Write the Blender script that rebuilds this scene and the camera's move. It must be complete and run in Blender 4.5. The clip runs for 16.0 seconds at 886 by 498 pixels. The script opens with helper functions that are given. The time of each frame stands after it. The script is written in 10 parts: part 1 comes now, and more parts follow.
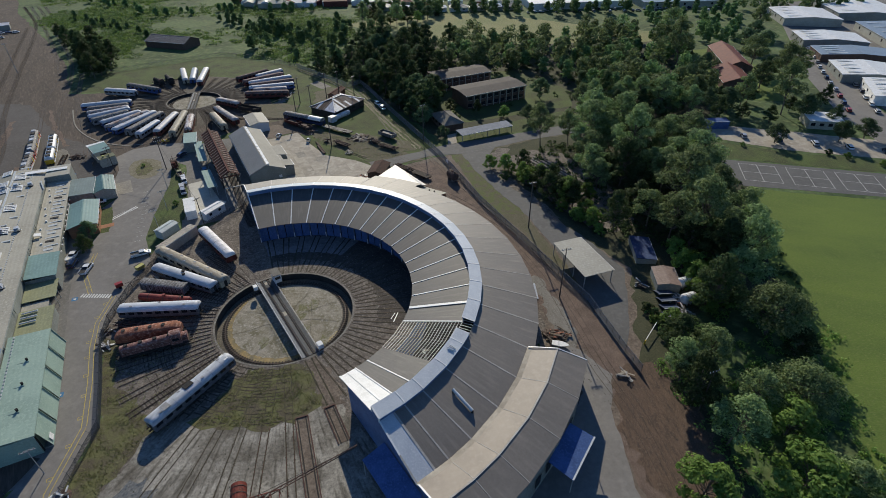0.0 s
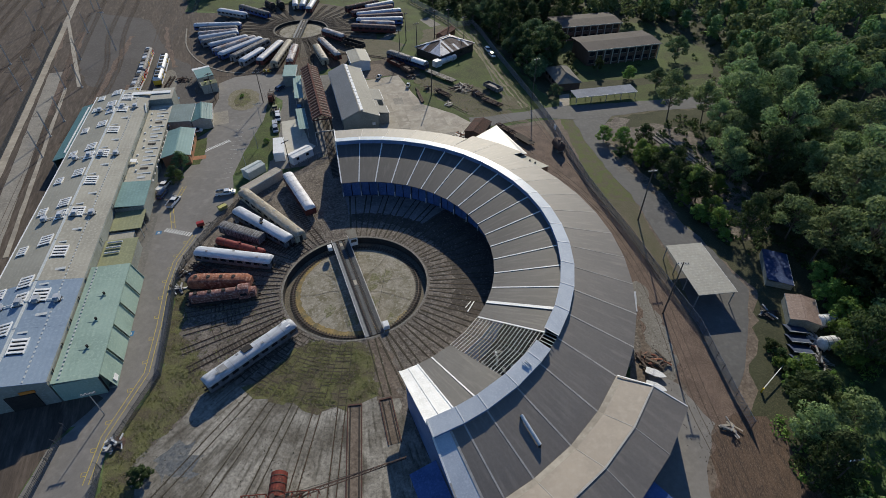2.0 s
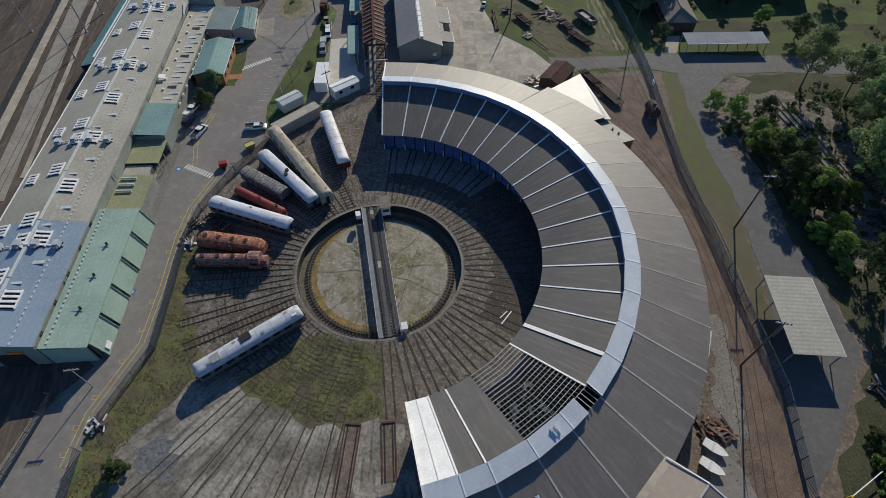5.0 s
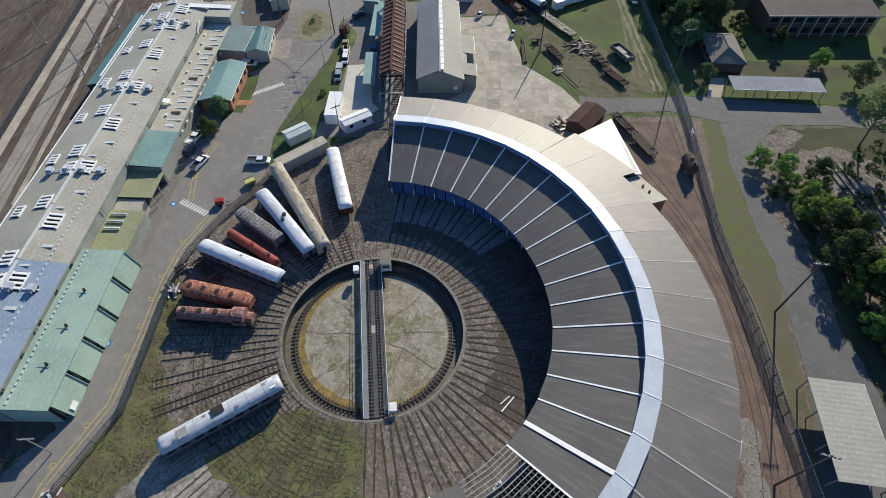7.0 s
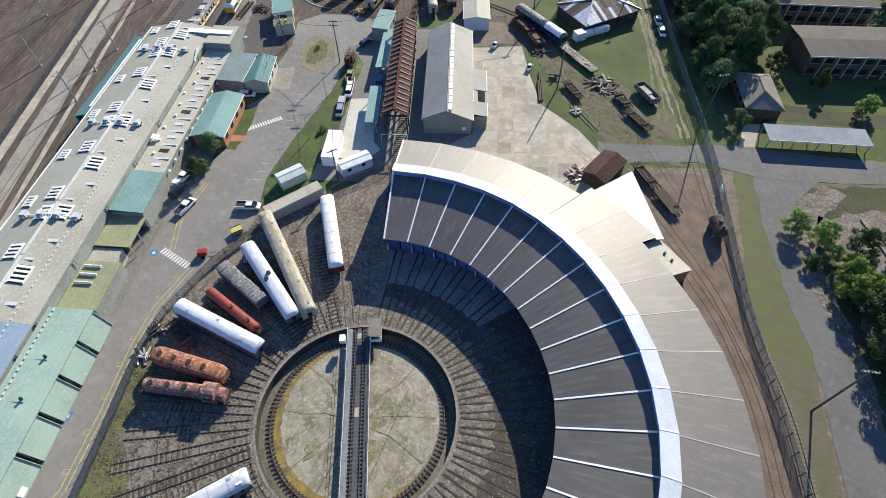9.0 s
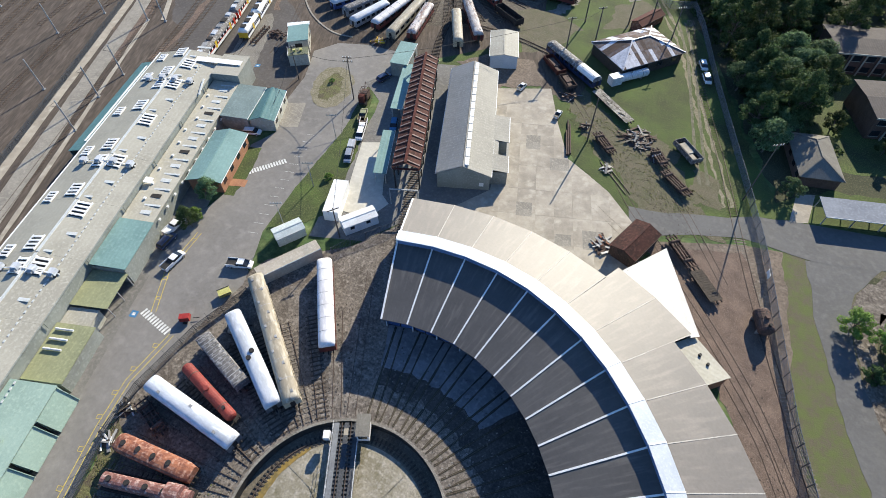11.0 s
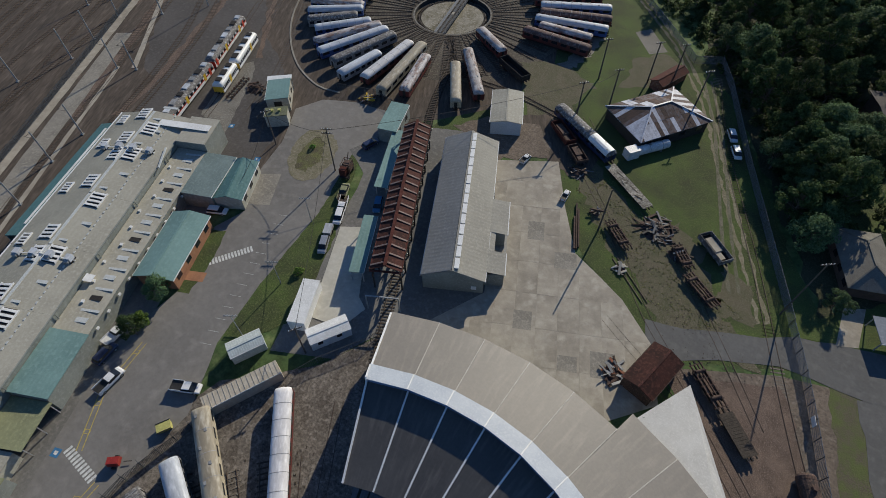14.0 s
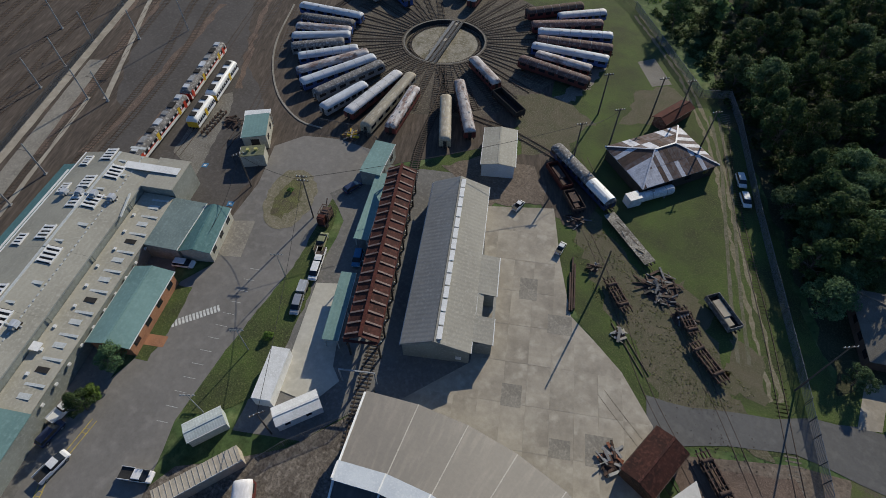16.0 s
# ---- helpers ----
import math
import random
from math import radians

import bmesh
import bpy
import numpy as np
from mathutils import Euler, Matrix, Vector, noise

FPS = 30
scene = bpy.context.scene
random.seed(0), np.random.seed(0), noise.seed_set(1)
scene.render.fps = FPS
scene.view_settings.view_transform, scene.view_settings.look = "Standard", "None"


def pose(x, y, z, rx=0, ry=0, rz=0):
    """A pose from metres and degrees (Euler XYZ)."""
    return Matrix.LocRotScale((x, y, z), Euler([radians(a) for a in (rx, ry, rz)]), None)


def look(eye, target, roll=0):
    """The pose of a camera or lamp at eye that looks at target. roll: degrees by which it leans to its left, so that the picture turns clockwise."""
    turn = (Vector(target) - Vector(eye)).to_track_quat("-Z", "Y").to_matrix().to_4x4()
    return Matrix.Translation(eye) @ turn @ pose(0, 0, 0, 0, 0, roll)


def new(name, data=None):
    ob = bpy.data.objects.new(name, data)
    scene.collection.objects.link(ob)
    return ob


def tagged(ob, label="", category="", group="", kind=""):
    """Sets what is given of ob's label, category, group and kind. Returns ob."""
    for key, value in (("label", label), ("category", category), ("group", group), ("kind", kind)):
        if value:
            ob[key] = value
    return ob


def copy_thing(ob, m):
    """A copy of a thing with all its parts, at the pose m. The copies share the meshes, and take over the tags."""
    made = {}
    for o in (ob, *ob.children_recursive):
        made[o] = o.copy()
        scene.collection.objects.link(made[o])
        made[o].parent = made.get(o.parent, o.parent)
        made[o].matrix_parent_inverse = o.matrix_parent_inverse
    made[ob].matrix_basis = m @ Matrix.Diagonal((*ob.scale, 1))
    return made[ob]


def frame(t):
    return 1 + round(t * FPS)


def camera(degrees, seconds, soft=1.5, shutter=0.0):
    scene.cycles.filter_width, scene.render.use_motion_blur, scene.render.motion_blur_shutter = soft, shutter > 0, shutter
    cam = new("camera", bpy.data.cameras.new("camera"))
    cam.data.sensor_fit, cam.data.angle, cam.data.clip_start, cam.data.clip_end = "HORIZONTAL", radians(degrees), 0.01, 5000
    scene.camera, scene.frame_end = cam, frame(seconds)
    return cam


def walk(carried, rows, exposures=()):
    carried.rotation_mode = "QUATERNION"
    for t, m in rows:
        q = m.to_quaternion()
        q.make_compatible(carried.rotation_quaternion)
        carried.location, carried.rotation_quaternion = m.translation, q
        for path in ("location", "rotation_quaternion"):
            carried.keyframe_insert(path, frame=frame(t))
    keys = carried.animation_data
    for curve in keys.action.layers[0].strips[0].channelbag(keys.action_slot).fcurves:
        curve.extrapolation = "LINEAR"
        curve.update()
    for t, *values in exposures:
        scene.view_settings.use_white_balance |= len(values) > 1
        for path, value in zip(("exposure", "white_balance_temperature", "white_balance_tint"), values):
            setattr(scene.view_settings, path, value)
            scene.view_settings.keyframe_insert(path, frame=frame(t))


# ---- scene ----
cam = camera(80.4, 16.0, soft=0.5)
METRES, EYE, TILT, LEAN, TURN = 136.0, 86.2, 0.0, 0.0, 0.0
ROWS = [
    (0.0, 0.0, 0.0, 0.0, -0.5, -35.32, 0.7),
    (0.5, -0.0022, 0.03, -0.0013, 2.17, -35.3, 0.56),
    (1.0, -0.0042, 0.0613, -0.0026, 7.54, -35.3, 0.41),
    (1.5, -0.005, 0.0935, -0.0039, 11.24, -35.4, 0.36),
    (2.0, -0.0079, 0.1244, -0.0078, 12.07, -41.57, 0.25),
    (2.5, -0.0107, 0.1577, -0.009, 12.66, -48.37, 0.21),
    (3.0, -0.0146, 0.1918, -0.0094, 13.15, -52.31, 0.1),
    (3.5, -0.0177, 0.2258, -0.0099, 14.52, -52.49, 0.09),
    (4.0, -0.0211, 0.2578, -0.0111, 17.46, -52.42, 0.03),
    (6.5, -0.0412, 0.4116, -0.0138, 26.26, -52.5, 0.02),
    (7.0, -0.0469, 0.4388, -0.0143, 26.94, -52.42, 0.04),
    (7.5, -0.053, 0.4665, -0.0143, 27.6, -52.41, 0.08),
    (8.0, -0.0599, 0.4944, -0.0144, 28.05, -52.35, 0.15),
    (8.5, -0.0688, 0.5238, -0.0141, 29.18, -52.38, 0.15),
    (9.0, -0.0786, 0.5538, -0.0143, 29.68, -52.33, 0.22),
    (11.5, -0.1434, 0.7108, -0.0126, 34.49, -52.25, 0.22),
    (12.0, -0.1575, 0.7415, -0.0119, 34.84, -52.2, 0.23),
    (12.5, -0.1719, 0.772, -0.0114, 35.04, -52.18, 0.25),
    (13.0, -0.1867, 0.8019, -0.0111, 35.1, -52.16, 0.24),
    (13.5, -0.2001, 0.8305, -0.011, 35.22, -52.08, 0.2),
    (14.0, -0.2121, 0.8578, -0.0106, 35.29, -52.09, 0.2),
    (14.5, -0.2232, 0.8838, -0.0101, 35.36, -52.04, 0.18),
    (15.0, -0.2335, 0.9088, -0.0103, 35.4, -51.94, 0.17),
    (15.5, -0.2429, 0.9333, -0.0101, 35.5, -51.9, 0.12),
    (16.0, -0.2524, 0.9562, -0.0107, 35.66, -51.87, 0.09),
]
EXPOSURES = [(0.0, 0.0), (1.0, 0.0), (1.5, 0.14), (2.0, 0.07), (2.5, -0.08), (3.0, -0.16), (4.0, -0.19), (6.5, 0.46), (7.5, 0.63), (8.5, 0.89), (9.0, 1.02), (11.5, 1.03), (12.0, 0.79), (12.5, 0.63), (13.3, 0.23), (14.0, -0.15), (14.5, -0.44), (15.0, -0.53), (16.0, -0.13)]
walk(cam, [(t, pose(0, 0, EYE, TILT, LEAN, TURN) @ pose(METRES * x, METRES * y, METRES * z, 90 + pitch, roll, yaw)) for t, x, y, z, yaw, pitch, roll in ROWS], EXPOSURES)

# ---- sky and sun ----
SUN_EL, SUN_AZ = 27.0, -4.6
world = bpy.data.worlds.new("sky")
scene.world = world
world.use_nodes = True
wn = world.node_tree.nodes
sky = wn.new("ShaderNodeTexSky")
sky.sky_type, sky.sun_disc = "NISHITA", False
sky.ozone_density, sky.dust_density = 8.0, 0.1
sky.sun_elevation, sky.sun_rotation = radians(SUN_EL), radians(SUN_AZ)
world.node_tree.links.new(sky.outputs[0], wn["Background"].inputs[0])
wn["Background"].inputs[1].default_value = 0.102
sun_data = bpy.data.lights.new("sun", "SUN")
sun_data.energy, sun_data.angle, sun_data.color = 4.6, radians(0.5), (1.0, 0.92, 0.75)
sun = new("sun", sun_data)
sd = Vector((math.sin(radians(SUN_AZ)) * math.cos(radians(SUN_EL)), math.cos(radians(SUN_AZ)) * math.cos(radians(SUN_EL)), math.sin(radians(SUN_EL))))
sun.matrix_world = look(sd * 300, (0, 0, 0))

# ---- materials ----
def mat(name, c1, c2=None, c3=None, rough=0.8, scale=0.4, fine=6.0, metal=0.0, bump=0.15, spread=0.0, wave=0.0, axis="X", grit=0.08, sharp=0.5, spec=0.25, stretch=None, polar_at=None):
    """Two scales of noise between three colours, with relief; spread varies each object, wave adds corrugation this many metres apart."""
    m = bpy.data.materials.new(name)
    m.use_nodes = True
    nt = m.node_tree
    n, l = nt.nodes, nt.links
    b = n["Principled BSDF"]
    c2 = c2 or tuple(v * 0.7 for v in c1)
    c3 = c3 or tuple(v * 1.15 for v in c1)
    tc = n.new("ShaderNodeTexCoord")
    big, small = n.new("ShaderNodeTexNoise"), n.new("ShaderNodeTexNoise")
    big.inputs["Scale"].default_value, big.inputs["Detail"].default_value, big.inputs["Roughness"].default_value = scale, 5, 0.62
    small.inputs["Scale"].default_value, small.inputs["Detail"].default_value = fine, 4
    src = tc.outputs["Object"]
    if stretch:
        mp = n.new("ShaderNodeMapping")
        mp.vector_type = "TEXTURE"
        mp.inputs["Rotation"].default_value, mp.inputs["Scale"].default_value = (0, 0, radians(stretch[0])), (1, 1 / stretch[1], 1)
        l.new(src, mp.inputs["Vector"])
        src = mp.outputs[0]
    if polar_at:
        sp, cb, dx, dy, at, hy, ln_ = (n.new("ShaderNodeSeparateXYZ"), n.new("ShaderNodeCombineXYZ"), n.new("ShaderNodeMath"), n.new("ShaderNodeMath"), n.new("ShaderNodeMath"), n.new("ShaderNodeVectorMath"), n.new("ShaderNodeMath"))
        hy.operation, dx.operation, dy.operation, at.operation, ln_.operation = "DISTANCE", "SUBTRACT", "SUBTRACT", "ARCTAN2", "MULTIPLY"
        hy.inputs[1].default_value = (*polar_at, 0)
        dx.inputs[1].default_value, dy.inputs[1].default_value, ln_.inputs[1].default_value = polar_at[0], polar_at[1], 55.0
        l.new(src, sp.inputs[0])
        l.new(src, hy.inputs[0])
        l.new(sp.outputs[0], dx.inputs[0])
        l.new(sp.outputs[1], dy.inputs[0])
        l.new(dy.outputs[0], at.inputs[0])
        l.new(dx.outputs[0], at.inputs[1])
        l.new(at.outputs[0], ln_.inputs[0])
        sc = n.new("ShaderNodeMath")
        sc.operation, sc.inputs[1].default_value = "MULTIPLY", 0.16
        l.new(hy.outputs["Value"], sc.inputs[0])
        l.new(ln_.outputs[0], cb.inputs[0])
        l.new(sc.outputs[0], cb.inputs[1])
        plain, src = src, cb.outputs[0]
    if spread:
        info = n.new("ShaderNodeObjectInfo")
        add = n.new("ShaderNodeVectorMath")
        mul = n.new("ShaderNodeMath")
        mul.operation, mul.inputs[1].default_value = "MULTIPLY", 91.0
        l.new(info.outputs["Random"], mul.inputs[0])
        l.new(src, add.inputs[0])
        l.new(mul.outputs[0], add.inputs[1])
        src = add.outputs[0]
    l.new(src, big.inputs["Vector"])
    l.new(src, small.inputs["Vector"])
    if polar_at:
        l.new(plain, big.inputs["Vector"])
        src = plain
    r1 = n.new("ShaderNodeValToRGB")
    r1.color_ramp.elements[0].position, r1.color_ramp.elements[1].position = 0.5 - 0.25 * sharp, 0.5 + 0.25 * sharp
    r1.color_ramp.elements[0].color, r1.color_ramp.elements[1].color = (*c2, 1), (*c1, 1)
    l.new(big.outputs["Fac"], r1.inputs[0])
    r2 = n.new("ShaderNodeValToRGB")
    r2.color_ramp.elements[0].position, r2.color_ramp.elements[1].position = 0.5, 0.72
    r2.color_ramp.elements[0].color, r2.color_ramp.elements[1].color = (0, 0, 0, 1), (1, 1, 1, 1)
    l.new(small.outputs["Fac"], r2.inputs[0])
    mix = n.new("ShaderNodeMixRGB")
    l.new(r2.outputs[0], mix.inputs[0])
    l.new(r1.outputs[0], mix.inputs[1])
    mix.inputs[2].default_value = (*c3, 1)
    col = mix.outputs[0]
    if spread:
        hs = n.new("ShaderNodeHueSaturation")
        mr = n.new("ShaderNodeMapRange")
        mr.inputs[3].default_value, mr.inputs[4].default_value = 1 - spread, 1 + spread
        l.new(info.outputs["Random"], mr.inputs[0])
        l.new(mr.outputs[0], hs.inputs["Value"])
        l.new(col, hs.inputs["Color"])
        col = hs.outputs[0]
    if grit:
        g3, gr, gm = n.new("ShaderNodeTexNoise"), n.new("ShaderNodeMapRange"), n.new("ShaderNodeVectorMath")
        g3.inputs["Scale"].default_value, g3.inputs["Detail"].default_value, g3.inputs["Roughness"].default_value = fine * 1.9, 6, 0.75
        gr.inputs[1].default_value, gr.inputs[2].default_value, gr.inputs[3].default_value, gr.inputs[4].default_value = 0.32, 0.68, 1 - grit, 1 + grit
        gm.operation = "SCALE"
        l.new(src, g3.inputs["Vector"])
        l.new(g3.outputs["Fac"], gr.inputs[0])
        l.new(col, gm.inputs[0])
        l.new(gr.outputs[0], gm.inputs["Scale"])
        col = gm.outputs[0]
    l.new(col, b.inputs["Base Color"])
    b.inputs["Roughness"].default_value, b.inputs["Metallic"].default_value = rough, metal
    b.inputs["Specular IOR Level"].default_value = spec
    if bump:
        bp = n.new("ShaderNodeBump")
        bp.inputs["Strength"].default_value, bp.inputs["Distance"].default_value = bump, 0.1
        l.new(small.outputs["Fac"], bp.inputs["Height"])
        last = bp
        if wave:
            w = n.new("ShaderNodeTexWave")
            w.bands_direction, w.wave_profile = axis, "SIN"
            w.inputs["Scale"].default_value = 0.314 / wave
            l.new(tc.outputs["Object"], w.inputs["Vector"])
            b2 = n.new("ShaderNodeBump")
            b2.inputs["Strength"].default_value, b2.inputs["Distance"].default_value = 0.22, 0.05
            l.new(w.outputs["Fac"], b2.inputs["Height"])
            l.new(bp.outputs[0], b2.inputs["Normal"])
            last = b2
        l.new(last.outputs[0], b.inputs["Normal"])
    return m


def leaf_mat(name, c1, c2, c3):
    m = bpy.data.materials.new(name)
    m.use_nodes = True
    n, l = m.node_tree.nodes, m.node_tree.links
    b = n["Principled BSDF"]
    geo, info = n.new("ShaderNodeNewGeometry"), n.new("ShaderNodeObjectInfo")
    r = n.new("ShaderNodeValToRGB")
    r.color_ramp.elements[0].color, r.color_ramp.elements[1].color = (*c1, 1), (*c3, 1)
    e = r.color_ramp.elements.new(0.55)
    e.color = (*c2, 1)
    l.new(geo.outputs["Random Per Island"], r.inputs[0])
    hs, mr, mh = n.new("ShaderNodeHueSaturation"), n.new("ShaderNodeMapRange"), n.new("ShaderNodeMapRange")
    mr.inputs[3].default_value, mr.inputs[4].default_value = 0.7, 1.3
    mh.inputs[3].default_value, mh.inputs[4].default_value = 0.49, 0.52
    l.new(info.outputs["Random"], mr.inputs[0])
    l.new(info.outputs["Random"], mh.inputs[0])
    l.new(mr.outputs[0], hs.inputs["Value"])
    l.new(mh.outputs[0], hs.inputs["Hue"])
    l.new(r.outputs[0], hs.inputs["Color"])
    l.new(hs.outputs[0], b.inputs["Base Color"])
    b.inputs["Roughness"].default_value, b.inputs["Specular IOR Level"].default_value = 0.7, 0.1
    tr, ms = n.new("ShaderNodeBsdfTranslucent"), n.new("ShaderNodeMixShader")
    ms.inputs[0].default_value = 0.42
    l.new(hs.outputs[0], tr.inputs["Color"])
    l.new(b.outputs[0], ms.inputs[1])
    l.new(tr.outputs[0], ms.inputs[2])
    l.new(ms.outputs[0], n["Material Output"].inputs["Surface"])
    return m


M = {}
M["ground"] = mat("scrub_ground", (0.088, 0.135, 0.047), (0.046, 0.076, 0.028), (0.135, 0.165, 0.068), 0.95, 0.035, 0.3, bump=0.3, grit=0.45, sharp=0.35)
M["grass"] = mat("mown_grass", (0.076, 0.112, 0.03), (0.048, 0.056, 0.026), (0.118, 0.135, 0.052), 0.95, 0.11, 3.2, bump=0.25, grit=0.55, sharp=0.6)
M["field"] = mat("sports_turf", (0.125, 0.178, 0.034), (0.092, 0.14, 0.03), (0.155, 0.185, 0.055), 0.95, 0.03, 1.3, bump=0.2, grit=0.3, stretch=(-16.0, 3.0))
M["weeds"] = mat("weedy_grass", (0.12, 0.122, 0.05), (0.085, 0.07, 0.05), (0.165, 0.162, 0.08), 0.95, 0.3, 4.5, bump=0.35, grit=0.7, sharp=0.35)
M["drygrass"] = mat("dry_grassland", (0.215, 0.212, 0.09), (0.145, 0.175, 0.065), (0.26, 0.24, 0.125), 0.95, 0.03, 0.8, bump=0.4, grit=0.5)
M["yard"] = mat("oily_yard_dirt", (0.175, 0.152, 0.13), (0.10, 0.085, 0.072), (0.23, 0.203, 0.176), 0.92, 0.3, 1.2, bump=0.15, grit=0.6, sharp=0.5)
M["ballast"] = mat("ballast", (0.105, 0.083, 0.067), (0.064, 0.052, 0.043), (0.135, 0.108, 0.088), 0.95, 0.16, 0.9, bump=0.2, grit=0.35, sharp=0.8, stretch=(31.0, 0.16))
M["dirt"] = mat("brown_dirt", (0.178, 0.142, 0.113), (0.11, 0.088, 0.07), (0.215, 0.178, 0.145), 0.95, 0.12, 1.0, bump=0.15, grit=0.38, sharp=0.6)
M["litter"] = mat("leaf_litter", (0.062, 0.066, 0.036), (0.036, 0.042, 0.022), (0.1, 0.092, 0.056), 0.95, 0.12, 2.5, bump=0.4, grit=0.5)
M["asphalt"] = mat("asphalt", (0.215, 0.203, 0.188), (0.165, 0.156, 0.145), (0.228, 0.215, 0.2), 0.85, 0.05, 0.5, bump=0.06, grit=0.12, sharp=0.6)
M["sidingdirt"] = mat("red_brown_siding_dirt", (0.165, 0.118, 0.092), (0.1, 0.072, 0.058), (0.225, 0.175, 0.145), 0.95, 0.3, 6.0, bump=0.2, grit=0.6, sharp=0.6)
M["asphalt_dark"] = mat("weathered_dark_asphalt", (0.128, 0.127, 0.125), (0.1, 0.099, 0.098), (0.142, 0.14, 0.136), 0.85, 0.1, 0.7, bump=0.05, grit=0.1, sharp=0.7)
M["asphalt_old"] = mat("old_asphalt", (0.185, 0.178, 0.165), (0.135, 0.13, 0.122), (0.215, 0.205, 0.19), 0.88, 0.09, 1.2, bump=0.1, grit=0.16)
M["concrete"] = mat("concrete_slab", (0.395, 0.355, 0.292), (0.272, 0.242, 0.2), (0.43, 0.392, 0.328), 0.85, 0.13, 0.5, bump=0.05, spread=0.025, grit=0.12, sharp=0.6)
M["concrete_old"] = mat("stained_concrete", (0.235, 0.22, 0.19), (0.11, 0.10, 0.088), (0.29, 0.275, 0.245), 0.88, 0.16, 2.6, bump=0.15, grit=0.3, sharp=0.9)
M["puddle"] = mat("ochre_puddle", (0.25, 0.165, 0.038), (0.12, 0.1, 0.045), (0.32, 0.225, 0.08), 0.45, 0.5, 1.5, bump=0.05, spec=0.4, sharp=0.6)
# Near-black, so the pit wall's shade is put into the colour.
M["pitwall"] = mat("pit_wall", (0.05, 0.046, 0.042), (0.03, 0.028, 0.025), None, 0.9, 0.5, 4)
M["timber"] = mat("old_sleeper_timber", (0.075, 0.06, 0.048), (0.045, 0.038, 0.03), (0.11, 0.09, 0.075), 0.9, 1.5, 9, bump=0.3, grit=0.3)
M["rail"] = mat("rusty_rail", (0.105, 0.078, 0.062), (0.065, 0.048, 0.04), (0.14, 0.105, 0.085), 0.65, 1.0, 8, metal=0.2)
M["railred"] = mat("red_oxide_rail", (0.10, 0.048, 0.038), (0.06, 0.034, 0.03), None, 0.75, 1.0, 8)
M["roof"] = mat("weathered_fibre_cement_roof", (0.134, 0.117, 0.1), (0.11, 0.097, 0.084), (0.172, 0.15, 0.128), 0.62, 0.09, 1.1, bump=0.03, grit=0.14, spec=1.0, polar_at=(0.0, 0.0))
# Outer slope's sheets again; the inner slope's duller light is in the colour.
M["roofinner"] = mat("shaded_fibre_cement_roof", (0.08, 0.077, 0.076), (0.062, 0.06, 0.06), (0.108, 0.102, 0.098), 0.6, 0.09, 1.1, bump=0.03, grit=0.1, spec=0.45, polar_at=(0.0, 0.0))
M["roofpatch"] = mat("tan_roof_sheet", (0.3, 0.258, 0.214), (0.258, 0.222, 0.186), (0.318, 0.276, 0.232), 0.55, 0.2, 1.0, bump=0.03, spread=0.05, grit=0.05)
M["cap"] = mat("pale_blue_sheet", (0.52, 0.56, 0.60), (0.44, 0.48, 0.53), (0.57, 0.60, 0.63), 0.35, 0.3, 3, bump=0.05, spread=0.04, spec=0.5)
M["white"] = mat("white_sheet", (0.78, 0.78, 0.77), (0.66, 0.66, 0.64), (0.82, 0.82, 0.81), 0.45, 0.5, 4, bump=0.05, spec=0.5)
M["blueclad"] = mat("blue_painted_sheet", (0.062, 0.115, 0.28), (0.042, 0.08, 0.2), (0.085, 0.145, 0.32), 0.55, 0.4, 3, bump=0.1, spread=0.15)
M["bluewall"] = mat("blue_grey_wall", (0.12, 0.19, 0.34), (0.08, 0.13, 0.25), None, 0.6, 0.3, 3)
M["floor_in"] = mat("stall_floor", (0.035, 0.032, 0.03), None, None, 0.9, 0.2, 3)
M["steel"] = mat("galvanised_frame", (0.42, 0.43, 0.43), (0.30, 0.30, 0.30), None, 0.5, 1.0, 8, metal=0.4)
M["darksteel"] = mat("dark_steel", (0.05, 0.048, 0.046), (0.03, 0.03, 0.03), None, 0.6, 1.0, 8, metal=0.3)
M["greysheet"] = mat("grey_corrugated_roof", (0.385, 0.368, 0.31), (0.31, 0.296, 0.25), (0.42, 0.402, 0.345), 0.65, 0.1, 2, bump=0.08, wave=0.9, axis="Y", spec=0.15)
M["bluesheet"] = mat("blue_grey_corrugated_roof", (0.235, 0.3, 0.38), (0.19, 0.25, 0.325), (0.265, 0.33, 0.41), 0.5, 0.1, 2, bump=0.08, wave=0.9, axis="Y")
M["greensheet"] = mat("pale_green_corrugated_roof", (0.29, 0.39, 0.33), (0.24, 0.33, 0.28), (0.33, 0.43, 0.36), 0.5, 0.15, 2, bump=0.08, wave=0.9, axis="Y")
M["teal"] = mat("teal_roof_sheet", (0.18, 0.295, 0.28), (0.14, 0.235, 0.225), (0.205, 0.32, 0.305), 0.55, 0.12, 1.5, bump=0.08, wave=0.8, axis="Y", spread=0.08)
M["olive"] = mat("olive_roof_sheet", (0.27, 0.28, 0.16), (0.21, 0.22, 0.13), None, 0.6, 0.2, 2, bump=0.08, wave=0.8, axis="Y")
M["greywall"] = mat("grey_green_cladding", (0.26, 0.275, 0.25), (0.20, 0.21, 0.19), None, 0.6, 0.2, 2, bump=0.1)
M["creamwall"] = mat("cream_cladding", (0.42, 0.41, 0.35), (0.33, 0.32, 0.27), None, 0.6, 0.2, 2, bump=0.1)
M["brick"] = mat("orange_brick_wall", (0.36, 0.18, 0.10), (0.27, 0.13, 0.075), (0.42, 0.23, 0.14), 0.85, 0.6, 8)
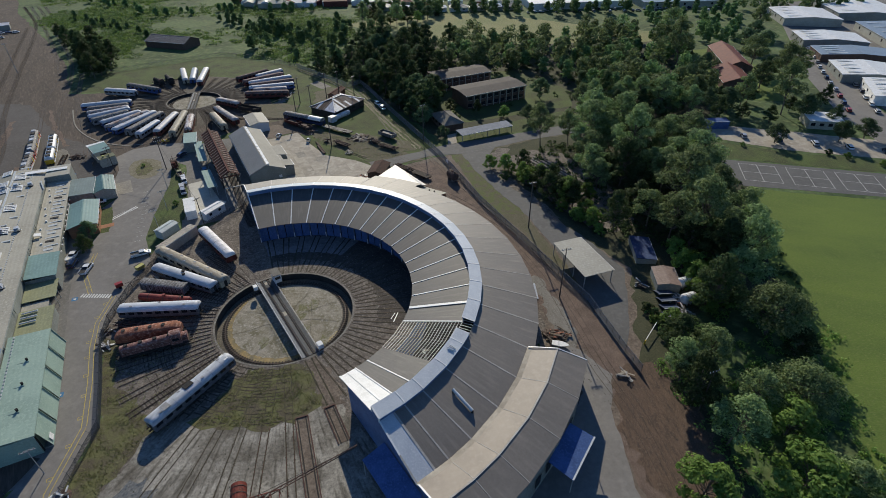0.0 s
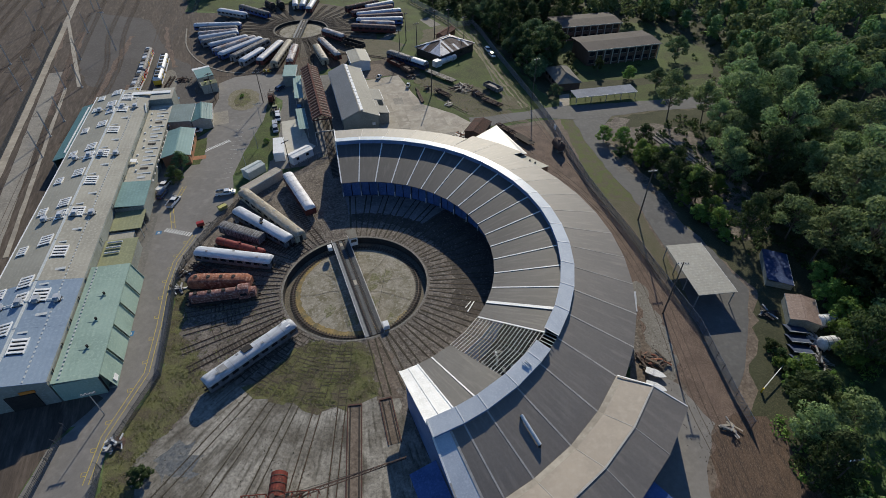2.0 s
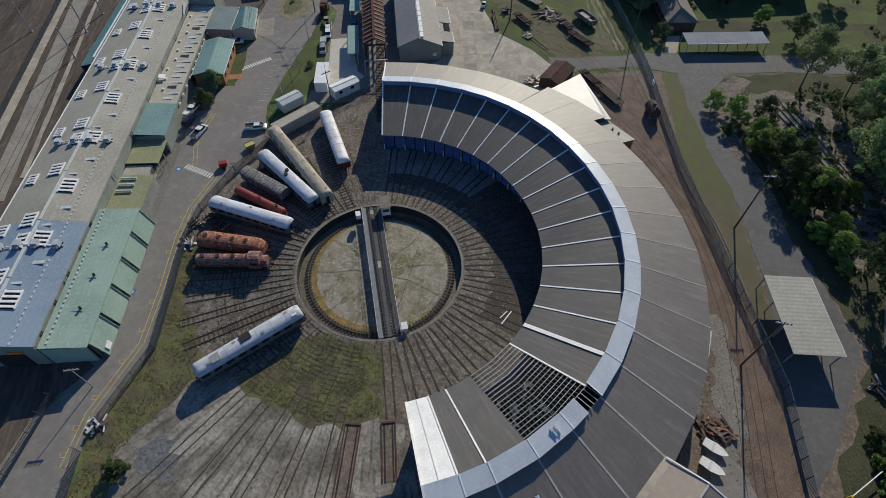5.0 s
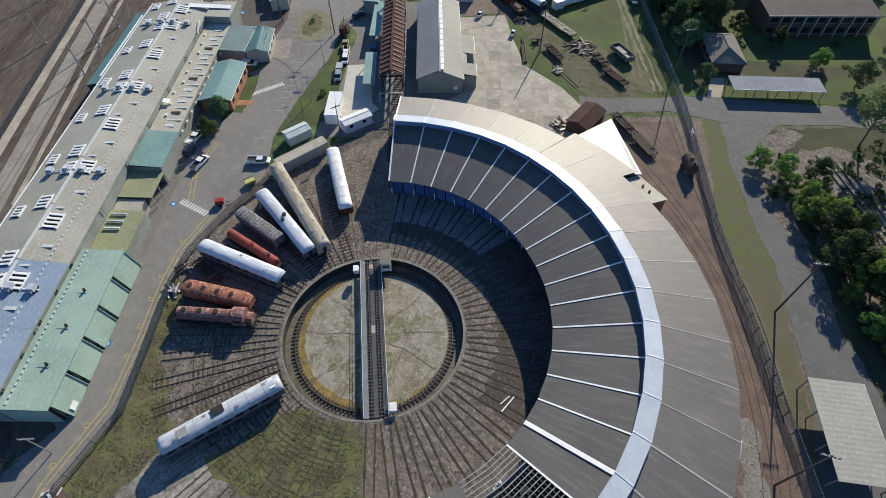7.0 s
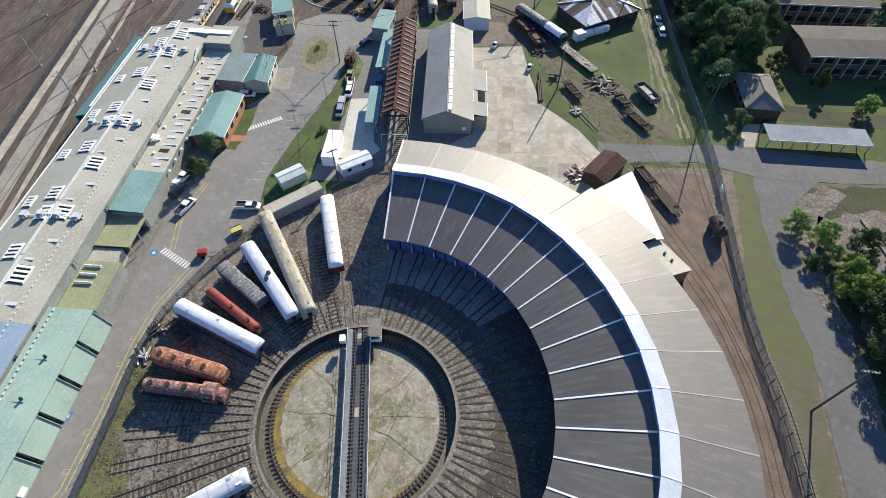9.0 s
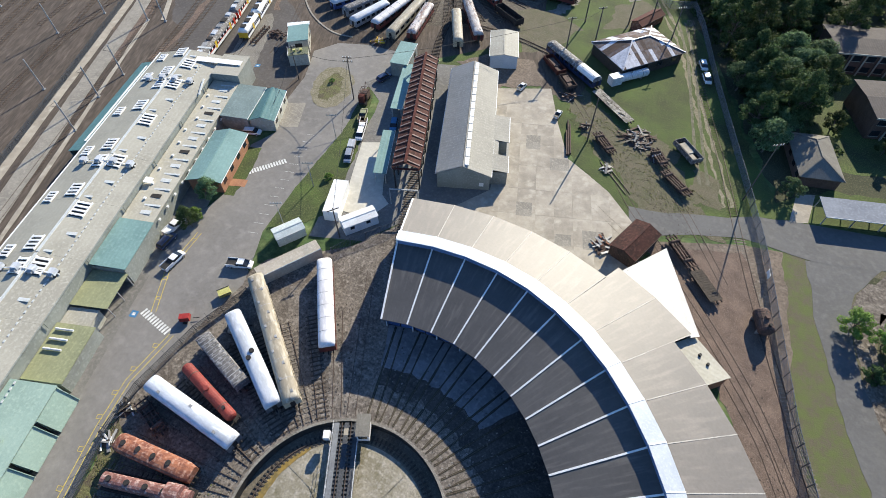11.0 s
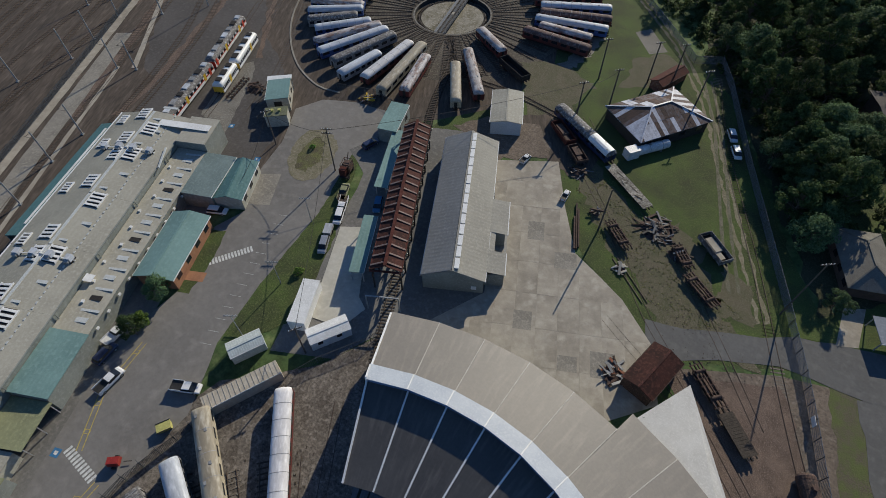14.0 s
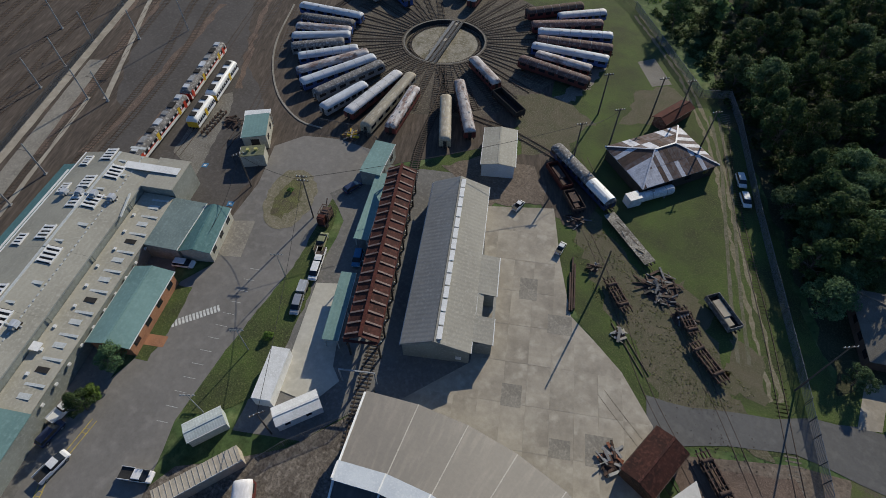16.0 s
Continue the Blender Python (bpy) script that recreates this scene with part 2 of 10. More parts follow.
M["darkbrick"] = mat("dark_brick_wall", (0.14, 0.09, 0.07), (0.10, 0.065, 0.05), (0.18, 0.12, 0.09), 0.85, 0.6, 6)
M["brownroof"] = mat("brown_metal_roof", (0.105, 0.092, 0.085), (0.08, 0.07, 0.065), None, 0.8, 0.15, 2, wave=0.6, axis="X", spec=0.1)
M["tile"] = mat("grey_brown_tile_roof", (0.2, 0.188, 0.162), (0.15, 0.14, 0.122), None, 0.85, 0.4, 5, bump=0.3, spec=0.1)
M["redtile"] = mat("dark_red_tile_roof", (0.165, 0.048, 0.036), (0.12, 0.038, 0.03), None, 0.75, 0.4, 4, bump=0.3)
M["redroof"] = mat("dark_red_rusty_roof", (0.1, 0.032, 0.025), (0.066, 0.025, 0.021), (0.13, 0.045, 0.034), 0.8, 0.5, 2.5, bump=0.12, spec=0.12)
M["rust"] = mat("rust", (0.31, 0.125, 0.07), (0.16, 0.06, 0.042), (0.43, 0.25, 0.18), 0.85, 0.6, 1.8, bump=0.25, spread=0.15, sharp=0.45, grit=0.2)
M["pinkrust"] = mat("faded_maroon_paint", (0.25, 0.115, 0.1), (0.13, 0.06, 0.05), (0.42, 0.31, 0.28), 0.75, 0.6, 2.0, bump=0.25, sharp=0.5, grit=0.2)
M["darkrust"] = mat("dark_rust", (0.095, 0.06, 0.048), (0.05, 0.038, 0.034), (0.16, 0.10, 0.075), 0.85, 0.8, 4, bump=0.3, spread=0.2)
M["red"] = mat("faded_red_paint", (0.25, 0.045, 0.035), (0.16, 0.034, 0.028), (0.3, 0.075, 0.06), 0.6, 0.6, 4, bump=0.1)
M["silver"] = mat("weathered_silver_roof", (0.52, 0.55, 0.6), (0.36, 0.38, 0.41), (0.6, 0.62, 0.66), 0.5, 0.5, 1.6, bump=0.06, spread=0.14, sharp=0.7, grit=0.12, stretch=(90.0, 0.3))
M["whiteroof"] = mat("chalky_white_roof", (0.66, 0.65, 0.66), (0.5, 0.49, 0.5), (0.74, 0.73, 0.74), 0.55, 0.5, 1.6, bump=0.06, spread=0.1, grit=0.12, sharp=0.7, stretch=(90.0, 0.3))
M["beigeroof"] = mat("beige_carriage_roof", (0.39, 0.345, 0.265), (0.26, 0.225, 0.17), (0.5, 0.46, 0.38), 0.65, 0.5, 1.6, bump=0.06, spread=0.1, grit=0.12, sharp=0.7, stretch=(90.0, 0.3))
M["greyroof"] = mat("grey_carriage_roof", (0.17, 0.16, 0.155), (0.085, 0.08, 0.078), (0.38, 0.37, 0.36), 0.7, 0.6, 1.8, bump=0.15, spread=0.2, sharp=0.7)
M["patchroof"] = mat("rust_streaked_white_roof", (0.47, 0.445, 0.44), (0.19, 0.12, 0.10), (0.58, 0.56, 0.56), 0.65, 0.7, 1.6, bump=0.1, spread=0.15, sharp=0.45, grit=0.15, stretch=(90.0, 0.35))
M["blueside"] = mat("faded_blue_paint", (0.04, 0.095, 0.30), (0.03, 0.065, 0.20), (0.09, 0.15, 0.32), 0.5, 0.4, 3, spread=0.25)
M["maroonside"] = mat("maroon_paint", (0.14, 0.035, 0.03), (0.09, 0.028, 0.025), None, 0.5, 0.4, 3, spread=0.2)
M["greyside"] = mat("grey_paint", (0.30, 0.30, 0.30), (0.2, 0.2, 0.2), None, 0.5, 0.4, 3, spread=0.2)
M["creamside"] = mat("cream_paint", (0.45, 0.40, 0.30), (0.32, 0.28, 0.2), None, 0.5, 0.4, 3, spread=0.1)
M["redside"] = mat("bright_red_paint", (0.5, 0.06, 0.03), (0.4, 0.05, 0.03), None, 0.4, 0.6, 4)
M["yellow"] = mat("yellow_paint", (0.62, 0.42, 0.04), (0.5, 0.34, 0.04), None, 0.5, 0.8, 5)
M["orange"] = mat("orange_paint", (0.6, 0.22, 0.04), (0.5, 0.18, 0.04), None, 0.5, 0.8, 5)
M["bluepaint"] = mat("blue_sign_paint", (0.055, 0.18, 0.34), (0.045, 0.15, 0.29), None, 0.6, 0.8, 5)
M["linewhite"] = mat("white_road_paint", (0.66, 0.66, 0.63), (0.45, 0.45, 0.43), None, 0.8, 1.5, 6)
M["lineyellow"] = mat("yellow_road_paint", (0.55, 0.43, 0.11), (0.35, 0.28, 0.09), None, 0.8, 1.5, 6)
M["under"] = mat("soot_and_recess_black", (0.035, 0.032, 0.03), (0.022, 0.02, 0.02), None, 0.8, 1, 6)
M["glass"] = mat("dark_window_glass", (0.02, 0.024, 0.03), (0.015, 0.018, 0.022), None, 0.12, 0.5, 2, bump=0, spec=0.5)
M["skylight"] = mat("skylight_panel", (0.55, 0.57, 0.56), (0.46, 0.48, 0.47), None, 0.3, 0.8, 4, bump=0.02)
M["rubber"] = mat("rubber", (0.022, 0.022, 0.022), None, None, 0.8, 2, 8)
M["carwhite"] = mat("white_car_paint", (0.75, 0.75, 0.75), (0.7, 0.7, 0.7), None, 0.25, 0.5, 3, bump=0, spec=0.5)
M["carsilver"] = mat("silver_car_paint", (0.42, 0.43, 0.45), (0.38, 0.39, 0.41), None, 0.3, 0.5, 3, metal=0.5, bump=0, spec=0.5)
M["cardark"] = mat("dark_blue_car_paint", (0.035, 0.05, 0.10), (0.03, 0.04, 0.085), None, 0.25, 0.5, 3, bump=0, spec=0.5)
M["carred"] = mat("red_car_paint", (0.35, 0.04, 0.03), None, None, 0.3, 0.5, 3, bump=0, spec=0.5)
M["pole"] = mat("weathered_pole_timber", (0.12, 0.10, 0.085), (0.07, 0.06, 0.05), None, 0.9, 1.5, 8)
M["bark"] = mat("gum_bark", (0.17, 0.14, 0.115), (0.09, 0.075, 0.06), (0.24, 0.21, 0.18), 0.9, 0.8, 4)
M["fence"] = mat("grey_fence_steel", (0.11, 0.115, 0.12), (0.08, 0.083, 0.088), None, 0.6, 1, 6, metal=0.2)
M["shadecloth"] = mat("dark_shade_cloth", (0.065, 0.075, 0.085), (0.045, 0.05, 0.06), None, 0.85, 0.8, 5)
M["tank"] = mat("white_tank_paint", (0.66, 0.67, 0.68), (0.5, 0.5, 0.5), None, 0.4, 0.6, 3)
M["creamroof"] = mat("cream_flat_roof", (0.43, 0.405, 0.335), (0.35, 0.33, 0.27), (0.46, 0.435, 0.365), 0.6, 0.15, 2, bump=0.08, wave=0.9, axis="Y")
M["palesheet"] = mat("pale_new_roof_sheet", (0.56, 0.545, 0.51), (0.48, 0.465, 0.43), (0.6, 0.585, 0.55), 0.5, 0.3, 3, bump=0.05)
M["yardconcrete"] = mat("streaked_yard_concrete", (0.3, 0.283, 0.248), (0.13, 0.118, 0.098), (0.085, 0.077, 0.062), 0.9, 0.13, 0.9, bump=0.1, grit=0.45, sharp=0.45, polar_at=(-38.5, 95.0))
M["bluestain"] = mat("blue_grey_stain", (0.10, 0.112, 0.125), (0.17, 0.17, 0.165), (0.075, 0.088, 0.10), 0.9, 0.4, 1.6, bump=0.05, grit=0.4, sharp=0.6)
M["paletie"] = mat("bleached_sleeper_timber", (0.19, 0.165, 0.138), (0.11, 0.095, 0.08), (0.27, 0.24, 0.2), 0.9, 1.2, 6, bump=0.2, grit=0.3, sharp=0.8)
M["seam"] = mat("pale_joint_strip", (0.42, 0.4, 0.365), (0.32, 0.3, 0.275), None, 0.6, 0.6, 4, bump=0.02)
M["cranered"] = mat("dull_red_oxide_paint", (0.2, 0.04, 0.028), (0.085, 0.03, 0.024), (0.27, 0.065, 0.04), 0.75, 0.8, 3, bump=0.2, sharp=0.6)
M["shedsheet"] = mat("pale_grey_shed_roof", (0.345, 0.33, 0.285), (0.285, 0.272, 0.236), (0.375, 0.358, 0.312), 0.75, 0.1, 2, bump=0.08, wave=0.9, axis="X", spec=0.12)
# West slope's copy of shedsheet, its shaded look put into a darker colour.
M["shedshade"] = mat("shaded_blue_grey_shed_roof", (0.225, 0.23, 0.228), (0.185, 0.19, 0.19), None, 0.55, 0.1, 2, bump=0.08, wave=0.9, axis="X")
M["dirtgrass"] = mat("weedy_dirt", (0.125, 0.108, 0.072), (0.082, 0.085, 0.045), (0.18, 0.155, 0.12), 0.95, 0.3, 4.5, bump=0.25, grit=0.5, sharp=0.7)
M["gutter"] = mat("pit_gutter_concrete", (0.155, 0.135, 0.105), (0.085, 0.075, 0.058), (0.2, 0.175, 0.135), 0.85, 0.4, 3, grit=0.35, sharp=0.7)
M["pitfloor"] = mat("mossy_pit_concrete", (0.3, 0.275, 0.225), (0.15, 0.135, 0.088), (0.345, 0.32, 0.275), 0.88, 0.28, 1.6, bump=0.12, grit=0.3, sharp=0.55)
M["westsheet"] = mat("weathered_grey_green_roof", (0.335, 0.325, 0.275), (0.27, 0.262, 0.222), (0.365, 0.352, 0.3), 0.75, 0.1, 2, bump=0.08, wave=0.9, axis="Y", spec=0.12)
M["darkteal"] = mat("dark_teal_roof", (0.09, 0.19, 0.19), (0.07, 0.15, 0.15), (0.12, 0.22, 0.22), 0.5, 0.15, 2, bump=0.08, wave=0.8, axis="Y")
M["post"] = mat("dull_blue_post", (0.10, 0.13, 0.19), (0.07, 0.09, 0.14), None, 0.6, 0.5, 4)
M["leaf_gum"] = leaf_mat("gum_leaves", (0.11, 0.165, 0.07), (0.205, 0.278, 0.115), (0.3, 0.37, 0.165))
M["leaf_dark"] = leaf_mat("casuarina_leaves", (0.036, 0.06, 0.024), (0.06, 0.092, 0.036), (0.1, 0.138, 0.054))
M["leaf_mid"] = leaf_mat("wood_leaves", (0.09, 0.15, 0.06), (0.15, 0.23, 0.088), (0.215, 0.295, 0.12))
M["leaf_fence"] = leaf_mat("fence_wood_leaves", (0.066, 0.112, 0.052), (0.108, 0.165, 0.08), (0.155, 0.215, 0.108))
M["leaf_bright"] = leaf_mat("bright_green_leaves", (0.105, 0.18, 0.042), (0.17, 0.265, 0.062), (0.235, 0.33, 0.088))
M["leaf_scrub"] = leaf_mat("scrub_leaves", (0.09, 0.14, 0.052), (0.14, 0.205, 0.07), (0.19, 0.25, 0.095))
M["oilshadesoil"] = mat("oil_and_shade_soil", (0.085, 0.072, 0.062), (0.05, 0.043, 0.038), (0.12, 0.104, 0.09), 0.9, 0.25, 1.8, bump=0.15, grit=0.4, sharp=0.6)
# Concrete toned darker and bluer; shade under the eaves is in the colour.
M["stallconcrete"] = mat("smooth_stall_concrete", (0.2, 0.207, 0.22), (0.115, 0.118, 0.126), (0.23, 0.237, 0.25), 0.7, 0.25, 1.2, bump=0.05, grit=0.15, sharp=0.7)
# Grime, with the dark blue-grey of the sides' shade mixed into the colour.
M["grimshade"] = mat("grimy_shaded_grey_side", (0.13, 0.137, 0.15), (0.08, 0.083, 0.09), (0.2, 0.205, 0.215), 0.6, 0.5, 2.5, sharp=0.6)
M["huttint"] = mat("pale_green_white_sheet", (0.50, 0.545, 0.53), (0.42, 0.46, 0.45), None, 0.5, 0.4, 3, wave=0.4, axis="X")
M["rafterpaint"] = mat("faded_pink_timber", (0.27, 0.2, 0.175), (0.17, 0.115, 0.1), None, 0.8, 0.6, 4)
M["shedpanel"] = mat("dark_brown_shed_sheet", (0.075, 0.03, 0.024), (0.042, 0.021, 0.018), (0.11, 0.045, 0.036), 0.8, 0.5, 2.0, spec=0.12, spread=0.25)
M["tinpale"] = mat("pale_blue_grey_tin", (0.62, 0.63, 0.68), (0.42, 0.42, 0.46), (0.68, 0.68, 0.72), 0.45, 0.8, 2.0, sharp=0.6, grit=0.12)
M["tinrust"] = mat("patchy_rusted_tin", (0.075, 0.046, 0.042), (0.14, 0.12, 0.125), (0.14, 0.082, 0.066), 0.75, 1.1, 2.2, sharp=0.4, spread=0.25)
M["palepad"] = mat("pale_trowelled_concrete", (0.5, 0.48, 0.42), (0.43, 0.41, 0.355), (0.53, 0.51, 0.45), 0.8, 0.15, 0.8, bump=0.03, grit=0.08)
M["rutdirt"] = mat("worn_gravelly_rut", (0.15, 0.137, 0.1), (0.1, 0.105, 0.06), (0.19, 0.175, 0.14), 0.95, 0.5, 4.0, bump=0.2, grit=0.5, sharp=0.4)
M["vergegrass"] = mat("patchy_verge_grass", (0.105, 0.122, 0.045), (0.115, 0.098, 0.07), (0.08, 0.11, 0.032), 0.95, 0.35, 4.0, bump=0.25, grit=0.55, sharp=0.4)
M["drydirt"] = mat("dry_worn_soil", (0.215, 0.19, 0.135), (0.15, 0.14, 0.085), (0.25, 0.225, 0.17), 0.95, 0.4, 1.6, grit=0.3, sharp=0.6)
M["contbeige"] = mat("sun_bleached_beige_sheet", (0.48, 0.43, 0.35), (0.38, 0.335, 0.27), (0.52, 0.47, 0.39), 0.6, 0.4, 2.0, sharp=0.6)
M["portroof"] = mat("pale_carport_sheet", (0.36, 0.35, 0.305), (0.31, 0.3, 0.262), None, 0.6, 0.15, 1.5, wave=0.8, axis="X")
M["pinkiron"] = mat("faded_pinkish_iron", (0.27, 0.2, 0.17), (0.2, 0.145, 0.122), (0.31, 0.24, 0.21), 0.7, 0.4, 2.0, wave=0.5, axis="X")
M["bluepanel"] = mat("dark_navy_sheet", (0.045, 0.065, 0.115), (0.03, 0.045, 0.085), (0.07, 0.095, 0.15), 0.45, 0.4, 2.0)
M["skipyellow"] = mat("faded_yellow_paint", (0.48, 0.46, 0.16), (0.36, 0.34, 0.12), None, 0.6, 0.8, 4)
M["blade"] = leaf_mat("tussock_blades", (0.17, 0.185, 0.07), (0.22, 0.23, 0.095), (0.29, 0.28, 0.14))


# ---- mesh helpers ----
class Shape:
    def __init__(self):
        self.v, self.f = [], []

    def add(self, verts, faces):
        k = len(self.v)
        self.v += [tuple(p) for p in verts]
        self.f += [tuple(i + k for i in q) for q in faces]
        return self

    def box(self, x, y, z, sx, sy, sz, rz=0.0, tilt=0.0):
        """Box with its base centre at (x, y, z); rz degrees about z."""
        m = pose(x, y, z, tilt, 0, rz)
        c = [(a * sx / 2, b * sy / 2, d * sz) for d in (0, 1) for b in (-1, 1) for a in (-1, 1)]
        return self.add([m @ Vector(p) for p in c], [(0, 2, 3, 1), (4, 5, 7, 6), (0, 1, 5, 4), (2, 6, 7, 3), (0, 4, 6, 2), (1, 3, 7, 5)])

    def beam(self, a, b, w, h):
        """Square bar from a to b."""
        a, b = Vector(a), Vector(b)
        d = (b - a).normalized()
        s = d.cross(Vector((0, 0, 1)))
        s = s.normalized() if s.length > 1e-4 else Vector((1, 0, 0))
        t = s.cross(d)
        c = [p + s * i * w / 2 + t * j * h / 2 for p in (a, b) for i, j in ((-1, -1), (1, -1), (1, 1), (-1, 1))]
        return self.add(c, [(3, 2, 1, 0), (4, 5, 6, 7), (0, 1, 5, 4), (1, 2, 6, 5), (2, 3, 7, 6), (3, 0, 4, 7)])

    def tube(self, a, b, r0, r1=None, n=8):
        a, b = Vector(a), Vector(b)
        r1 = r0 if r1 is None else r1
        d = (b - a).normalized()
        s = d.orthogonal().normalized()
        t = d.cross(s)
        v = []
        for p, r in ((a, r0), (b, r1)):
            v += [p + (s * math.cos(2 * math.pi * i / n) + t * math.sin(2 * math.pi * i / n)) * r for i in range(n)]
        f = [(i, (i + 1) % n, n + (i + 1) % n, n + i) for i in range(n)] + [tuple(range(n - 1, -1, -1)), tuple(range(n, 2 * n))]
        return self.add(v, f)

    def loft(self, rings, close=True):
        """Skin over rings of equal length, with capped ends."""
        n = len(rings[0])
        v = [p for r in rings for p in r]
        f = []
        for k in range(len(rings) - 1):
            for i in range(n):
                j = (i + 1) % n
                f.append((k * n + i, k * n + j, (k + 1) * n + j, (k + 1) * n + i))
        if close:
            f += [tuple(range(n - 1, -1, -1)), tuple(range((len(rings) - 1) * n, len(rings) * n))]
        return self.add(v, f)

    def slab(self, corners, thick):
        """Plate with the given top corners (counter-clockwise from above)."""
        n = len(corners)
        top = [Vector(p) for p in corners]
        low = [p - Vector((0, 0, thick)) for p in top]
        f = [tuple(range(n)), tuple(range(2 * n - 1, n - 1, -1))]
        f += [(i, n + i, n + (i + 1) % n, (i + 1) % n) for i in range(n)]
        return self.add(top + low, f)

    def mesh(self, name, material, smooth=False):
        me = bpy.data.meshes.new(name)
        me.from_pydata([tuple(p) for p in self.v], [], self.f)
        me.materials.append(material)
        if smooth:
            me.polygons.foreach_set("use_smooth", [True] * len(me.polygons))
        me.update()
        return me


def part(name, shape, material, parent, label="", smooth=False, at=None):
    ob = new(name, shape if isinstance(shape, bpy.types.Mesh) else shape.mesh(name, material, smooth))
    ob.parent = parent
    if at is not None:
        ob.matrix_basis = at
    return tagged(ob, label)


def thing(name, label, category, at=None, group="", kind=""):
    ob = new(name)
    ob.empty_display_size = 0.3
    if at is not None:
        ob.matrix_basis = at
    return tagged(ob, label, category, group, kind)


def single(name, shape, material, label, category, at=None, group="", kind="", smooth=False):
    ob = new(name, shape if isinstance(shape, bpy.types.Mesh) else shape.mesh(name, material, smooth))
    if at is not None:
        ob.matrix_basis = at
    return tagged(ob, label, category, group, kind)


def wobble(pts, step, amount, seed):
    """Outline with extra points, each moved a little, so that soil edges are not straight."""
    rng = random.Random(seed)
    out = []
    for (x0, y0), (x1, y1) in zip(pts, pts[1:] + pts[:1]):
        n = max(1, int(math.hypot(x1 - x0, y1 - y0) / step))
        for i in range(n):
            s = i / n
            out.append((x0 + (x1 - x0) * s + rng.uniform(-amount, amount), y0 + (y1 - y0) * s + rng.uniform(-amount, amount)))
    return out


def sheet(name, outline, z, material, label, category="ground", holes=(), soft=0.0, step=3.0, seed=1):
    """Flat piece of ground with an outline and round holes (x, y, r)."""
    bm = bmesh.new()
    rings = [wobble(outline, step, soft, seed) if soft else outline]
    rings += [[(x + r * math.cos(2 * math.pi * i / 96), y + r * math.sin(2 * math.pi * i / 96)) for i in range(96)] for x, y, r in holes]
    edges = []
    for ring in rings:
        vs = [bm.verts.new((x, y, z)) for x, y in ring]
        edges += [bm.edges.new((vs[i], vs[(i + 1) % len(vs)])) for i in range(len(vs))]
    bmesh.ops.triangle_fill(bm, use_beauty=True, edges=edges)
    bmesh.ops.recalc_face_normals(bm, faces=bm.faces)
    if bm.faces and sum(f.normal.z for f in bm.faces) < 0:
        bmesh.ops.reverse_faces(bm, faces=bm.faces)
    me = bpy.data.meshes.new(name)
    bm.to_mesh(me)
    bm.free()
    me.materials.append(material)
    return tagged(new(name, me), label, category, kind="structure")


def curve_points(pts, step=1.0):
    """Smooth line through points, in even steps."""
    p = [Vector((*q, 0)) for q in pts]
    p = [p[0] * 2 - p[1]] + p + [p[-1] * 2 - p[-2]]
    out = []
    for a, b, c, d in zip(p, p[1:], p[2:], p[3:]):
        n = max(2, int((c - b).length / step))
        for i in range(n):
            t = i / n
            out.append(0.5 * (2 * b + (c - a) * t + (2 * a - 5 * b + 4 * c - d) * t * t + (3 * b - a - 3 * c + d) * t ** 3))
    return out + [p[-2]]


def track(pts, label, z=0.03, sleepers=True, group="yard tracks", gauge=1.435, step=2.0, rail_mat=None, tie=0.72, tie_mat=None):
    """Two rails on sleepers along a line."""
    line = curve_points(pts, step)
    t = thing("railway_track", label, "railway track", group=group, kind="structure")
    side = []
    for i, p in enumerate(line):
        d = (line[min(i + 1, len(line) - 1)] - line[max(i - 1, 0)]).normalized()
        side.append(Vector((-d.y, d.x, 0)))
    for k in (-1, 1):
        s = Shape()
        s.loft([[p + n * (k * gauge / 2 + dx) + Vector((0, 0, z + dz)) for dx, dz in ((-0.05, 0), (0.05, 0), (0.04, 0.18), (-0.04, 0.18))] for p, n in zip(line, side)])
        part("rail", s, rail_mat or M["rail"], t)
    if sleepers:
        s = Shape()
        run, nxt = 0.0, 0.3
        for i in range(len(line) - 1):
            seg = (line[i + 1] - line[i]).length
            ang = math.degrees(math.atan2((line[i + 1] - line[i]).y, (line[i + 1] - line[i]).x))
            while nxt < run + seg:
                p = line[i].lerp(line[i + 1], (nxt - run) / seg)
                s.box(p.x, p.y, z - 0.04, 0.26, 2.4 + random.uniform(-0.12, 0.12), 0.12, ang + random.uniform(-2, 2))
                nxt += tie
            run += seg
        tagged(part("sleepers", s, tie_mat or M["timber"], t), kind="stuff")
    return t
M["mesh"] = mat("galvanised_mesh_fence", (0.2, 0.213, 0.228), (0.14, 0.15, 0.162), None, 0.7, 0.8, 5)
M["mossroof"] = mat("olive_green_roof", (0.17, 0.18, 0.11), (0.12, 0.13, 0.08), (0.21, 0.215, 0.14), 0.8, 0.4, 2.0, bump=0.06)
M["officeroof"] = mat("dull_teal_grey_office_roof", (0.185, 0.24, 0.235), (0.14, 0.185, 0.182), None, 0.6, 0.2, 2, bump=0.08, wave=0.8, axis="Y")
M["groove"] = mat("dark_groove_weeds", (0.06, 0.054, 0.036), (0.038, 0.035, 0.026), (0.085, 0.08, 0.045), 0.95, 0.8, 4)
M["deckplate"] = mat("dark_deck_plate", (0.085, 0.09, 0.098), (0.055, 0.058, 0.064), (0.12, 0.122, 0.125), 0.7, 0.6, 4, metal=0.2, sharp=0.7)
M["moss"] = mat("green_moss_and_weeds", (0.165, 0.16, 0.085), (0.26, 0.24, 0.19), (0.105, 0.11, 0.05), 0.95, 0.6, 2.0, bump=0.3, grit=0.4, sharp=0.45)
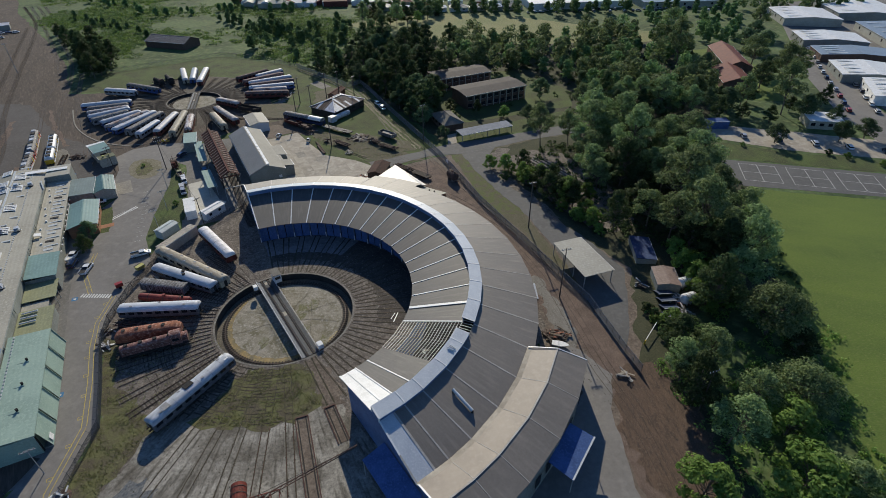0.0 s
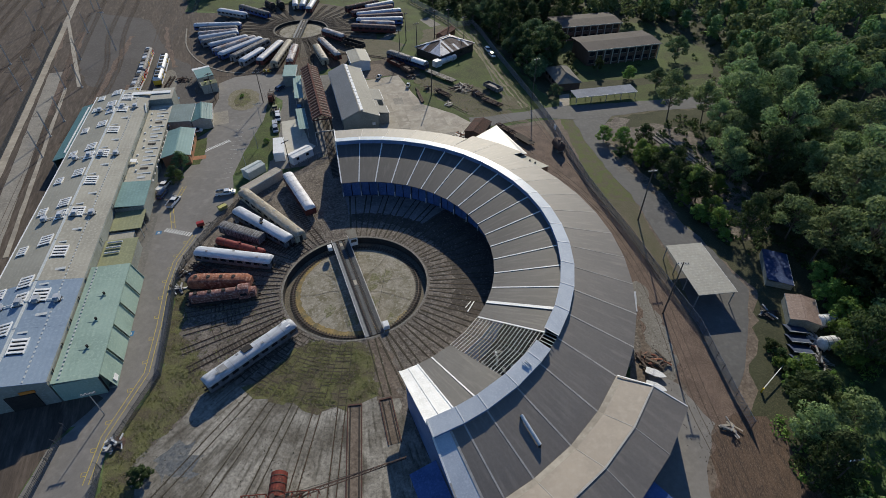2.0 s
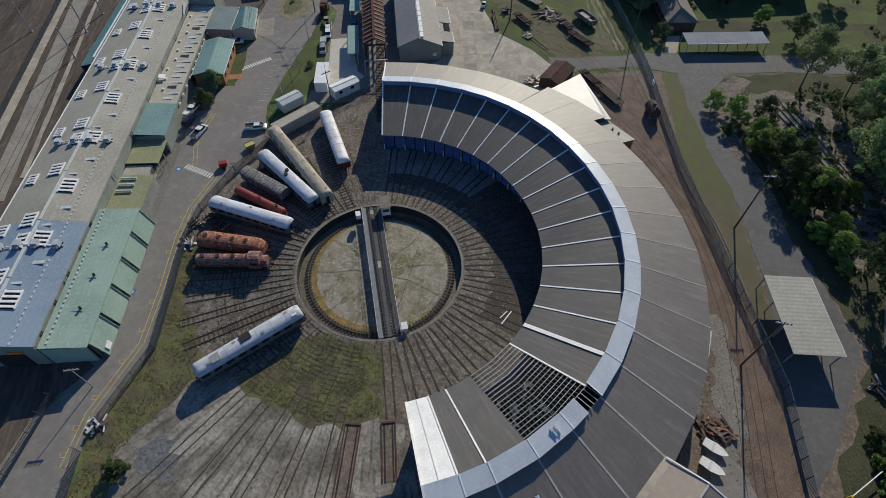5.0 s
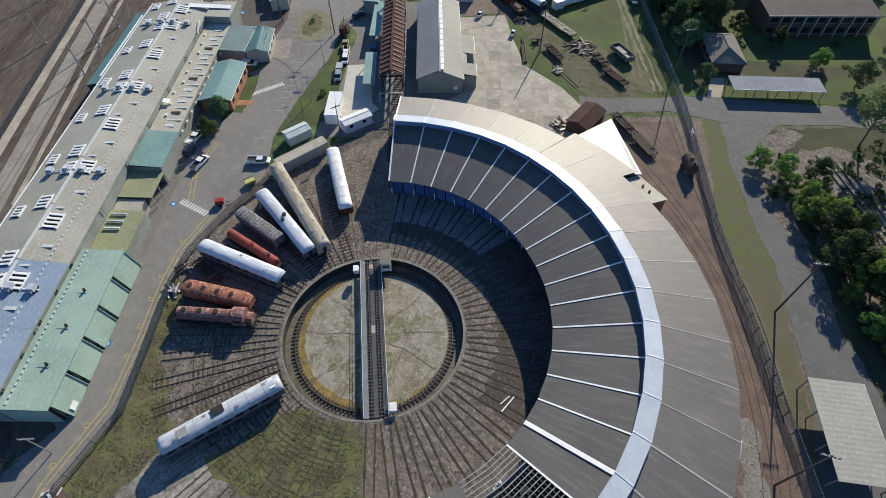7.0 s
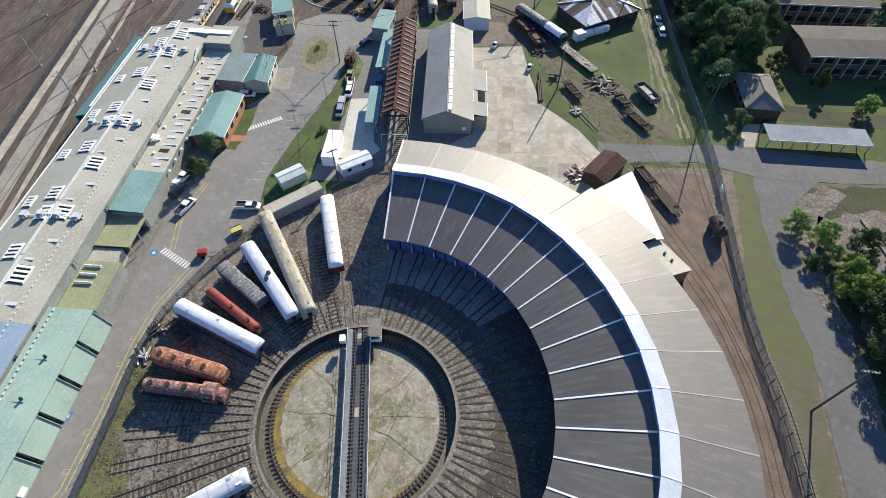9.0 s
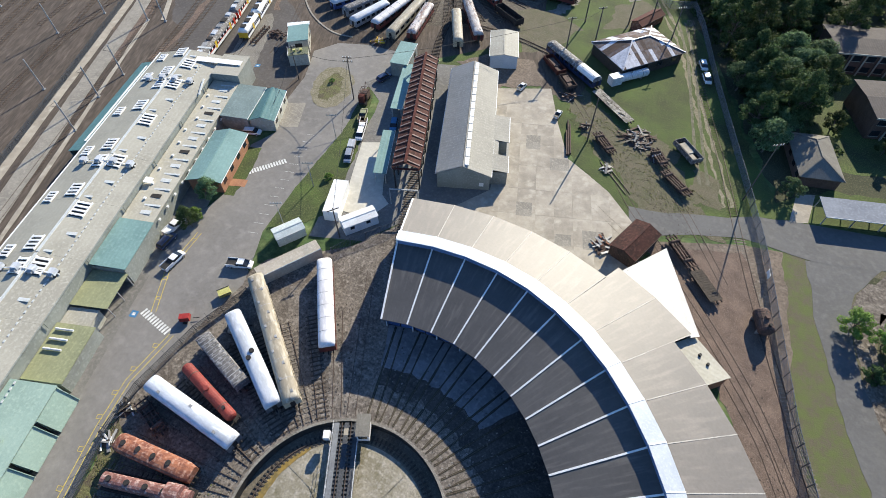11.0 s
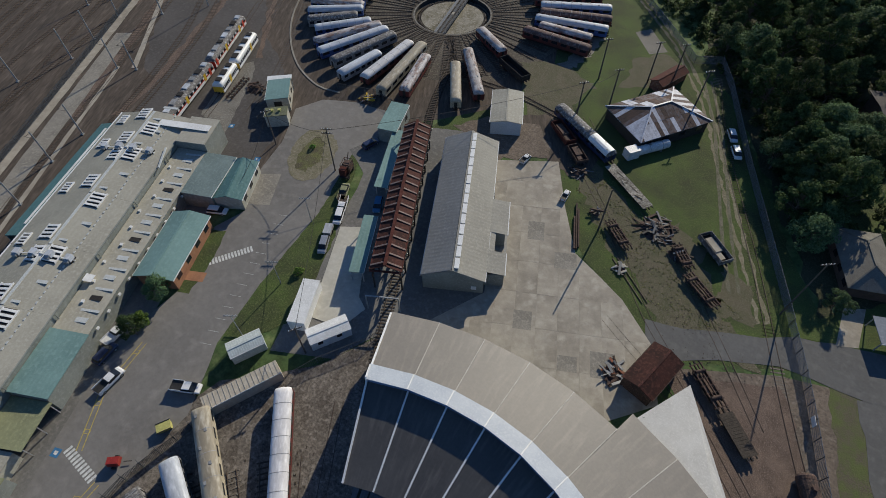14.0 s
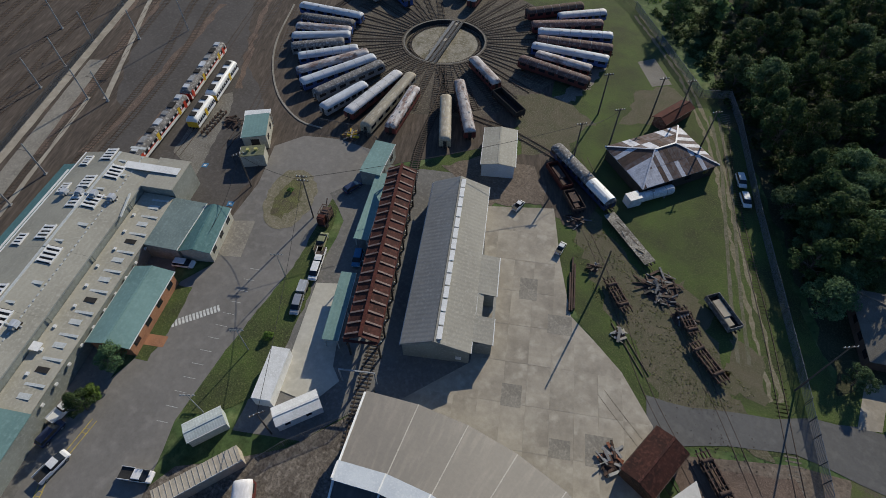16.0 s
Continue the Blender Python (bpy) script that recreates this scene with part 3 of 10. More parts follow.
M["dustymaroon"] = mat("dusty_maroon_roof", (0.17, 0.095, 0.085), (0.095, 0.06, 0.055), (0.3, 0.225, 0.21), 0.75, 0.5, 1.8, bump=0.15, spread=0.2, sharp=0.5, grit=0.2)
M["faryard"] = mat("brown_far_yard_dirt", (0.125, 0.105, 0.085), (0.072, 0.062, 0.052), (0.17, 0.155, 0.115), 0.95, 0.14, 1.4, bump=0.25, grit=0.5, sharp=0.6)
M["smoothyard"] = mat("oily_grey_yard_paving", (0.098, 0.089, 0.083), (0.078, 0.07, 0.065), (0.115, 0.105, 0.098), 0.85, 0.07, 1.0, bump=0.08, grit=0.2)
M["shelterroof"] = mat("dull_blue_grey_roof", (0.25, 0.268, 0.3), (0.19, 0.205, 0.235), None, 0.85, 0.2, 2, bump=0.05, spec=0.1)
M["bluemesh"] = mat("dark_blue_mesh_fence", (0.17, 0.2, 0.24), (0.12, 0.145, 0.18), None, 0.75, 0.8, 5)
M["concrete_mid"] = mat("stained_slab", (0.28, 0.258, 0.22), (0.21, 0.193, 0.165), None, 0.85, 0.2, 1.5, bump=0.05, grit=0.2)
M["tarp"] = mat("dark_blue_sheeting", (0.03, 0.06, 0.16), (0.02, 0.04, 0.11), (0.06, 0.1, 0.2), 0.6, 0.4, 2)
M["barklitter"] = mat("red_brown_bark_litter", (0.12, 0.08, 0.056), (0.062, 0.045, 0.035), (0.19, 0.14, 0.11), 0.95, 0.35, 2.4, bump=0.3, grit=0.5, sharp=0.6, stretch=(96.0, 4.0))
M["greydeck"] = mat("weathered_grey_deck", (0.33, 0.31, 0.27), (0.13, 0.115, 0.095), (0.42, 0.4, 0.36), 0.9, 0.6, 2.2, bump=0.2, spread=0.3, grit=0.4, sharp=0.4)
M["grating"] = mat("grey_walkway_grating", (0.2, 0.21, 0.222), (0.15, 0.158, 0.168), None, 0.7, 0.8, 4)

# ---- ground ----
TT = Vector((-38.5, 95.0, 0))
TT2 = Vector((-118.9, 248.6, 0))
R1, R2 = 16.2, 11.9
BO, BU, BW = Vector((-73.6, 58.6, 0)), Vector((-0.443, 0.8965, 0)), Vector((-0.8965, -0.443, 0))


def bxy(along, across):
    p = BO + BU * along + BW * across
    return (p.x, p.y)


def polar(c, r, deg):
    return (c.x + r * math.cos(radians(deg)), c.y + r * math.sin(radians(deg)))


PITS = [(TT.x, TT.y, R1), (TT2.x, TT2.y, R2)]
sheet("ground", [(-2500, -2500), (2500, -2500), (2500, 2500), (-2500, 2500)], 0.0, M["ground"], "rough green scrubland with patches of bare soil", holes=PITS)
sheet("ground_rail_yard", [(-103, 20), (-101, 44), (-125, 150), (-112, 160), (-104, 185), (-96, 199), (-84, 214), (-79, 236), (-85, 262), (-98, 279), (-112, 284), (-128, 286), (-150, 276), (-163, 262), (-186, 260), (-215, 310), (-262, 368), (-345, 465), (-420, 580), (-900, 800), (-900, 0), (-300, -150), (-130, -60)], 0.02, M["ballast"], "dark oil-stained railway ballast", "railway yard", holes=PITS[1:], soft=0.8, step=6)
sheet("ground_yard", [(-82, 93), (-83, 106), (-83.5, 118), (-82, 125), (-77, 129.5), (-70, 137), (-66, 145.5), (-64, 151), (-40, 150), (0, 140), (20, 110), (24, 90), (10, 60), (0, 40), (-15, 20), (-40, 0), (-57, 25), (-59.8, 34.6), (-65.9, 47.5), (-66.6, 63.5), (-72.5, 75.5), (-78, 86)], 0.02, M["yard"], "oily dark dirt between the turntable tracks", "yard", holes=PITS[:1])
apron = [polar(TT, r, a) for r, a in ((41, 243), (37, 238), (33, 246), (31.5, 252), (32, 262), (31.5, 270), (32.5, 277), (31, 286), (30, 296), (30.5, 303), (46, 305), (90, 296), (90, 262), (61, 253), (56.5, 251), (57, 247), (52, 245), (48, 243.5))]
sheet("ground_old_concrete", apron, 0.03, M["yardconcrete"], "cracked stained old concrete with weeds", "pavement", soft=0.9, step=2.0, seed=3)
sheet("ground_blue_stain", [(-57, 49), (-54.6, 52.6), (-51, 51), (-49.6, 47.6), (-51.5, 45.6), (-55, 45.8)], 0.036, M["bluestain"], "blue-grey stain on the old concrete", "stain", soft=1.2, step=0.8, seed=31)
sheet("ground_red_dirt", [polar(TT, r, a) for r, a in ((17.4, 298), (17.4, 305), (25, 308), (31.5, 304.5), (31, 297), (24, 297))], 0.04, M["dirt"], "reddish dirt beside the turntable", "dirt", soft=0.7, step=1.2, seed=32)
# Dark band painted over the yard to deepen the stalls' shade.
sheet("ground_oily_ring", [polar(TT, 22.5 + 0.7 * math.sin(a * 0.9), a) for a in range(112, -10, -4)] + [polar(TT, 34.4, a) for a in range(-10, 113, 4)], 0.032, M["oilshadesoil"], "soil before the stalls with their shade painted dark", "dirt", soft=0.35, step=1.5, seed=71)
sheet("ground_stall_apron", [polar(TT, 26.2 + 0.3 * math.sin(a), a) for a in range(113, 65, -3)] + [polar(TT, 34.4, a) for a in range(66, 115, 3)], 0.05, M["stallconcrete"], "smooth concrete apron before the stall doors", "pavement", soft=0.15, step=2.0, seed=72)
sheet("grass_patch", [polar(TT, r, a) for r, a in ((20, 254), (17.4, 264), (17.2, 275), (17.3, 286), (18.2, 297), (24, 298), (30.5, 297), (31.8, 286), (32.8, 276), (32, 264), (33.2, 256), (33.0, 250), (27, 252.5), (22, 254))], 0.045, M["weeds"], "rough grass grown over the tracks", "grass", soft=0.9, step=1.2, seed=4)
sheet("grass_verge_west", [(-79.5, 88), (-73.5, 76), (-67.6, 64), (-66.5, 48), (-60.5, 35), (-55, 35), (-53.4, 40), (-56.3, 41.6), (-60.1, 43.1), (-60.6, 46.5), (-60, 51.6), (-56.8, 59.1), (-56.5, 63.2), (-61, 67.9), (-69.4, 74.1), (-74, 86)], 0.04, M["weeds"], "weedy verge along the yard fence", "grass", soft=0.9, step=1.6, seed=5)
sheet("ground_workshop_base", [bxy(-6, -4), bxy(120, -4), bxy(120, 32), bxy(-6, 32)], 0.01, M["asphalt_old"], "paved ground round the long workshop", "pavement")
road_w = [(-66, 5), (-72, 20), (-77, 46), (-73.4, 58.6), bxy(50, 0), bxy(66, 0), bxy(79, -6), bxy(96, -6.5), bxy(101, -11), bxy(114, -9.5), (-118.6, 175), (-125, 186), (-122, 193), (-114, 197), (-104, 199), (-98, 197), (-96, 189), (-97.1, 180), (-101.6, 181.6), (-95.2, 164), (-91.3, 142.8), (-88, 129.5), (-81.5, 118), (-81.4, 106), (-80.8, 93), (-78.9, 86), (-73.4, 75.5), (-67.5, 63.5), (-66.8, 47.5), (-60.8, 34.6), (-51, 5)]
sheet("road_west", road_w, 0.045, M["asphalt"], "grey asphalt service road with yellow edge lines", "road", soft=0.12, step=4)
sheet("pavement_depot", [(-103, 182), (-98, 197), (-84, 204), (-72, 199), (-52, 166), (-60, 152), (-64, 151), (-69, 139), (-79, 134), (-86, 150), (-88, 160), (-95, 178)], 0.05, M["asphalt_old"], "patched asphalt beside the depot sheds", "pavement", soft=0.2, step=4)
sheet("grass_strip", [(-88, 130), (-91.3, 142.8), (-95.2, 164), (-101.4, 181), (-98.5, 180), (-92.5, 168), (-87.5, 160), (-83.5, 150), (-80.5, 140), (-82, 136.5), (-83.5, 134.5)], 0.06, M["grass"], "mown grass strip along the service road", "grass", soft=0.25, step=1.5, seed=6)
sheet("grass_island", [(-115.9, 182.2), (-113.6, 184.0), (-110.6, 184.2), (-106.0, 181.4), (-103.2, 176.2), (-102.8, 170.4), (-104.6, 167.8), (-108.3, 167.6), (-112.7, 170.7), (-115.8, 176.6)], 0.075, M["drydirt"], "worn grass traffic island", "grass", soft=0.3, step=1.0, seed=7)
sheet("grass_island_centre", [(-113.4, 181.4), (-109.4, 180.6), (-106.2, 175.4), (-106.6, 170.8), (-109.0, 169.6), (-112.2, 174.0)], 0.08, M["weeds"], "darker grass in the middle of the island", "grass", soft=0.5, step=0.8, seed=74)
sheet("grass_brick_office", [bxy(79, -6.2), bxy(95, -6.2), bxy(95, -9.5), bxy(88, -9.8), bxy(79, -8.5)], 0.06, M["grass"], "small lawn in front of the brick office", "grass", soft=0.2, step=1.5)
sheet("ground_north_base", [(-92, 200), (-80, 300), (-52, 268), (-42, 268), (-12, 214), (6, 188), (-22, 172), (-50, 190), (-62, 208)], 0.008, M["grass"], "rough grass round the sidings", "grass")
sheet("ground_clearing_base", [(2, 192), (64, 214), (70, 130), (46, 122), (10, 178)], 0.009, M["dirtgrass"], "weedy ground beside the access road", "dirt")
sheet("pavement_grass_edge", [(-79, 270), (-60, 280), (-30, 248), (-12, 216), (0, 193), (-20, 177), (-32.5, 181), (-44.5, 186), (-52, 196), (-58, 210), (-64, 222), (-74, 236), (-76, 258)], 0.03, M["grass"], "green grass round the old wagons", "grass", soft=0.8, step=2.5, seed=8)
sheet("grass_north_paddock", [(-186, 262), (-190, 285), (-180, 296), (-132, 326), (-82, 304), (-50, 268), (-60, 280), (-79, 270), (-85, 262), (-98, 279), (-128, 286), (-150, 276), (-163, 262)], 0.012, M["grass"], "grass ring behind the far turntable", "grass", soft=0.8, step=3, seed=9)
sheet("ground_dirt_sidings", [(-40, 197), (-31, 205), (-24, 200), (-14, 186), (-6, 180), (-24, 177), (-30, 184)], 0.04, M["dirtgrass"], "brown dirt and rubble between the sidings", "dirt", soft=1.2, step=1.6, seed=10)
sheet("ground_siding_fan", [(-88.4, 235.9), (-82.5, 242.6), (-75.4, 243.0), (-65.0, 239.5), (-67.0, 231.3), (-66.5, 225.0), (-62.0, 216.5), (-68.2, 212.5), (-74.2, 217.5), (-80.4, 225.4)], 0.046, M["dirtgrass"], "weedy brown dirt where the sidings fan out", "dirt", soft=1.0, step=1.5, seed=75)
sheet("ground_dirt_shed", [(-88, 204), (-80, 214), (-70, 216), (-62, 208), (-72, 200), (-84, 203)], 0.055, M["dirt"], "reddish dirt round the small shed", "dirt", soft=0.8, step=1.6, seed=11)
sheet("ground_oil_stain", [(-78, 214), (-66, 226), (-52, 213), (-54, 204), (-62, 206)], 0.047, M["ballast"], "oil-blackened soil under the wagons", "dirt", soft=1.0, step=1.8, seed=12)
sheet("road_north", [(-27, 178.4), (-20.5, 180.6), (-14.5, 184), (-8.4, 187), (-3.4, 190.4), (2.8, 193.2), (34, 204), (60, 214), (64, 206), (34, 196), (15.6, 187), (9.2, 184.4), (0.6, 183.6), (-4.3, 182.9), (-13, 178.2), (-19.5, 173.5), (-24, 171)], 0.06, M["asphalt_dark"], "grey asphalt crossing road", "road", soft=0.15, step=3)
sheet("ground_dirt_track_bed", [(-21, 171), (-3, 178.5), (4, 166), (12.3, 147), (26, 117.6), (35.3, 98), (39.5, 81), (42, 75), (48, 55), (52, 20), (34, 20), (33, 58), (35, 74), (31, 82), (24, 94), (20, 115), (10, 136), (-6, 156), (-16, 166)], 0.035, M["sidingdirt"], "brown dirt and old ballast along the fence", "dirt", soft=0.7, step=2.0, seed=13)
sheet("pavement_south_east", [(23.5, 86), (30, 82), (35.3, 75), (33, 66), (32.6, 58), (33, 20), (0, 20), (15, 50), (28, 70), (26, 78)], 0.05, M["asphalt"], "worn asphalt apron behind the roundhouse", "pavement", soft=0.3, step=2.0, seed=14)
sheet("ground_east_base", [(-21, 171), (-4, 181), (10, 186), (18, 170), (44, 127), (51, 112), (48, 92), (52, 60), (58, 20), (16, 20), (22, 90), (10, 136), (-6, 156)], 0.008, M["dirt"], "bare dirt between the tracks and the access road", "dirt")
sheet("grass_strip_east", [(1, 190), (6, 175), (13.5, 147), (16.5, 140), (25.6, 140), (25.5, 143.4), (22.8, 148.9), (17.3, 161.0), (12.8, 171.4), (9.7, 180.4), (7.6, 186)], 0.02, M["vergegrass"], "thin green grass strip beside the fence", "grass", soft=0.4, step=1.8, seed=15)
sheet("grass_strip_worn", [(16.5, 140.2), (27, 117.6), (36.3, 100), (34.4, 110), (25.6, 140.2)], 0.021, M["dirtgrass"], "worn brown grass strip beside the fence", "grass", soft=0.4, step=1.8, seed=40)
sheet("road_east", [(7.8, 184), (8.8, 180.2), (10.0, 178.0), (11.8, 171.4), (15.0, 163.0), (20.3, 151.4), (24.6, 143.4), (29.8, 128.1), (31.7, 121.4), (34.2, 110), (37.2, 92), (40.1, 82), (43.4, 89), (46.6, 102), (48.5, 111.6), (40.5, 128.0), (34.2, 137.0), (31.9, 142.0), (28.8, 148.5), (22.9, 158.0), (19.2, 167.0), (17.4, 174.0), (17.0, 180.7), (20.5, 189.6), (15.6, 187)], 0.05, M["asphalt_dark"], "old asphalt access road with worn edges", "road", soft=0.3, step=2.5, seed=16)
sheet("ground_loop_verge", [(17.4, 174.0), (19.2, 167.0), (22.9, 158.0), (28.8, 148.5), (34.2, 137.0), (36.5, 137.5), (31.0, 150.5), (26.0, 160.0), (22.0, 169.0), (22.5, 178.0), (27.0, 188.0), (21.5, 189.0), (17.2, 181.0)], 0.03, M["yard"], "bare grey dirt verge along the loop road", "dirt", soft=0.6, step=1.8, seed=41)
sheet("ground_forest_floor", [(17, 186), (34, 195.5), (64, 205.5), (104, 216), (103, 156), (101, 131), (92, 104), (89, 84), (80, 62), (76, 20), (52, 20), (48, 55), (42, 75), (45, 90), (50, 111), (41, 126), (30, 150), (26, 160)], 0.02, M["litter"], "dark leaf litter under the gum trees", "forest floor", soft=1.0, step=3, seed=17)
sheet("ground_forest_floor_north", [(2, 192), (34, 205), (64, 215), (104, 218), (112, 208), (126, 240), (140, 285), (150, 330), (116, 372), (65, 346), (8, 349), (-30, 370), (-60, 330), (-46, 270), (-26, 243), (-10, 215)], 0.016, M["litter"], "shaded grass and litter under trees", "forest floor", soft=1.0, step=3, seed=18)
sheet("grass_under_trees", [(50, 88), (62, 94), (74, 97), (86, 90), (79, 62), (75, 22), (56, 22), (52, 55)], 0.026, M["ground"], "rough green grass under the trees", "grass", soft=1.0, step=3, seed=33)
sheet("grass_field", [(102, 154), (142, 145), (220, 125), (300, 60), (250, -80), (90, -80), (70, 40), (77, 62), (82, 80), (86, 104), (92, 128)], 0.03, M["field"], "wide mown sports field", "field", soft=0.3, step=4, seed=19)
sheet("pavement_courts", [(101, 177), (154, 163), (225, 145), (221, 127), (144, 147), (102, 156)], 0.04, M["asphalt_dark"], "asphalt ball courts with painted lines", "court")
sheet("pavement_car_park", [(106, 197), (132, 183), (162, 175), (230, 157), (238, 177), (172, 191), (113, 210)], 0.04, M["concrete"], "pale car park beside the courts", "car park", soft=0.3, step=4)
sheet("grass_courts_edge", [(104, 194), (132, 181), (162, 173), (230, 155), (225, 146), (154, 164), (102, 178)], 0.05, M["grass"], "grass bank between courts and car park", "grass", soft=0.4, step=3, seed=21)
sheet("road_street", [(262, 470), (237, 383), (188, 267), (172, 214), (170, 180), (184, 176), (196, 230), (208, 276), (228, 345), (272, 460)], 0.045, M["asphalt"], "suburban street with parked cars", "road")
sheet("pavement_industrial", [(190, 176), (204, 276), (262, 460), (420, 480), (400, 120)], 0.03, M["asphalt_old"], "paved yards between the factories", "pavement")
sheet("grass_red_roof", [(120, 240), (128, 262), (142, 320), (170, 330), (176, 262), (160, 236)], 0.03, M["field"], "bright lawn round the red-roofed building", "grass", soft=0.5, step=4)
sheet("grass_dry_field", [(-70, 405), (-21, 442), (52, 428), (120, 378), (150, 372), (140, 345), (65, 344), (8, 347), (-30, 372)], 0.02, M["drygrass"], "dry yellowish grassland", "grassland", soft=1.5, step=6, seed=22)
sheet("grass_brick_lawn", [(-2, 196), (8, 207), (30, 216), (56, 228), (60, 216), (34, 205), (2, 192)], 0.035, M["grass"], "lawn beside the shelter roof", "grass", soft=0.4, step=2)
sheet("footpath_gate", [(2.8, 192.8), (6.2, 194.6), (5.9, 204.2), (2.4, 202.2)], 0.07, M["concrete"], "concrete path to the gatehouse", "path")
sheet("footpath_brick", [bxy(82, -6.2), bxy(84.2, -6.2), bxy(84.2, -10), bxy(82, -10)], 0.07, M["brick"], "orange paved path to the office door", "path")
sheet("pavement_platform", [(-88.4, 162.7), (-83.3, 166.0), (-73.6, 151.6), (-70.8, 150.2), (-71.9, 144.6), (-78.2, 143.0)], 0.16, M["palepad"], "pale concrete slab beside the coaling shed", "pavement")
sheet("ground_far_yard", [polar(TT2, 36.5 + 1.2 * math.sin(k * 1.7), k * 12) for k in range(30)], 0.028, M["faryard"], "brown dirt and weeds round the far turntable", "yard", holes=PITS[1:])
sheet("ground_rubble_band", [polar(TT2, 39.5 + 3 * max(0, (a + 26) / 50), a) for a in range(-26, 26, 4)] + [polar(TT2, 42 + 6 * max(0, (a + 26) / 50), a) for a in range(22, -28, -4)], 0.034, M["concrete_old"], "pale rubble edge round the stored carriages", "rubble", soft=0.9, step=1.0, seed=34)
sheet("ground_smooth_yard", [(-140, 128), (-150, 148), (-164, 172), (-176, 176), (-212, 214), (-232, 250), (-196, 246), (-176, 224), (-160, 208), (-142, 198), (-128, 186), (-122, 178), (-118, 166), (-126, 152)], 0.026, M["smoothyard"], "smooth oily paving beside the commuter trains", "yard", soft=0.8, step=3.0, seed=35)
sheet("pavement_train_pad", [(-143.2, 170.1), (-132.2, 168.3), (-144.5, 189.0), (-150.3, 194.6), (-153.7, 189.7)], 0.034, M["concrete_old"], "pale concrete standing beside the trains", "pavement", soft=0.3, step=2.0, seed=36)
for k, (a, b, wd) in enumerate((((-129.4, 75.0), (-263.0, 280.0), 2.5), ((-124.1, 78.0), (-194.0, 182.4), 4.7), ((-124.2, 86.0), (-179.8, 171.0), 1.2), ((-175.4, 173.0), (-236.0, 238.5), 1.5))):
    d = (Vector(b) - Vector(a)).normalized()
    n = Vector((-d.y, d.x)) * wd / 2
    sheet("pavement_strip", [tuple(Vector(a) + n), tuple(Vector(a) - n), tuple(Vector(b) - n), tuple(Vector(b) + n)], 0.1 + k * 0.01, M["concrete"] if k != 1 else M["concrete_mid"], "long pale concrete strip through the rail yard", "path", soft=0.12, step=5)

kerb_line = curve_points([(-171.2, 237.9), (-160.2, 220.1), (-150.0, 208.8), (-138.5, 200.4), (-127.4, 196.6), (-120.3, 197.6)], 2.0)
kerb_run = Shape()
for a, b in zip(kerb_line, kerb_line[1:]):
    kerb_run.beam(a + Vector((0, 0, 0.1)), b + Vector((0, 0, 0.1)), 0.5, 0.16)
single("kerb", kerb_run, M["concrete_mid"], "low curved concrete kerb round the carriage yard", "kerb", kind="structure")
for k, (pts, wd) in enumerate((([(-170.0, 150.0), (-179.0, 166.0), (-192.8, 187.4), (-216.0, 224.0)], 1.5), ([(-160.5, 157.0), (-165.0, 171.0), (-174.0, 190.0), (-190.3, 224.4)], 1.1), ([(-150.7, 196.5), (-166.8, 216.5), (-182.0, 238.0)], 0.8), ([(-184.0, 158.0), (-204.0, 190.0), (-226.0, 226.0)], 1.2), ([(-138.0, 150.0), (-150.0, 164.0), (-158.0, 178.0)], 0.7))):
    run = curve_points(pts, 3.0)
    nrm = [Vector((-(b - a).y, (b - a).x, 0)).normalized() for a, b in zip(run, run[1:])] + [Vector((-0.85, -0.5, 0))]
    sheet("ground_rust_streak", [(p.x + n.x * wd, p.y + n.y * wd) for p, n in zip(run, nrm)] + [(p.x - n.x * wd, p.y - n.y * wd) for p, n in reversed(list(zip(run, nrm)))], 0.036 + 0.001 * k, M["sidingdirt"], "rusty brown streak along the yard tracks", "dirt", soft=0.7, step=2.0, seed=120 + k)

# concrete slabs of the depot apron, each a piece of its own
apron_base = sheet("pavement_apron", [(-72.5, 199.2), (-60, 207.2), (-52, 195), (-44.5, 184.9), (-38.5, 182.6), (-32.2, 179.9), (-24.2, 174.1), (-19, 164), (-30, 150), (-62, 150), (-54.6, 166.2), (-62, 182)], 0.068, M["concrete"], "pale concrete apron of large slabs", "pavement")
apron_poly = [(-72.5, 199.2), (-60, 207.2), (-52, 195), (-44.5, 184.9), (-38.5, 182.6), (-32.2, 179.9), (-24.2, 174.1), (-19, 164), (-30, 150), (-62, 150), (-54.6, 166.2), (-62, 182)]


def inside(x, y, poly):
    c = False
    for (x0, y0), (x1, y1) in zip(poly, poly[1:] + poly[:1]):
        if (y0 > y) != (y1 > y) and x < (x1 - x0) * (y - y0) / (y1 - y0) + x0:
            c = not c
    return c


slab_mesh = Shape().box(0, 0, 0, 3.96, 7.5, 0.03).mesh("slab", M["concrete"])
for i in range(-9, 12):
    for j in range(-6, 8):
        p = Vector((-46, 176)) + Vector((0.896, 0.443)) * (i * 4.0) + Vector((-0.443, 0.896)) * (j * 7.54)
        corners = [p + Vector((0.896, 0.443)) * (a * 2) + Vector((-0.443, 0.896)) * (b * 3.7) for a in (-1, 1) for b in (-1, 1)]
        if all(inside(c.x, c.y, apron_poly) for c in corners):
            part("slab", slab_mesh, None, apron_base, at=pose(p.x, p.y, 0.06, 0, 0, 26.3))

for k, (x, y) in enumerate(((-54.0, 185.6), (-45.3, 182.0), (-34.8, 162.0), (-29.5, 165.3), (-45.6, 165.2))):
    part("slab", Shape().box(0, 0, 0, 3.4 + k % 2, 5.0 - k % 3, 0.03).mesh("slab", M["concrete_mid"]), None, apron_base, "darker patched slab", at=pose(x, y, 0.066, 0, 0, 26.3))

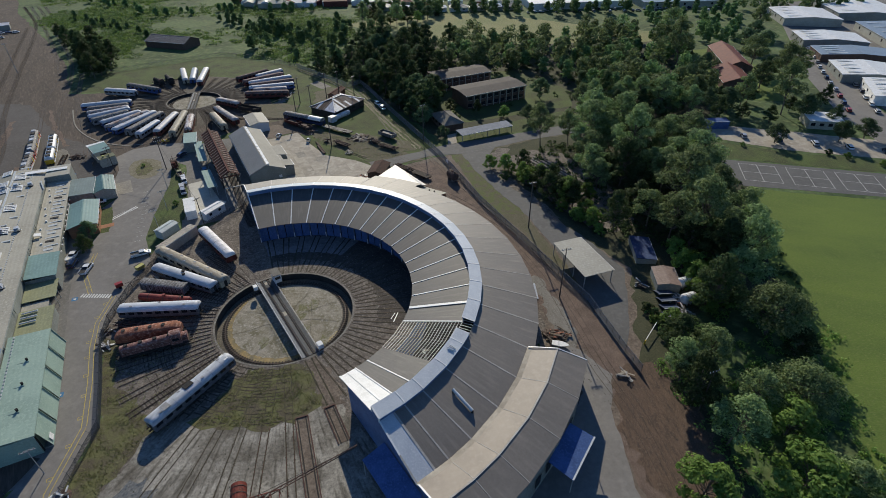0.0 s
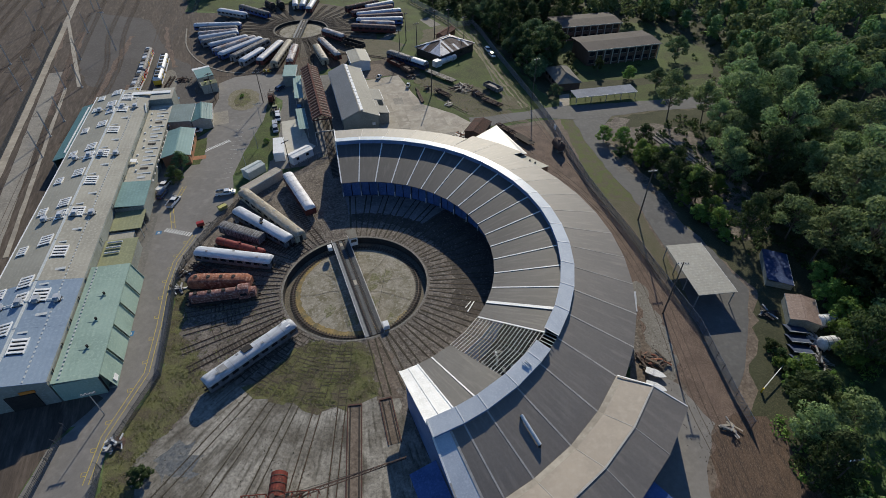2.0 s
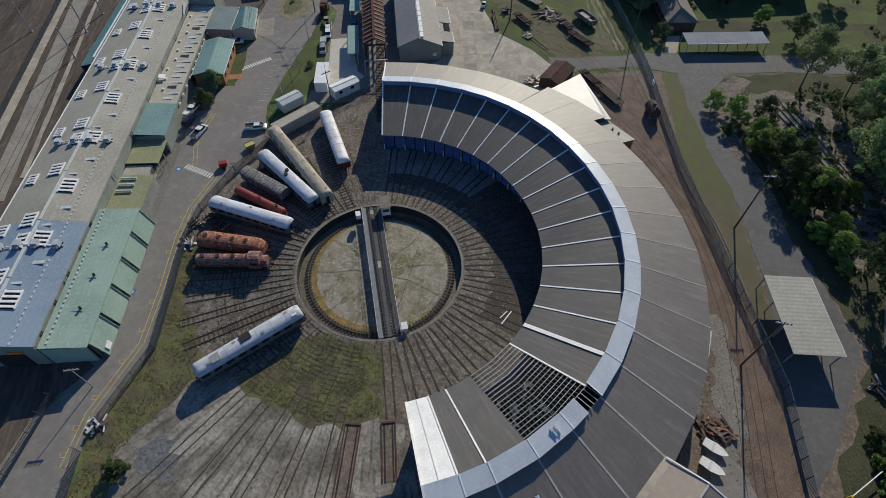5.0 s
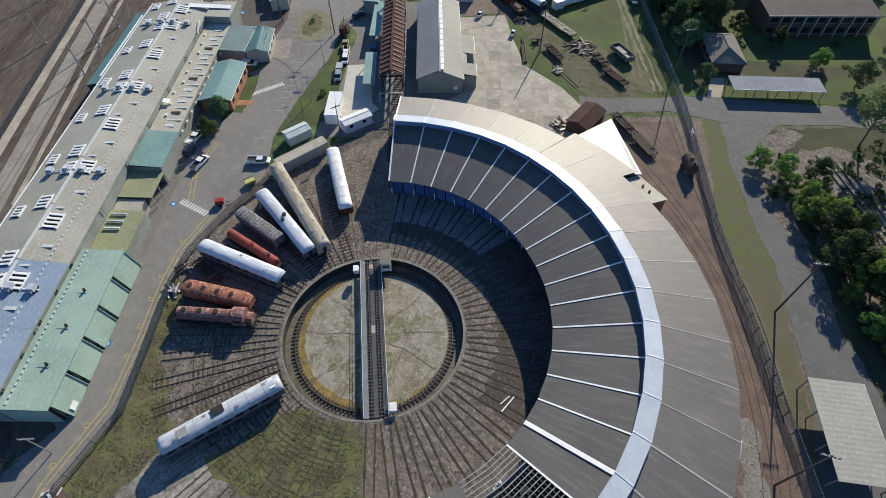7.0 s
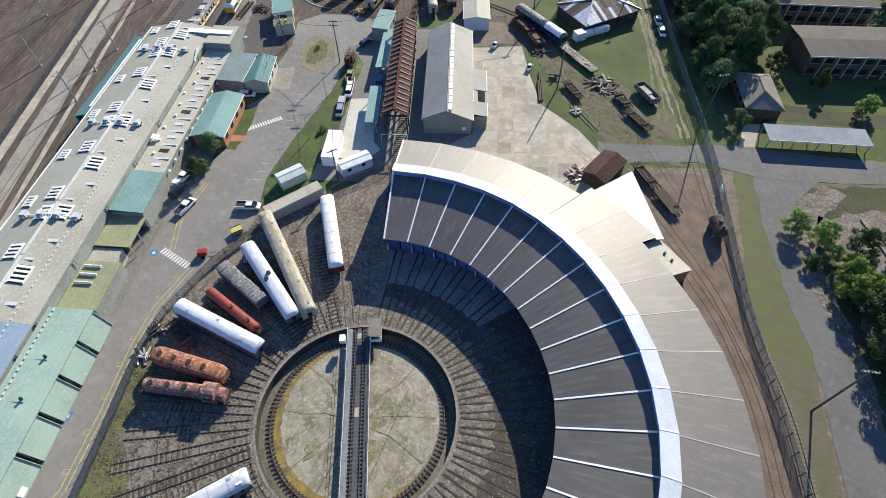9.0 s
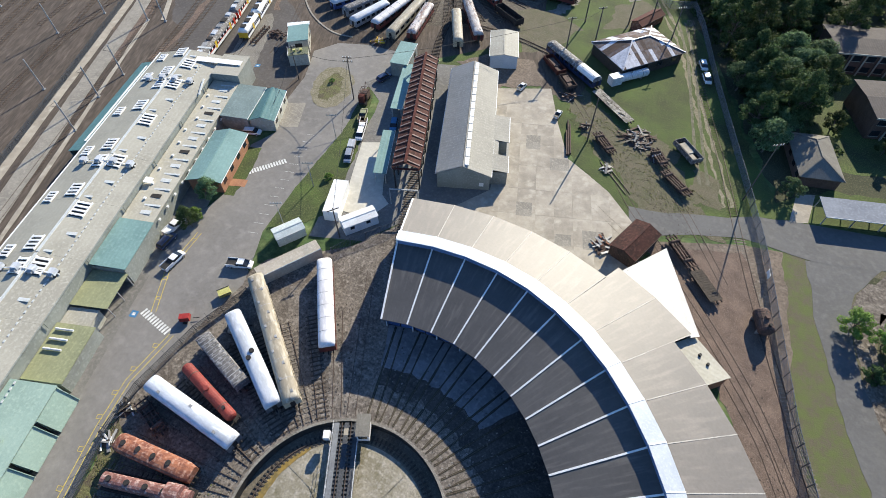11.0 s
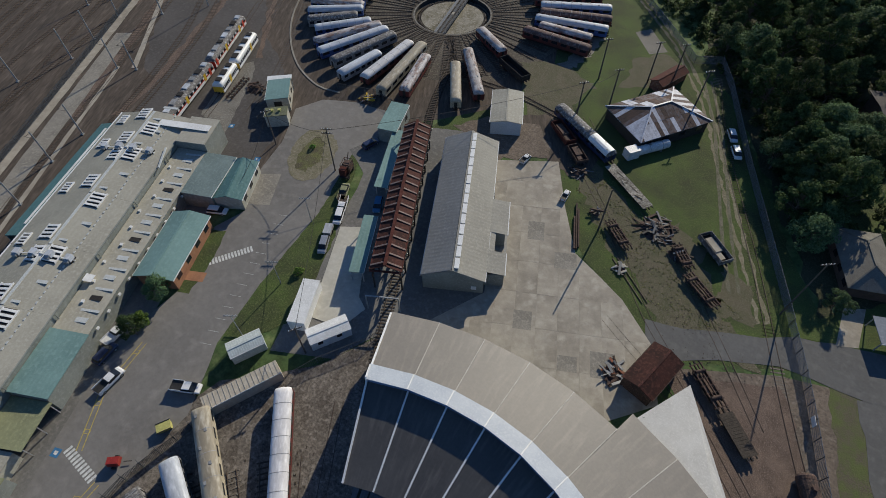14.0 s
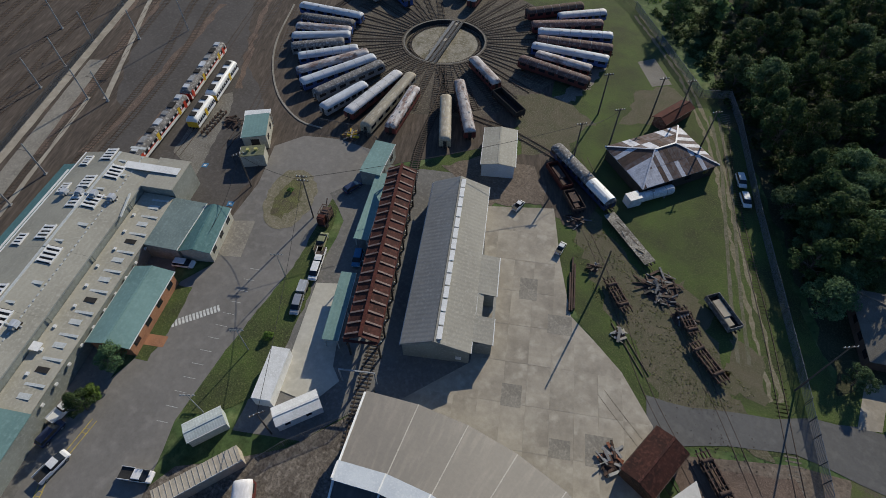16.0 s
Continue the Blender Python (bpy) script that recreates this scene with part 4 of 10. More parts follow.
# road markings
marks = thing("road_markings", "painted zebra crossings and yellow edge lines", "road marking", kind="structure")
for a, b, n in (((-92.8, 103.4), (-85.0, 103.0), 11), ((-103.8, 140.3), (-99.2, 148.0), 14)):
    a, b = Vector(a), Vector(b)
    ang = math.degrees(math.atan2((b - a).y, (b - a).x))
    for i in range(n):
        p = a.lerp(b, (i + 0.5) / n)
        part("stripe", Shape().box(0, 0, 0, 0.42, 1.5, 0.008), M["linewhite"], marks, at=pose(p.x, p.y, 0.05, 0, 0, ang))
edge = [Vector((*p, 0)) for p in ((-84.6, 103), (-83.6, 93), (-80.6, 85), (-75.4, 74.5), (-70.6, 63.5), (-69.6, 50), (-66.8, 42))]
edge2 = [Vector((*p, 0)) for p in ((-90.5, 104.5), (-96.0, 112), (-98.4, 122))]
for line in (edge, edge2):
    for off in (0.0, 0.9):
        s = Shape()
        for p, q in zip(line, line[1:]):
            n = Vector((-(q - p).y, (q - p).x, 0)).normalized() * off
            s.beam(p + n + Vector((0, 0, 0.052)), q + n + Vector((0, 0, 0.052)), 0.14, 0.008)
        part("edge_line", s, M["lineyellow"], marks)
    for i in range(len(line) - 1):
        for f in (0.3, 0.8):
            p = line[i].lerp(line[i + 1], f)
            s = Shape()
            for dx, dy, sx, sy in ((0.45, 0, 0.1, 0.7), (-0.45, 0, 0.1, 0.7), (0, 0.35, 0.9, 0.1), (0, -0.35, 0.9, 0.1)):
                s.box(dx, dy, 0, sx, sy, 0.008)
            part("parking_square", s, M["lineyellow"], marks, at=pose(p.x - 0.45, p.y, 0.056, 0, 0, 27))
for (x, y, r) in ((-93.6, 102.0, 20), (-79.5, 71.5, 20), (-118.7, 167.0, 30), (-133.3, 171.8, 26)):
    s = Shape()
    s.box(0, 0, 0, 1.4, 1.4, 0.006)
    part("accessible_bay", s, M["bluepaint"], marks, at=pose(x, y, 0.05, 0, 0, r))
    part("bay_symbol", Shape().box(0, 0, 0, 0.6, 0.6, 0.006), M["linewhite"], marks, at=pose(x, y, 0.057, 0, 0, r))
for i in range(13):
    p = Vector((-88.6, 128.6, 0.05)).lerp(Vector((-99.6, 158.5, 0.05)), i / 12)
    part("bay_line", Shape().beam(p, p + Vector((-2.0, -0.87, 0)), 0.055, 0.008), M["linewhite"], marks)
courts = thing("court_markings", "white painted lines on the asphalt courts", "court marking", kind="structure")
for i in range(7):
    c = Vector((112, 165, 0.048)) + Vector((15, -4.1, 0)) * i
    for s0, s1 in (((-6, -6.5), (6, -6.5)), ((6, -6.5), (6, 6.5)), ((6, 6.5), (-6, 6.5)), ((-6, 6.5), (-6, -6.5)), ((-6, 0), (6, 0)), ((0, -6.5), (0, 6.5))):
        ux, uy = Vector((0.965, -0.262, 0)), Vector((0.262, 0.965, 0))
        part("court_line", Shape().beam(c + ux * s0[0] + uy * s0[1], c + ux * s1[0] + uy * s1[1], 0.12, 0.008), M["linewhite"], courts)

# ---- turntables ----
BAY = [114.6, 106.4, 98.6, 90.8, 83.1, 75.5, 68.0, 60.5, 52.8, 45.1, 37.3, 29.5, 21.6, 13.7, 5.7, -2.4, -10.6, -18.5, -26.8, -34.8, -43.0, -48.4, -54.9]


def ring(r0, r1, z0, z1, a0=0.0, a1=360.0, n=96):
    """Band between two radii."""
    s = Shape()
    k = n + 1
    for i in range(k):
        a = radians(a0 + (a1 - a0) * i / n)
        s.v += [(r0 * math.cos(a), r0 * math.sin(a), z0), (r1 * math.cos(a), r1 * math.sin(a), z1)]
    s.f = [(2 * i, 2 * i + 1, 2 * i + 3, 2 * i + 2) for i in range(n)]
    return s


def turntable(c, rad, deck_deg, label, width, depth=1.9, full=True):
    t = thing("turntable_pit", "round concrete pit of a locomotive turntable", "turntable pit", pose(c.x, c.y, 0), kind="structure")
    s = Shape()
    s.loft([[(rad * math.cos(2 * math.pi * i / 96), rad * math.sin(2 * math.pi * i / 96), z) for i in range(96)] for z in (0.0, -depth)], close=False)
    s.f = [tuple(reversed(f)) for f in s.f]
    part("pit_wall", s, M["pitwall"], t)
    s = ring(rad + 0.02, rad + 0.45, 0.07, 0.07)
    s2 = ring(rad + 0.02, rad, 0.07, -0.3)
    s.add(s2.v, s2.f)
    part("coping", s, M["concrete_old"], t, "worn concrete coping")
    part("pit_floor", ring(0.01, rad * 0.83, -depth + 0.36, -depth + 0.22), M["pitfloor"], t, "cracked pale concrete floor")
    part("pit_gutter", ring(rad * 0.83, rad, -depth + 0.22, -depth + 0.02), M["gutter"], t, "dark wet gutter floor")
    if full:
        pr = random.Random(17)
        s = Shape()
        for i in range(61):
            a_ = radians(148 + 195 * i / 60)
            w_ = math.sin(math.pi * i / 60) ** 0.5
            r_in, r_ou = rad * (0.835 - 0.065 * w_ * pr.uniform(0.75, 1.1)), rad * 0.858
            s.v += [(r_in * math.cos(a_), r_in * math.sin(a_), -depth + 0.27), (r_ou * math.cos(a_), r_ou * math.sin(a_), -depth + 0.25)]
        s.f = [(2 * i, 2 * i + 1, 2 * i + 3, 2 * i + 2) for i in range(60)]
        part("puddle", s, M["puddle"], t, "wet ochre-stained puddle")
        for k, (mx, my, mr_) in enumerate(((4.6, -3.5, 1.8), (3.2, 2.5, 2.2), (5.5, 5.5, 1.6), (-3.6, -7.5, 1.4), (2.6, -9.2, 1.6), (10.4, -7.2, 1.5))):
            s = Shape()
            ring_ = [(mx + mr_ * pr.uniform(0.55, 1.15) * math.cos(q * 0.524), my + 1.5 * mr_ * pr.uniform(0.55, 1.15) * math.sin(q * 0.524), -depth + 0.375 - 0.0085 * math.hypot(mx, my)) for q in range(12)]
            s.add(ring_, [tuple(range(12))])
            part("moss_patch", s, M["moss"], t, "green moss on the pit floor")
    rr = rad * 0.885
    part("ring_rail", ring(rr - 0.07, rr + 0.07, -depth + 0.4, -depth + 0.4), M["rail"], t)
    part("ring_rail_web", ring(rr - 0.07, rr - 0.07, -depth + 0.4, -depth + 0.1), M["rail"], t)
    s = Shape()
    n = int(2 * math.pi * rr / 0.72)
    for i in range(n):
        a = 2 * math.pi * i / n
        s.box(rr * math.cos(a), rr * math.sin(a), -depth + 0.08, 1.3, 0.28, 0.22, math.degrees(a))
    tagged(part("ring_sleepers", s, M["timber"], t), kind="stuff")
    if full:
        s = Shape()
        rng = random.Random(9)
        for i in range(9):
            a = 2 * math.pi * (i + rng.uniform(-0.3, 0.3)) / 9
            pts = [Vector((r * math.cos(a + rng.uniform(-0.05, 0.05)), r * math.sin(a + rng.uniform(-0.05, 0.05)), -depth + 0.36)) for r in (1.5, 3.8, 6, 8.5, rad * 0.8)]
            for p, q in zip(pts, pts[1:]):
                s.beam(p, q + Vector((0, 0, -0.03)), rng.uniform(0.02, 0.05), 0.03)
        part("floor_crack", s, M["gutter"], t, "dark cracks between the floor slabs")
        s = Shape().beam((4.6, 8.6, -depth + 0.5), (7.4, -8.8, -depth + 0.5), 0.06, 0.06)
        part("cable", s, M["darksteel"], t)
    b = thing("turntable_bridge", label, "turntable", pose(c.x, c.y, 0, 0, 0, deck_deg))
    ln = 2 * rad - 0.5
    for y in (-0.95, 0.95):
        s = Shape()
        s.loft([[(x, y + dy, z) for dy, z in ((-0.18, zb), (0.18, zb), (0.18, -0.12), (-0.18, -0.12))] for x, zb in ((-ln / 2, -0.6), (-ln / 4, -1.1), (ln / 4, -1.1), (ln / 2, -0.6))])
        part("girder", s, M["darksteel"], b)
    s = Shape()
    for i in range(int(ln / 0.62)):
        s.box(-ln / 2 + 0.3 + i * 0.62, 0, -0.12, 0.3, width * 0.62, 0.14)
    tagged(part("deck_planking", s, M["deckplate"], b), kind="stuff")
    for y in (-0.72, 0.72):
        part("deck_rail", Shape().box(0, y, 0.02, ln, 0.09, 0.18), M["rail"], b)
    part("centre_plank", Shape().box(0, 0, 0.02, ln, 0.75, 0.06), M["deckplate"], b, "grey walkway plate between the rails")
    part("hatch", Shape().box(0.4, 0, 0.08, 1.6, 0.72, 0.02), M["concrete"], b)
    part("hatch", Shape().box(ln / 2 - 1.5, 0, 0.08, 1.1, 0.72, 0.02), M["concrete"], b)
    for y in (-1, 1):
        part("walkway", Shape().box(0, y * (width / 2 - 0.42), 0.0, ln, 0.84, 0.07), M["grating"] if y > 0 else M["deckplate"], b, "narrow steel walkway")
        s = Shape()
        yy = y * width / 2
        for z in (0.55, 1.05):
            s.beam((-ln / 2, yy, z), (ln / 2, yy, z), 0.045, 0.045)
        for i in range(int(ln / 2) + 1):
            s.beam((-ln / 2 + i * 2, yy, 0), (-ln / 2 + i * 2, yy, 1.08), 0.05, 0.05)
        part("handrail", s, M["tank"] if full else M["darksteel"], b, "thin handrail")
    return b, ln


bridge, bl = turntable(TT, R1, 123.4, "steel plate-girder turntable bridge with grey walkways", 4.1)
s = Shape().box(bl / 2 - 1.6, -3.0, 0, 2.6, 1.9, 2.3)
part("control_cabin", s, M["tank"], bridge, "white operator cabin")
part("cabin_roof", Shape().slab([(bl / 2 - 3.0, -4.1, 2.45), (bl / 2 + 0.6, -4.1, 2.45), (bl / 2 + 0.6, -1.9, 2.5), (bl / 2 - 3.0, -1.9, 2.5)], 0.1), M["tile"], bridge, "brown cabin roof")
part("cabin_window", Shape().box(bl / 2 - 2.93, -3.0, 1.1, 0.05, 1.4, 0.8), M["glass"], bridge)
part("winch_box", Shape().box(bl / 2 - 2.2, 2.9, 0, 1.3, 1.0, 1.1), M["white"], bridge, "white motor box")
part("winch_box", Shape().box(-bl / 2 + 1.2, -2.8, 0, 1.5, 1.2, 1.1), M["tank"], bridge, "pale motor housing")
turntable(TT2, R2, 104.5, "rusty steel turntable bridge", 3.6, 1.3, False)

# ---- radial tracks ----
for i in range(46):
    a = 110.6 - 7.75 * i
    while a < -180:
        a += 360
    west = 118 < a or a < -118
    r_end = 30.8 if -55 < a < 115 else 37.0 if (a > 125 or a < -140) else 72 if -114 < a < -70 else 38 if a < -114 else 46
    if -70 < a < -55:
        continue
    p, q = polar(TT, R1 + 0.8, a), polar(TT, r_end, a)
    track([p, ((p[0] + q[0]) / 2, (p[1] + q[1]) / 2), q], "rusty stub track radiating from the turntable", group="turntable stub tracks", sleepers=a > 135 or a < -122, step=8, z=-0.13 if -122 <= a < -70 else 0.0 if a > 135 or a < -122 else -0.09, rail_mat=M["railred"] if -84 < a < -70 else None, tie=0.85, tie_mat=M["paletie"] if a < -135 or i % 3 == 0 else None)
for i in range(46):
    a = 110.6 - 7.75 * i
    if a < -180:
        a += 360
    if not -114 < a < -70:
        continue
    s = Shape()
    for k in (-0.72, 0.72):
        n = Vector((-math.sin(radians(a)), math.cos(radians(a)), 0)) * k
        p, q = Vector((*polar(TT, 30, a), 0.034)) + n, Vector((*polar(TT, 70, a), 0.034)) + n
        s.beam(p, q, 0.22, 0.02)
    single("rail_groove", s, M["groove"], "dark rail groove set in old concrete", "rail groove", group="yard rail grooves", kind="structure")
groove_rng = random.Random(73)
for i in range(24):
    a = 110.6 - 7.75 * i
    if a < -66:
        continue
    s = Shape()
    for k in (-0.74, 0.74):
        n = Vector((-math.sin(radians(a)), math.cos(radians(a)), 0)) * k
        r_far = 34.3 if a > 66 else 30.9
        rs = [R1 + 0.7 + (r_far - R1 - 0.7) * j / 12 for j in range(13)]
        ws = [groove_rng.uniform(0.1, 0.24) for _ in rs]
        side_ = n.normalized()
        for (q0, w0), (q1, w1) in zip(zip(rs, ws), zip(rs[1:], ws[1:])):
            p, q = Vector((*polar(TT, q0, a), 0.06)) + n, Vector((*polar(TT, q1, a), 0.06)) + n
            s.slab([p + side_ * w0, p - side_ * w0, q - side_ * w1, q + side_ * w1], 0.02)
    single("rail_groove", s, M["groove"], "dark greasy groove along a stub track", "rail groove", group="stub track grooves", kind="structure")
for i in range(24, 34):
    a = 110.6 - 7.75 * i
    s = Shape()
    for k in (-0.74, 0.74):
        n = Vector((-math.sin(radians(a)), math.cos(radians(a)), 0)) * k
        r = R1 + 0.8
        while r < 31.5:
            gap = groove_rng.uniform(0.6, 2.2)
            s.beam(Vector((*polar(TT, r, a), 0.058)) + n, Vector((*polar(TT, r + gap, a), 0.058)) + n, groove_rng.uniform(0.08, 0.26), 0.02)
            r += gap + groove_rng.uniform(0.0, 0.5)
    single("rail_groove", s, M["groove"], "overgrown rail groove in the weeds", "rail groove", group="stub track grooves", kind="structure")
ties = Shape()
for i in range(24, 36):
    a = 110.6 - 7.75 * i
    for a_ in (a, a - 3.87):
        r = R1 + 1.2
        while r < 31.8:
            if groove_rng.random() < 0.62:
                c = polar(TT, r, a_)
                ties.box(c[0], c[1], 0.02, groove_rng.uniform(0.14, 0.26), groove_rng.uniform(1.0, 2.1), 0.05, a_ + groove_rng.uniform(-4, 4))
            r += 0.82
single("buried_sleepers", ties, M["timber"], "rotten sleepers showing through the weeds", "sleepers", kind="stuff")
for (x0, y0), (x1, y1), w_ in (((-28.3, 65.2), (-20.6, 42.5), 2.5), ((-23.2, 67.6), (-19.0, 59.5), 2.2)):
    a, b = Vector((x0, y0, 0)), Vector((x1, y1, 0))
    t = thing("inspection_pit", "long narrow inspection pit with rusty red edge rails", "inspection pit", kind="structure")
    n = Vector((-(b - a).y, (b - a).x, 0)).normalized()
    part("pit_base", Shape().beam(a + Vector((0, 0, 0.04)), b + Vector((0, 0, 0.04)), w_ - 0.4, 0.03), M["dirt"], t)
    for k in (-1, 1):
        part("edge_rail", Shape().beam(a + n * k * w_ / 2 + Vector((0, 0, 0.1)), b + n * k * w_ / 2 + Vector((0, 0, 0.1)), 0.2, 0.16), M["railred"], t)
        part("inner_edge", Shape().beam(a + n * k * (w_ / 2 - 0.45) + Vector((0, 0, 0.07)), b + n * k * (w_ / 2 - 0.45) + Vector((0, 0, 0.07)), 0.22, 0.1), M["under"], t)
    part("end_beam", Shape().beam(a - n * w_ / 2 + Vector((0, 0, 0.12)), a + n * w_ / 2 + Vector((0, 0, 0.12)), 0.3, 0.2), M["railred"], t)

for i in range(38):
    a = -88 + 9.47 * i
    if 100 < a < 128:
        continue
    p, q = polar(TT2, R2 + 0.8, a), polar(TT2, 34.5, a)
    track([p, ((p[0] + q[0]) / 2, (p[1] + q[1]) / 2), q], "rusty stub track beside the far turntable", group="far turntable stub tracks", step=12, z=0.03, tie=0.85)

# ---- running tracks ----
track([(-33.5, 174.5), (-15.9, 165), (5.1, 146.2), (13.1, 136.2), (19.5, 125), (26, 108), (29.5, 92), (32, 78), (37, 60), (40, 30)], "rusty siding curving round the roundhouse", z=-0.09, tie_mat=M["dirtgrass"])
track([(-60, 214), (-42, 196), (-28, 180), (-14, 168), (4, 151), (14, 138.5), (21.5, 127), (28, 110), (31.8, 94), (35, 78), (39.5, 60), (43, 30)], "rusty siding curving round the roundhouse", z=-0.09, tie_mat=M["dirtgrass"])
track([(-40, 262), (-31, 238), (-14, 203), (-5, 183), (3, 166), (15, 143), (23, 128.5), (30, 111)], "grassy siding beside the fence", z=-0.05, tie_mat=M["paletie"])
track([(-62, 226), (-48, 212), (-30, 198), (-16, 183), (-4, 169)], "old siding full of scrap wagons", z=-0.09, tie_mat=M["dirtgrass"])
track([(-112, 238), (-104, 226), (-96, 206), (-86, 188), (-74, 166), (-66, 150), (-58, 135)], "track under the coaling shed", z=0.06)
track([(-112, 236), (-98, 224), (-82, 224), (-66, 222)], "track towards the small shed", z=0.06)
for off in (2.0, 24.0, 40.5, 45.3, 50.1, 54.9, 59.7, 64.5, 69.3, 74.1, 78.9, 83.7, 92.0, 96.8, 101.6, 110.0):
    base = Vector((-146, 118, 0)) + Vector((-0.86, -0.51, 0)) * off
    d = Vector((-0.515, 0.857, 0))
    track([tuple((base - d * 60)[:2]), tuple((base + d * 60)[:2]), tuple((base + d * 330)[:2])], "long running track in the rail yard", z=-0.02, step=20, tie=0.95)
for a, b in (((-165, 90), (-205, 185)), ((-205, 150), (-248, 260)), ((-215, 190), (-290, 290)), ((-185, 175), (-232, 250))):
    track([a, ((a[0] + b[0]) / 2 - 1, (a[1] + b[1]) / 2), b], "crossover track between the yard roads", z=-0.02, step=10, tie=0.95)
for line in (((-140, 150), (-147.1, 165.2), (-155.9, 184.2), (-167.4, 205.7), (-188, 244), (-222, 312), (-290, 410), (-350, 490)), ((-141.5, 170), (-145.9, 179.7), (-157.3, 201.3), (-178, 240), (-214, 312), (-284, 410), (-344, 490)), ((-134, 178), (-141, 194), (-153, 214), (-170, 240), (-184, 266), (-212, 318), (-278, 410), (-338, 490))):
    track(list(line), "track leading out to the yard throat", z=-0.05, step=6, tie=0.9, tie_mat=M["smoothyard"])
for line in (((-148, 138), (-161, 168), (-176, 197), (-198, 230), (-232, 292), (-296, 410), (-356, 490)), ((-151, 136), (-164.5, 166), (-180, 194), (-203, 226), (-238, 290), (-302, 410))):
    track(list(line), "dark sleepered track beside the trains", z=-0.02, step=6, tie=0.9)
track([polar(TT2, 40, a) for a in (120, 150, 180, 205, 228)], "loop track round the far turntable", z=0.035)


sheet("ground_clearing", [(22, 178), (34, 187), (46, 184), (60, 150), (58, 132), (47, 128), (36, 146), (28, 162)], 0.03, M["yard"], "bare ground of an old siding among trees", "ground", soft=0.9, step=2.0, seed=25)
for k in range(4):
    a, b = Vector((30 + k * 2.3, 182 - k * 0.6, 0)), Vector((52 + k * 1.9, 148 - k * 1.2, 0))
    n = (b - a).normalized()
    single("concrete_beam", Shape().beam(a + n * (k % 2) * 3 + Vector((0, 0, 0.16)), b - n * (k % 3) * 2 + Vector((0, 0, 0.16)), 0.9, 0.3), M["concrete_old"], "long old concrete track beam in the clearing", "concrete beam", group="old track beams")

sheet("ground_south_west", [(-110, -40), (-103, 44), (-80, 58), (-74.5, 57), (-77.2, 46), (-72.2, 20), (-66.2, 4), (-60, -40)], 0.03, M["ballast"], "dark bare ground beside the service road", "ground", soft=0.3, step=3, seed=26)

wheel_path = [Vector((*p, 0)) for p in ((-77.9, 295.7), (-67.8, 285.8), (-54.6, 271.8), (-45.9, 259.3), (-39.0, 248.9), (-34.0, 239.9), (-30.3, 231.1), (-24.0, 219.0), (-16.0, 203.5), (-9.0, 190.0))]
for k, off in enumerate((-0.9, 0.9)):
    left, right = [], []
    for i, p in enumerate(wheel_path):
        d = (wheel_path[min(i + 1, 9)] - wheel_path[max(i - 1, 0)]).normalized()
        n = Vector((-d.y, d.x, 0))
        left.append(tuple((p + n * (off + 0.4))[:2]))
        right.append(tuple((p + n * (off - 0.4))[:2]))
    sheet("path_wheel_rut", left + right[::-1], 0.036 + 0.002 * k, M["drydirt"], "worn wheel rut through the grass beside the siding", "path", soft=0.35, step=1.5, seed=27 + k)
sheet("path_tin_house", [(-60, 243), (-54, 247), (-50, 262), (-56, 266), (-62, 258)], 0.036, M["dirtgrass"], "worn ground beside the rusty hut", "path", soft=0.8, step=2.0, seed=28)
sheet("path_office_pad", [(-116.2, 162.8), (-110.4, 166.8), (-105.4, 158.4), (-111.1, 154.9)], 0.056, M["concrete_mid"], "pale concrete pad beside the office", "pavement")


def rubble(name, n, seed, place, size, material, label, category="debris"):
    """Loose low pieces strewn over the ground, in one mesh."""
    rng = random.Random(seed)
    s = Shape()
    for _ in range(n):
        x, y, deg = place(rng)
        ln = rng.uniform(*size)
        s.box(x, y, 0.03, ln, ln * rng.uniform(0.25, 0.8), rng.uniform(0.03, 0.07), deg + rng.uniform(-25, 25))
    return single(name, s, material, label, category, kind="stuff")


def on_ring(lo, hi, a0, a1):
    def place(rng):
        a = rng.uniform(a0, a1)
        x, y = polar(TT, rng.uniform(lo, hi), a)
        return x, y, a
    return place


def on_grooves(rng):
    a = 110.6 - 7.75 * rng.choice((24, 25, 26, 27, 28))
    x, y = polar(TT, rng.uniform(31, 62), a)
    k = rng.choice((-0.72, 0.72)) + rng.uniform(-0.25, 0.25)
    return x - k * math.sin(radians(a)), y + k * math.cos(radians(a)), a


rubble("pale_debris", 1500, 83, on_ring(17.6, 36, -66, 250), (0.08, 0.32), M["concrete_old"], "scattered pale stones between the tracks")
rubble("dark_debris", 700, 90, on_ring(17.6, 34, -66, 245), (0.1, 0.3), M["oilshadesoil"], "scattered black clods of oily dirt between the tracks")
rubble("west_debris", 700, 84, on_ring(18, 39, 125, 245), (0.1, 0.4), M["timber"], "scattered timber and clods by the wagons")
rubble("groove_weeds", 900, 85, on_grooves, (0.05, 0.2), M["groove"], "dark weed tufts along the old rails", "weeds")
rubble("concrete_debris", 300, 86, on_ring(32, 62, -118, -72), (0.05, 0.24), M["groove"], "dark bits strewn on the old concrete")
rubble("siding_debris", 700, 88, lambda r: (lambda f: (r.gauss(0, 3.5) - 58 + 48 * f, r.gauss(0, 2.5) + 212 - 36 * f, r.uniform(0, 180)))(r.random()), (0.06, 0.26), M["timber"], "rusty litter along the wagon siding")
rubble("fence_debris", 900, 87, lambda r: (lambda f: (r.uniform(-4, 4) + (1 - f) * 2 + f * 46, r.uniform(-3, 3) + (1 - f) * 158 + f * 40, r.uniform(0, 180)))(r.random()), (0.06, 0.28), M["timber"], "brown litter along the old sidings")
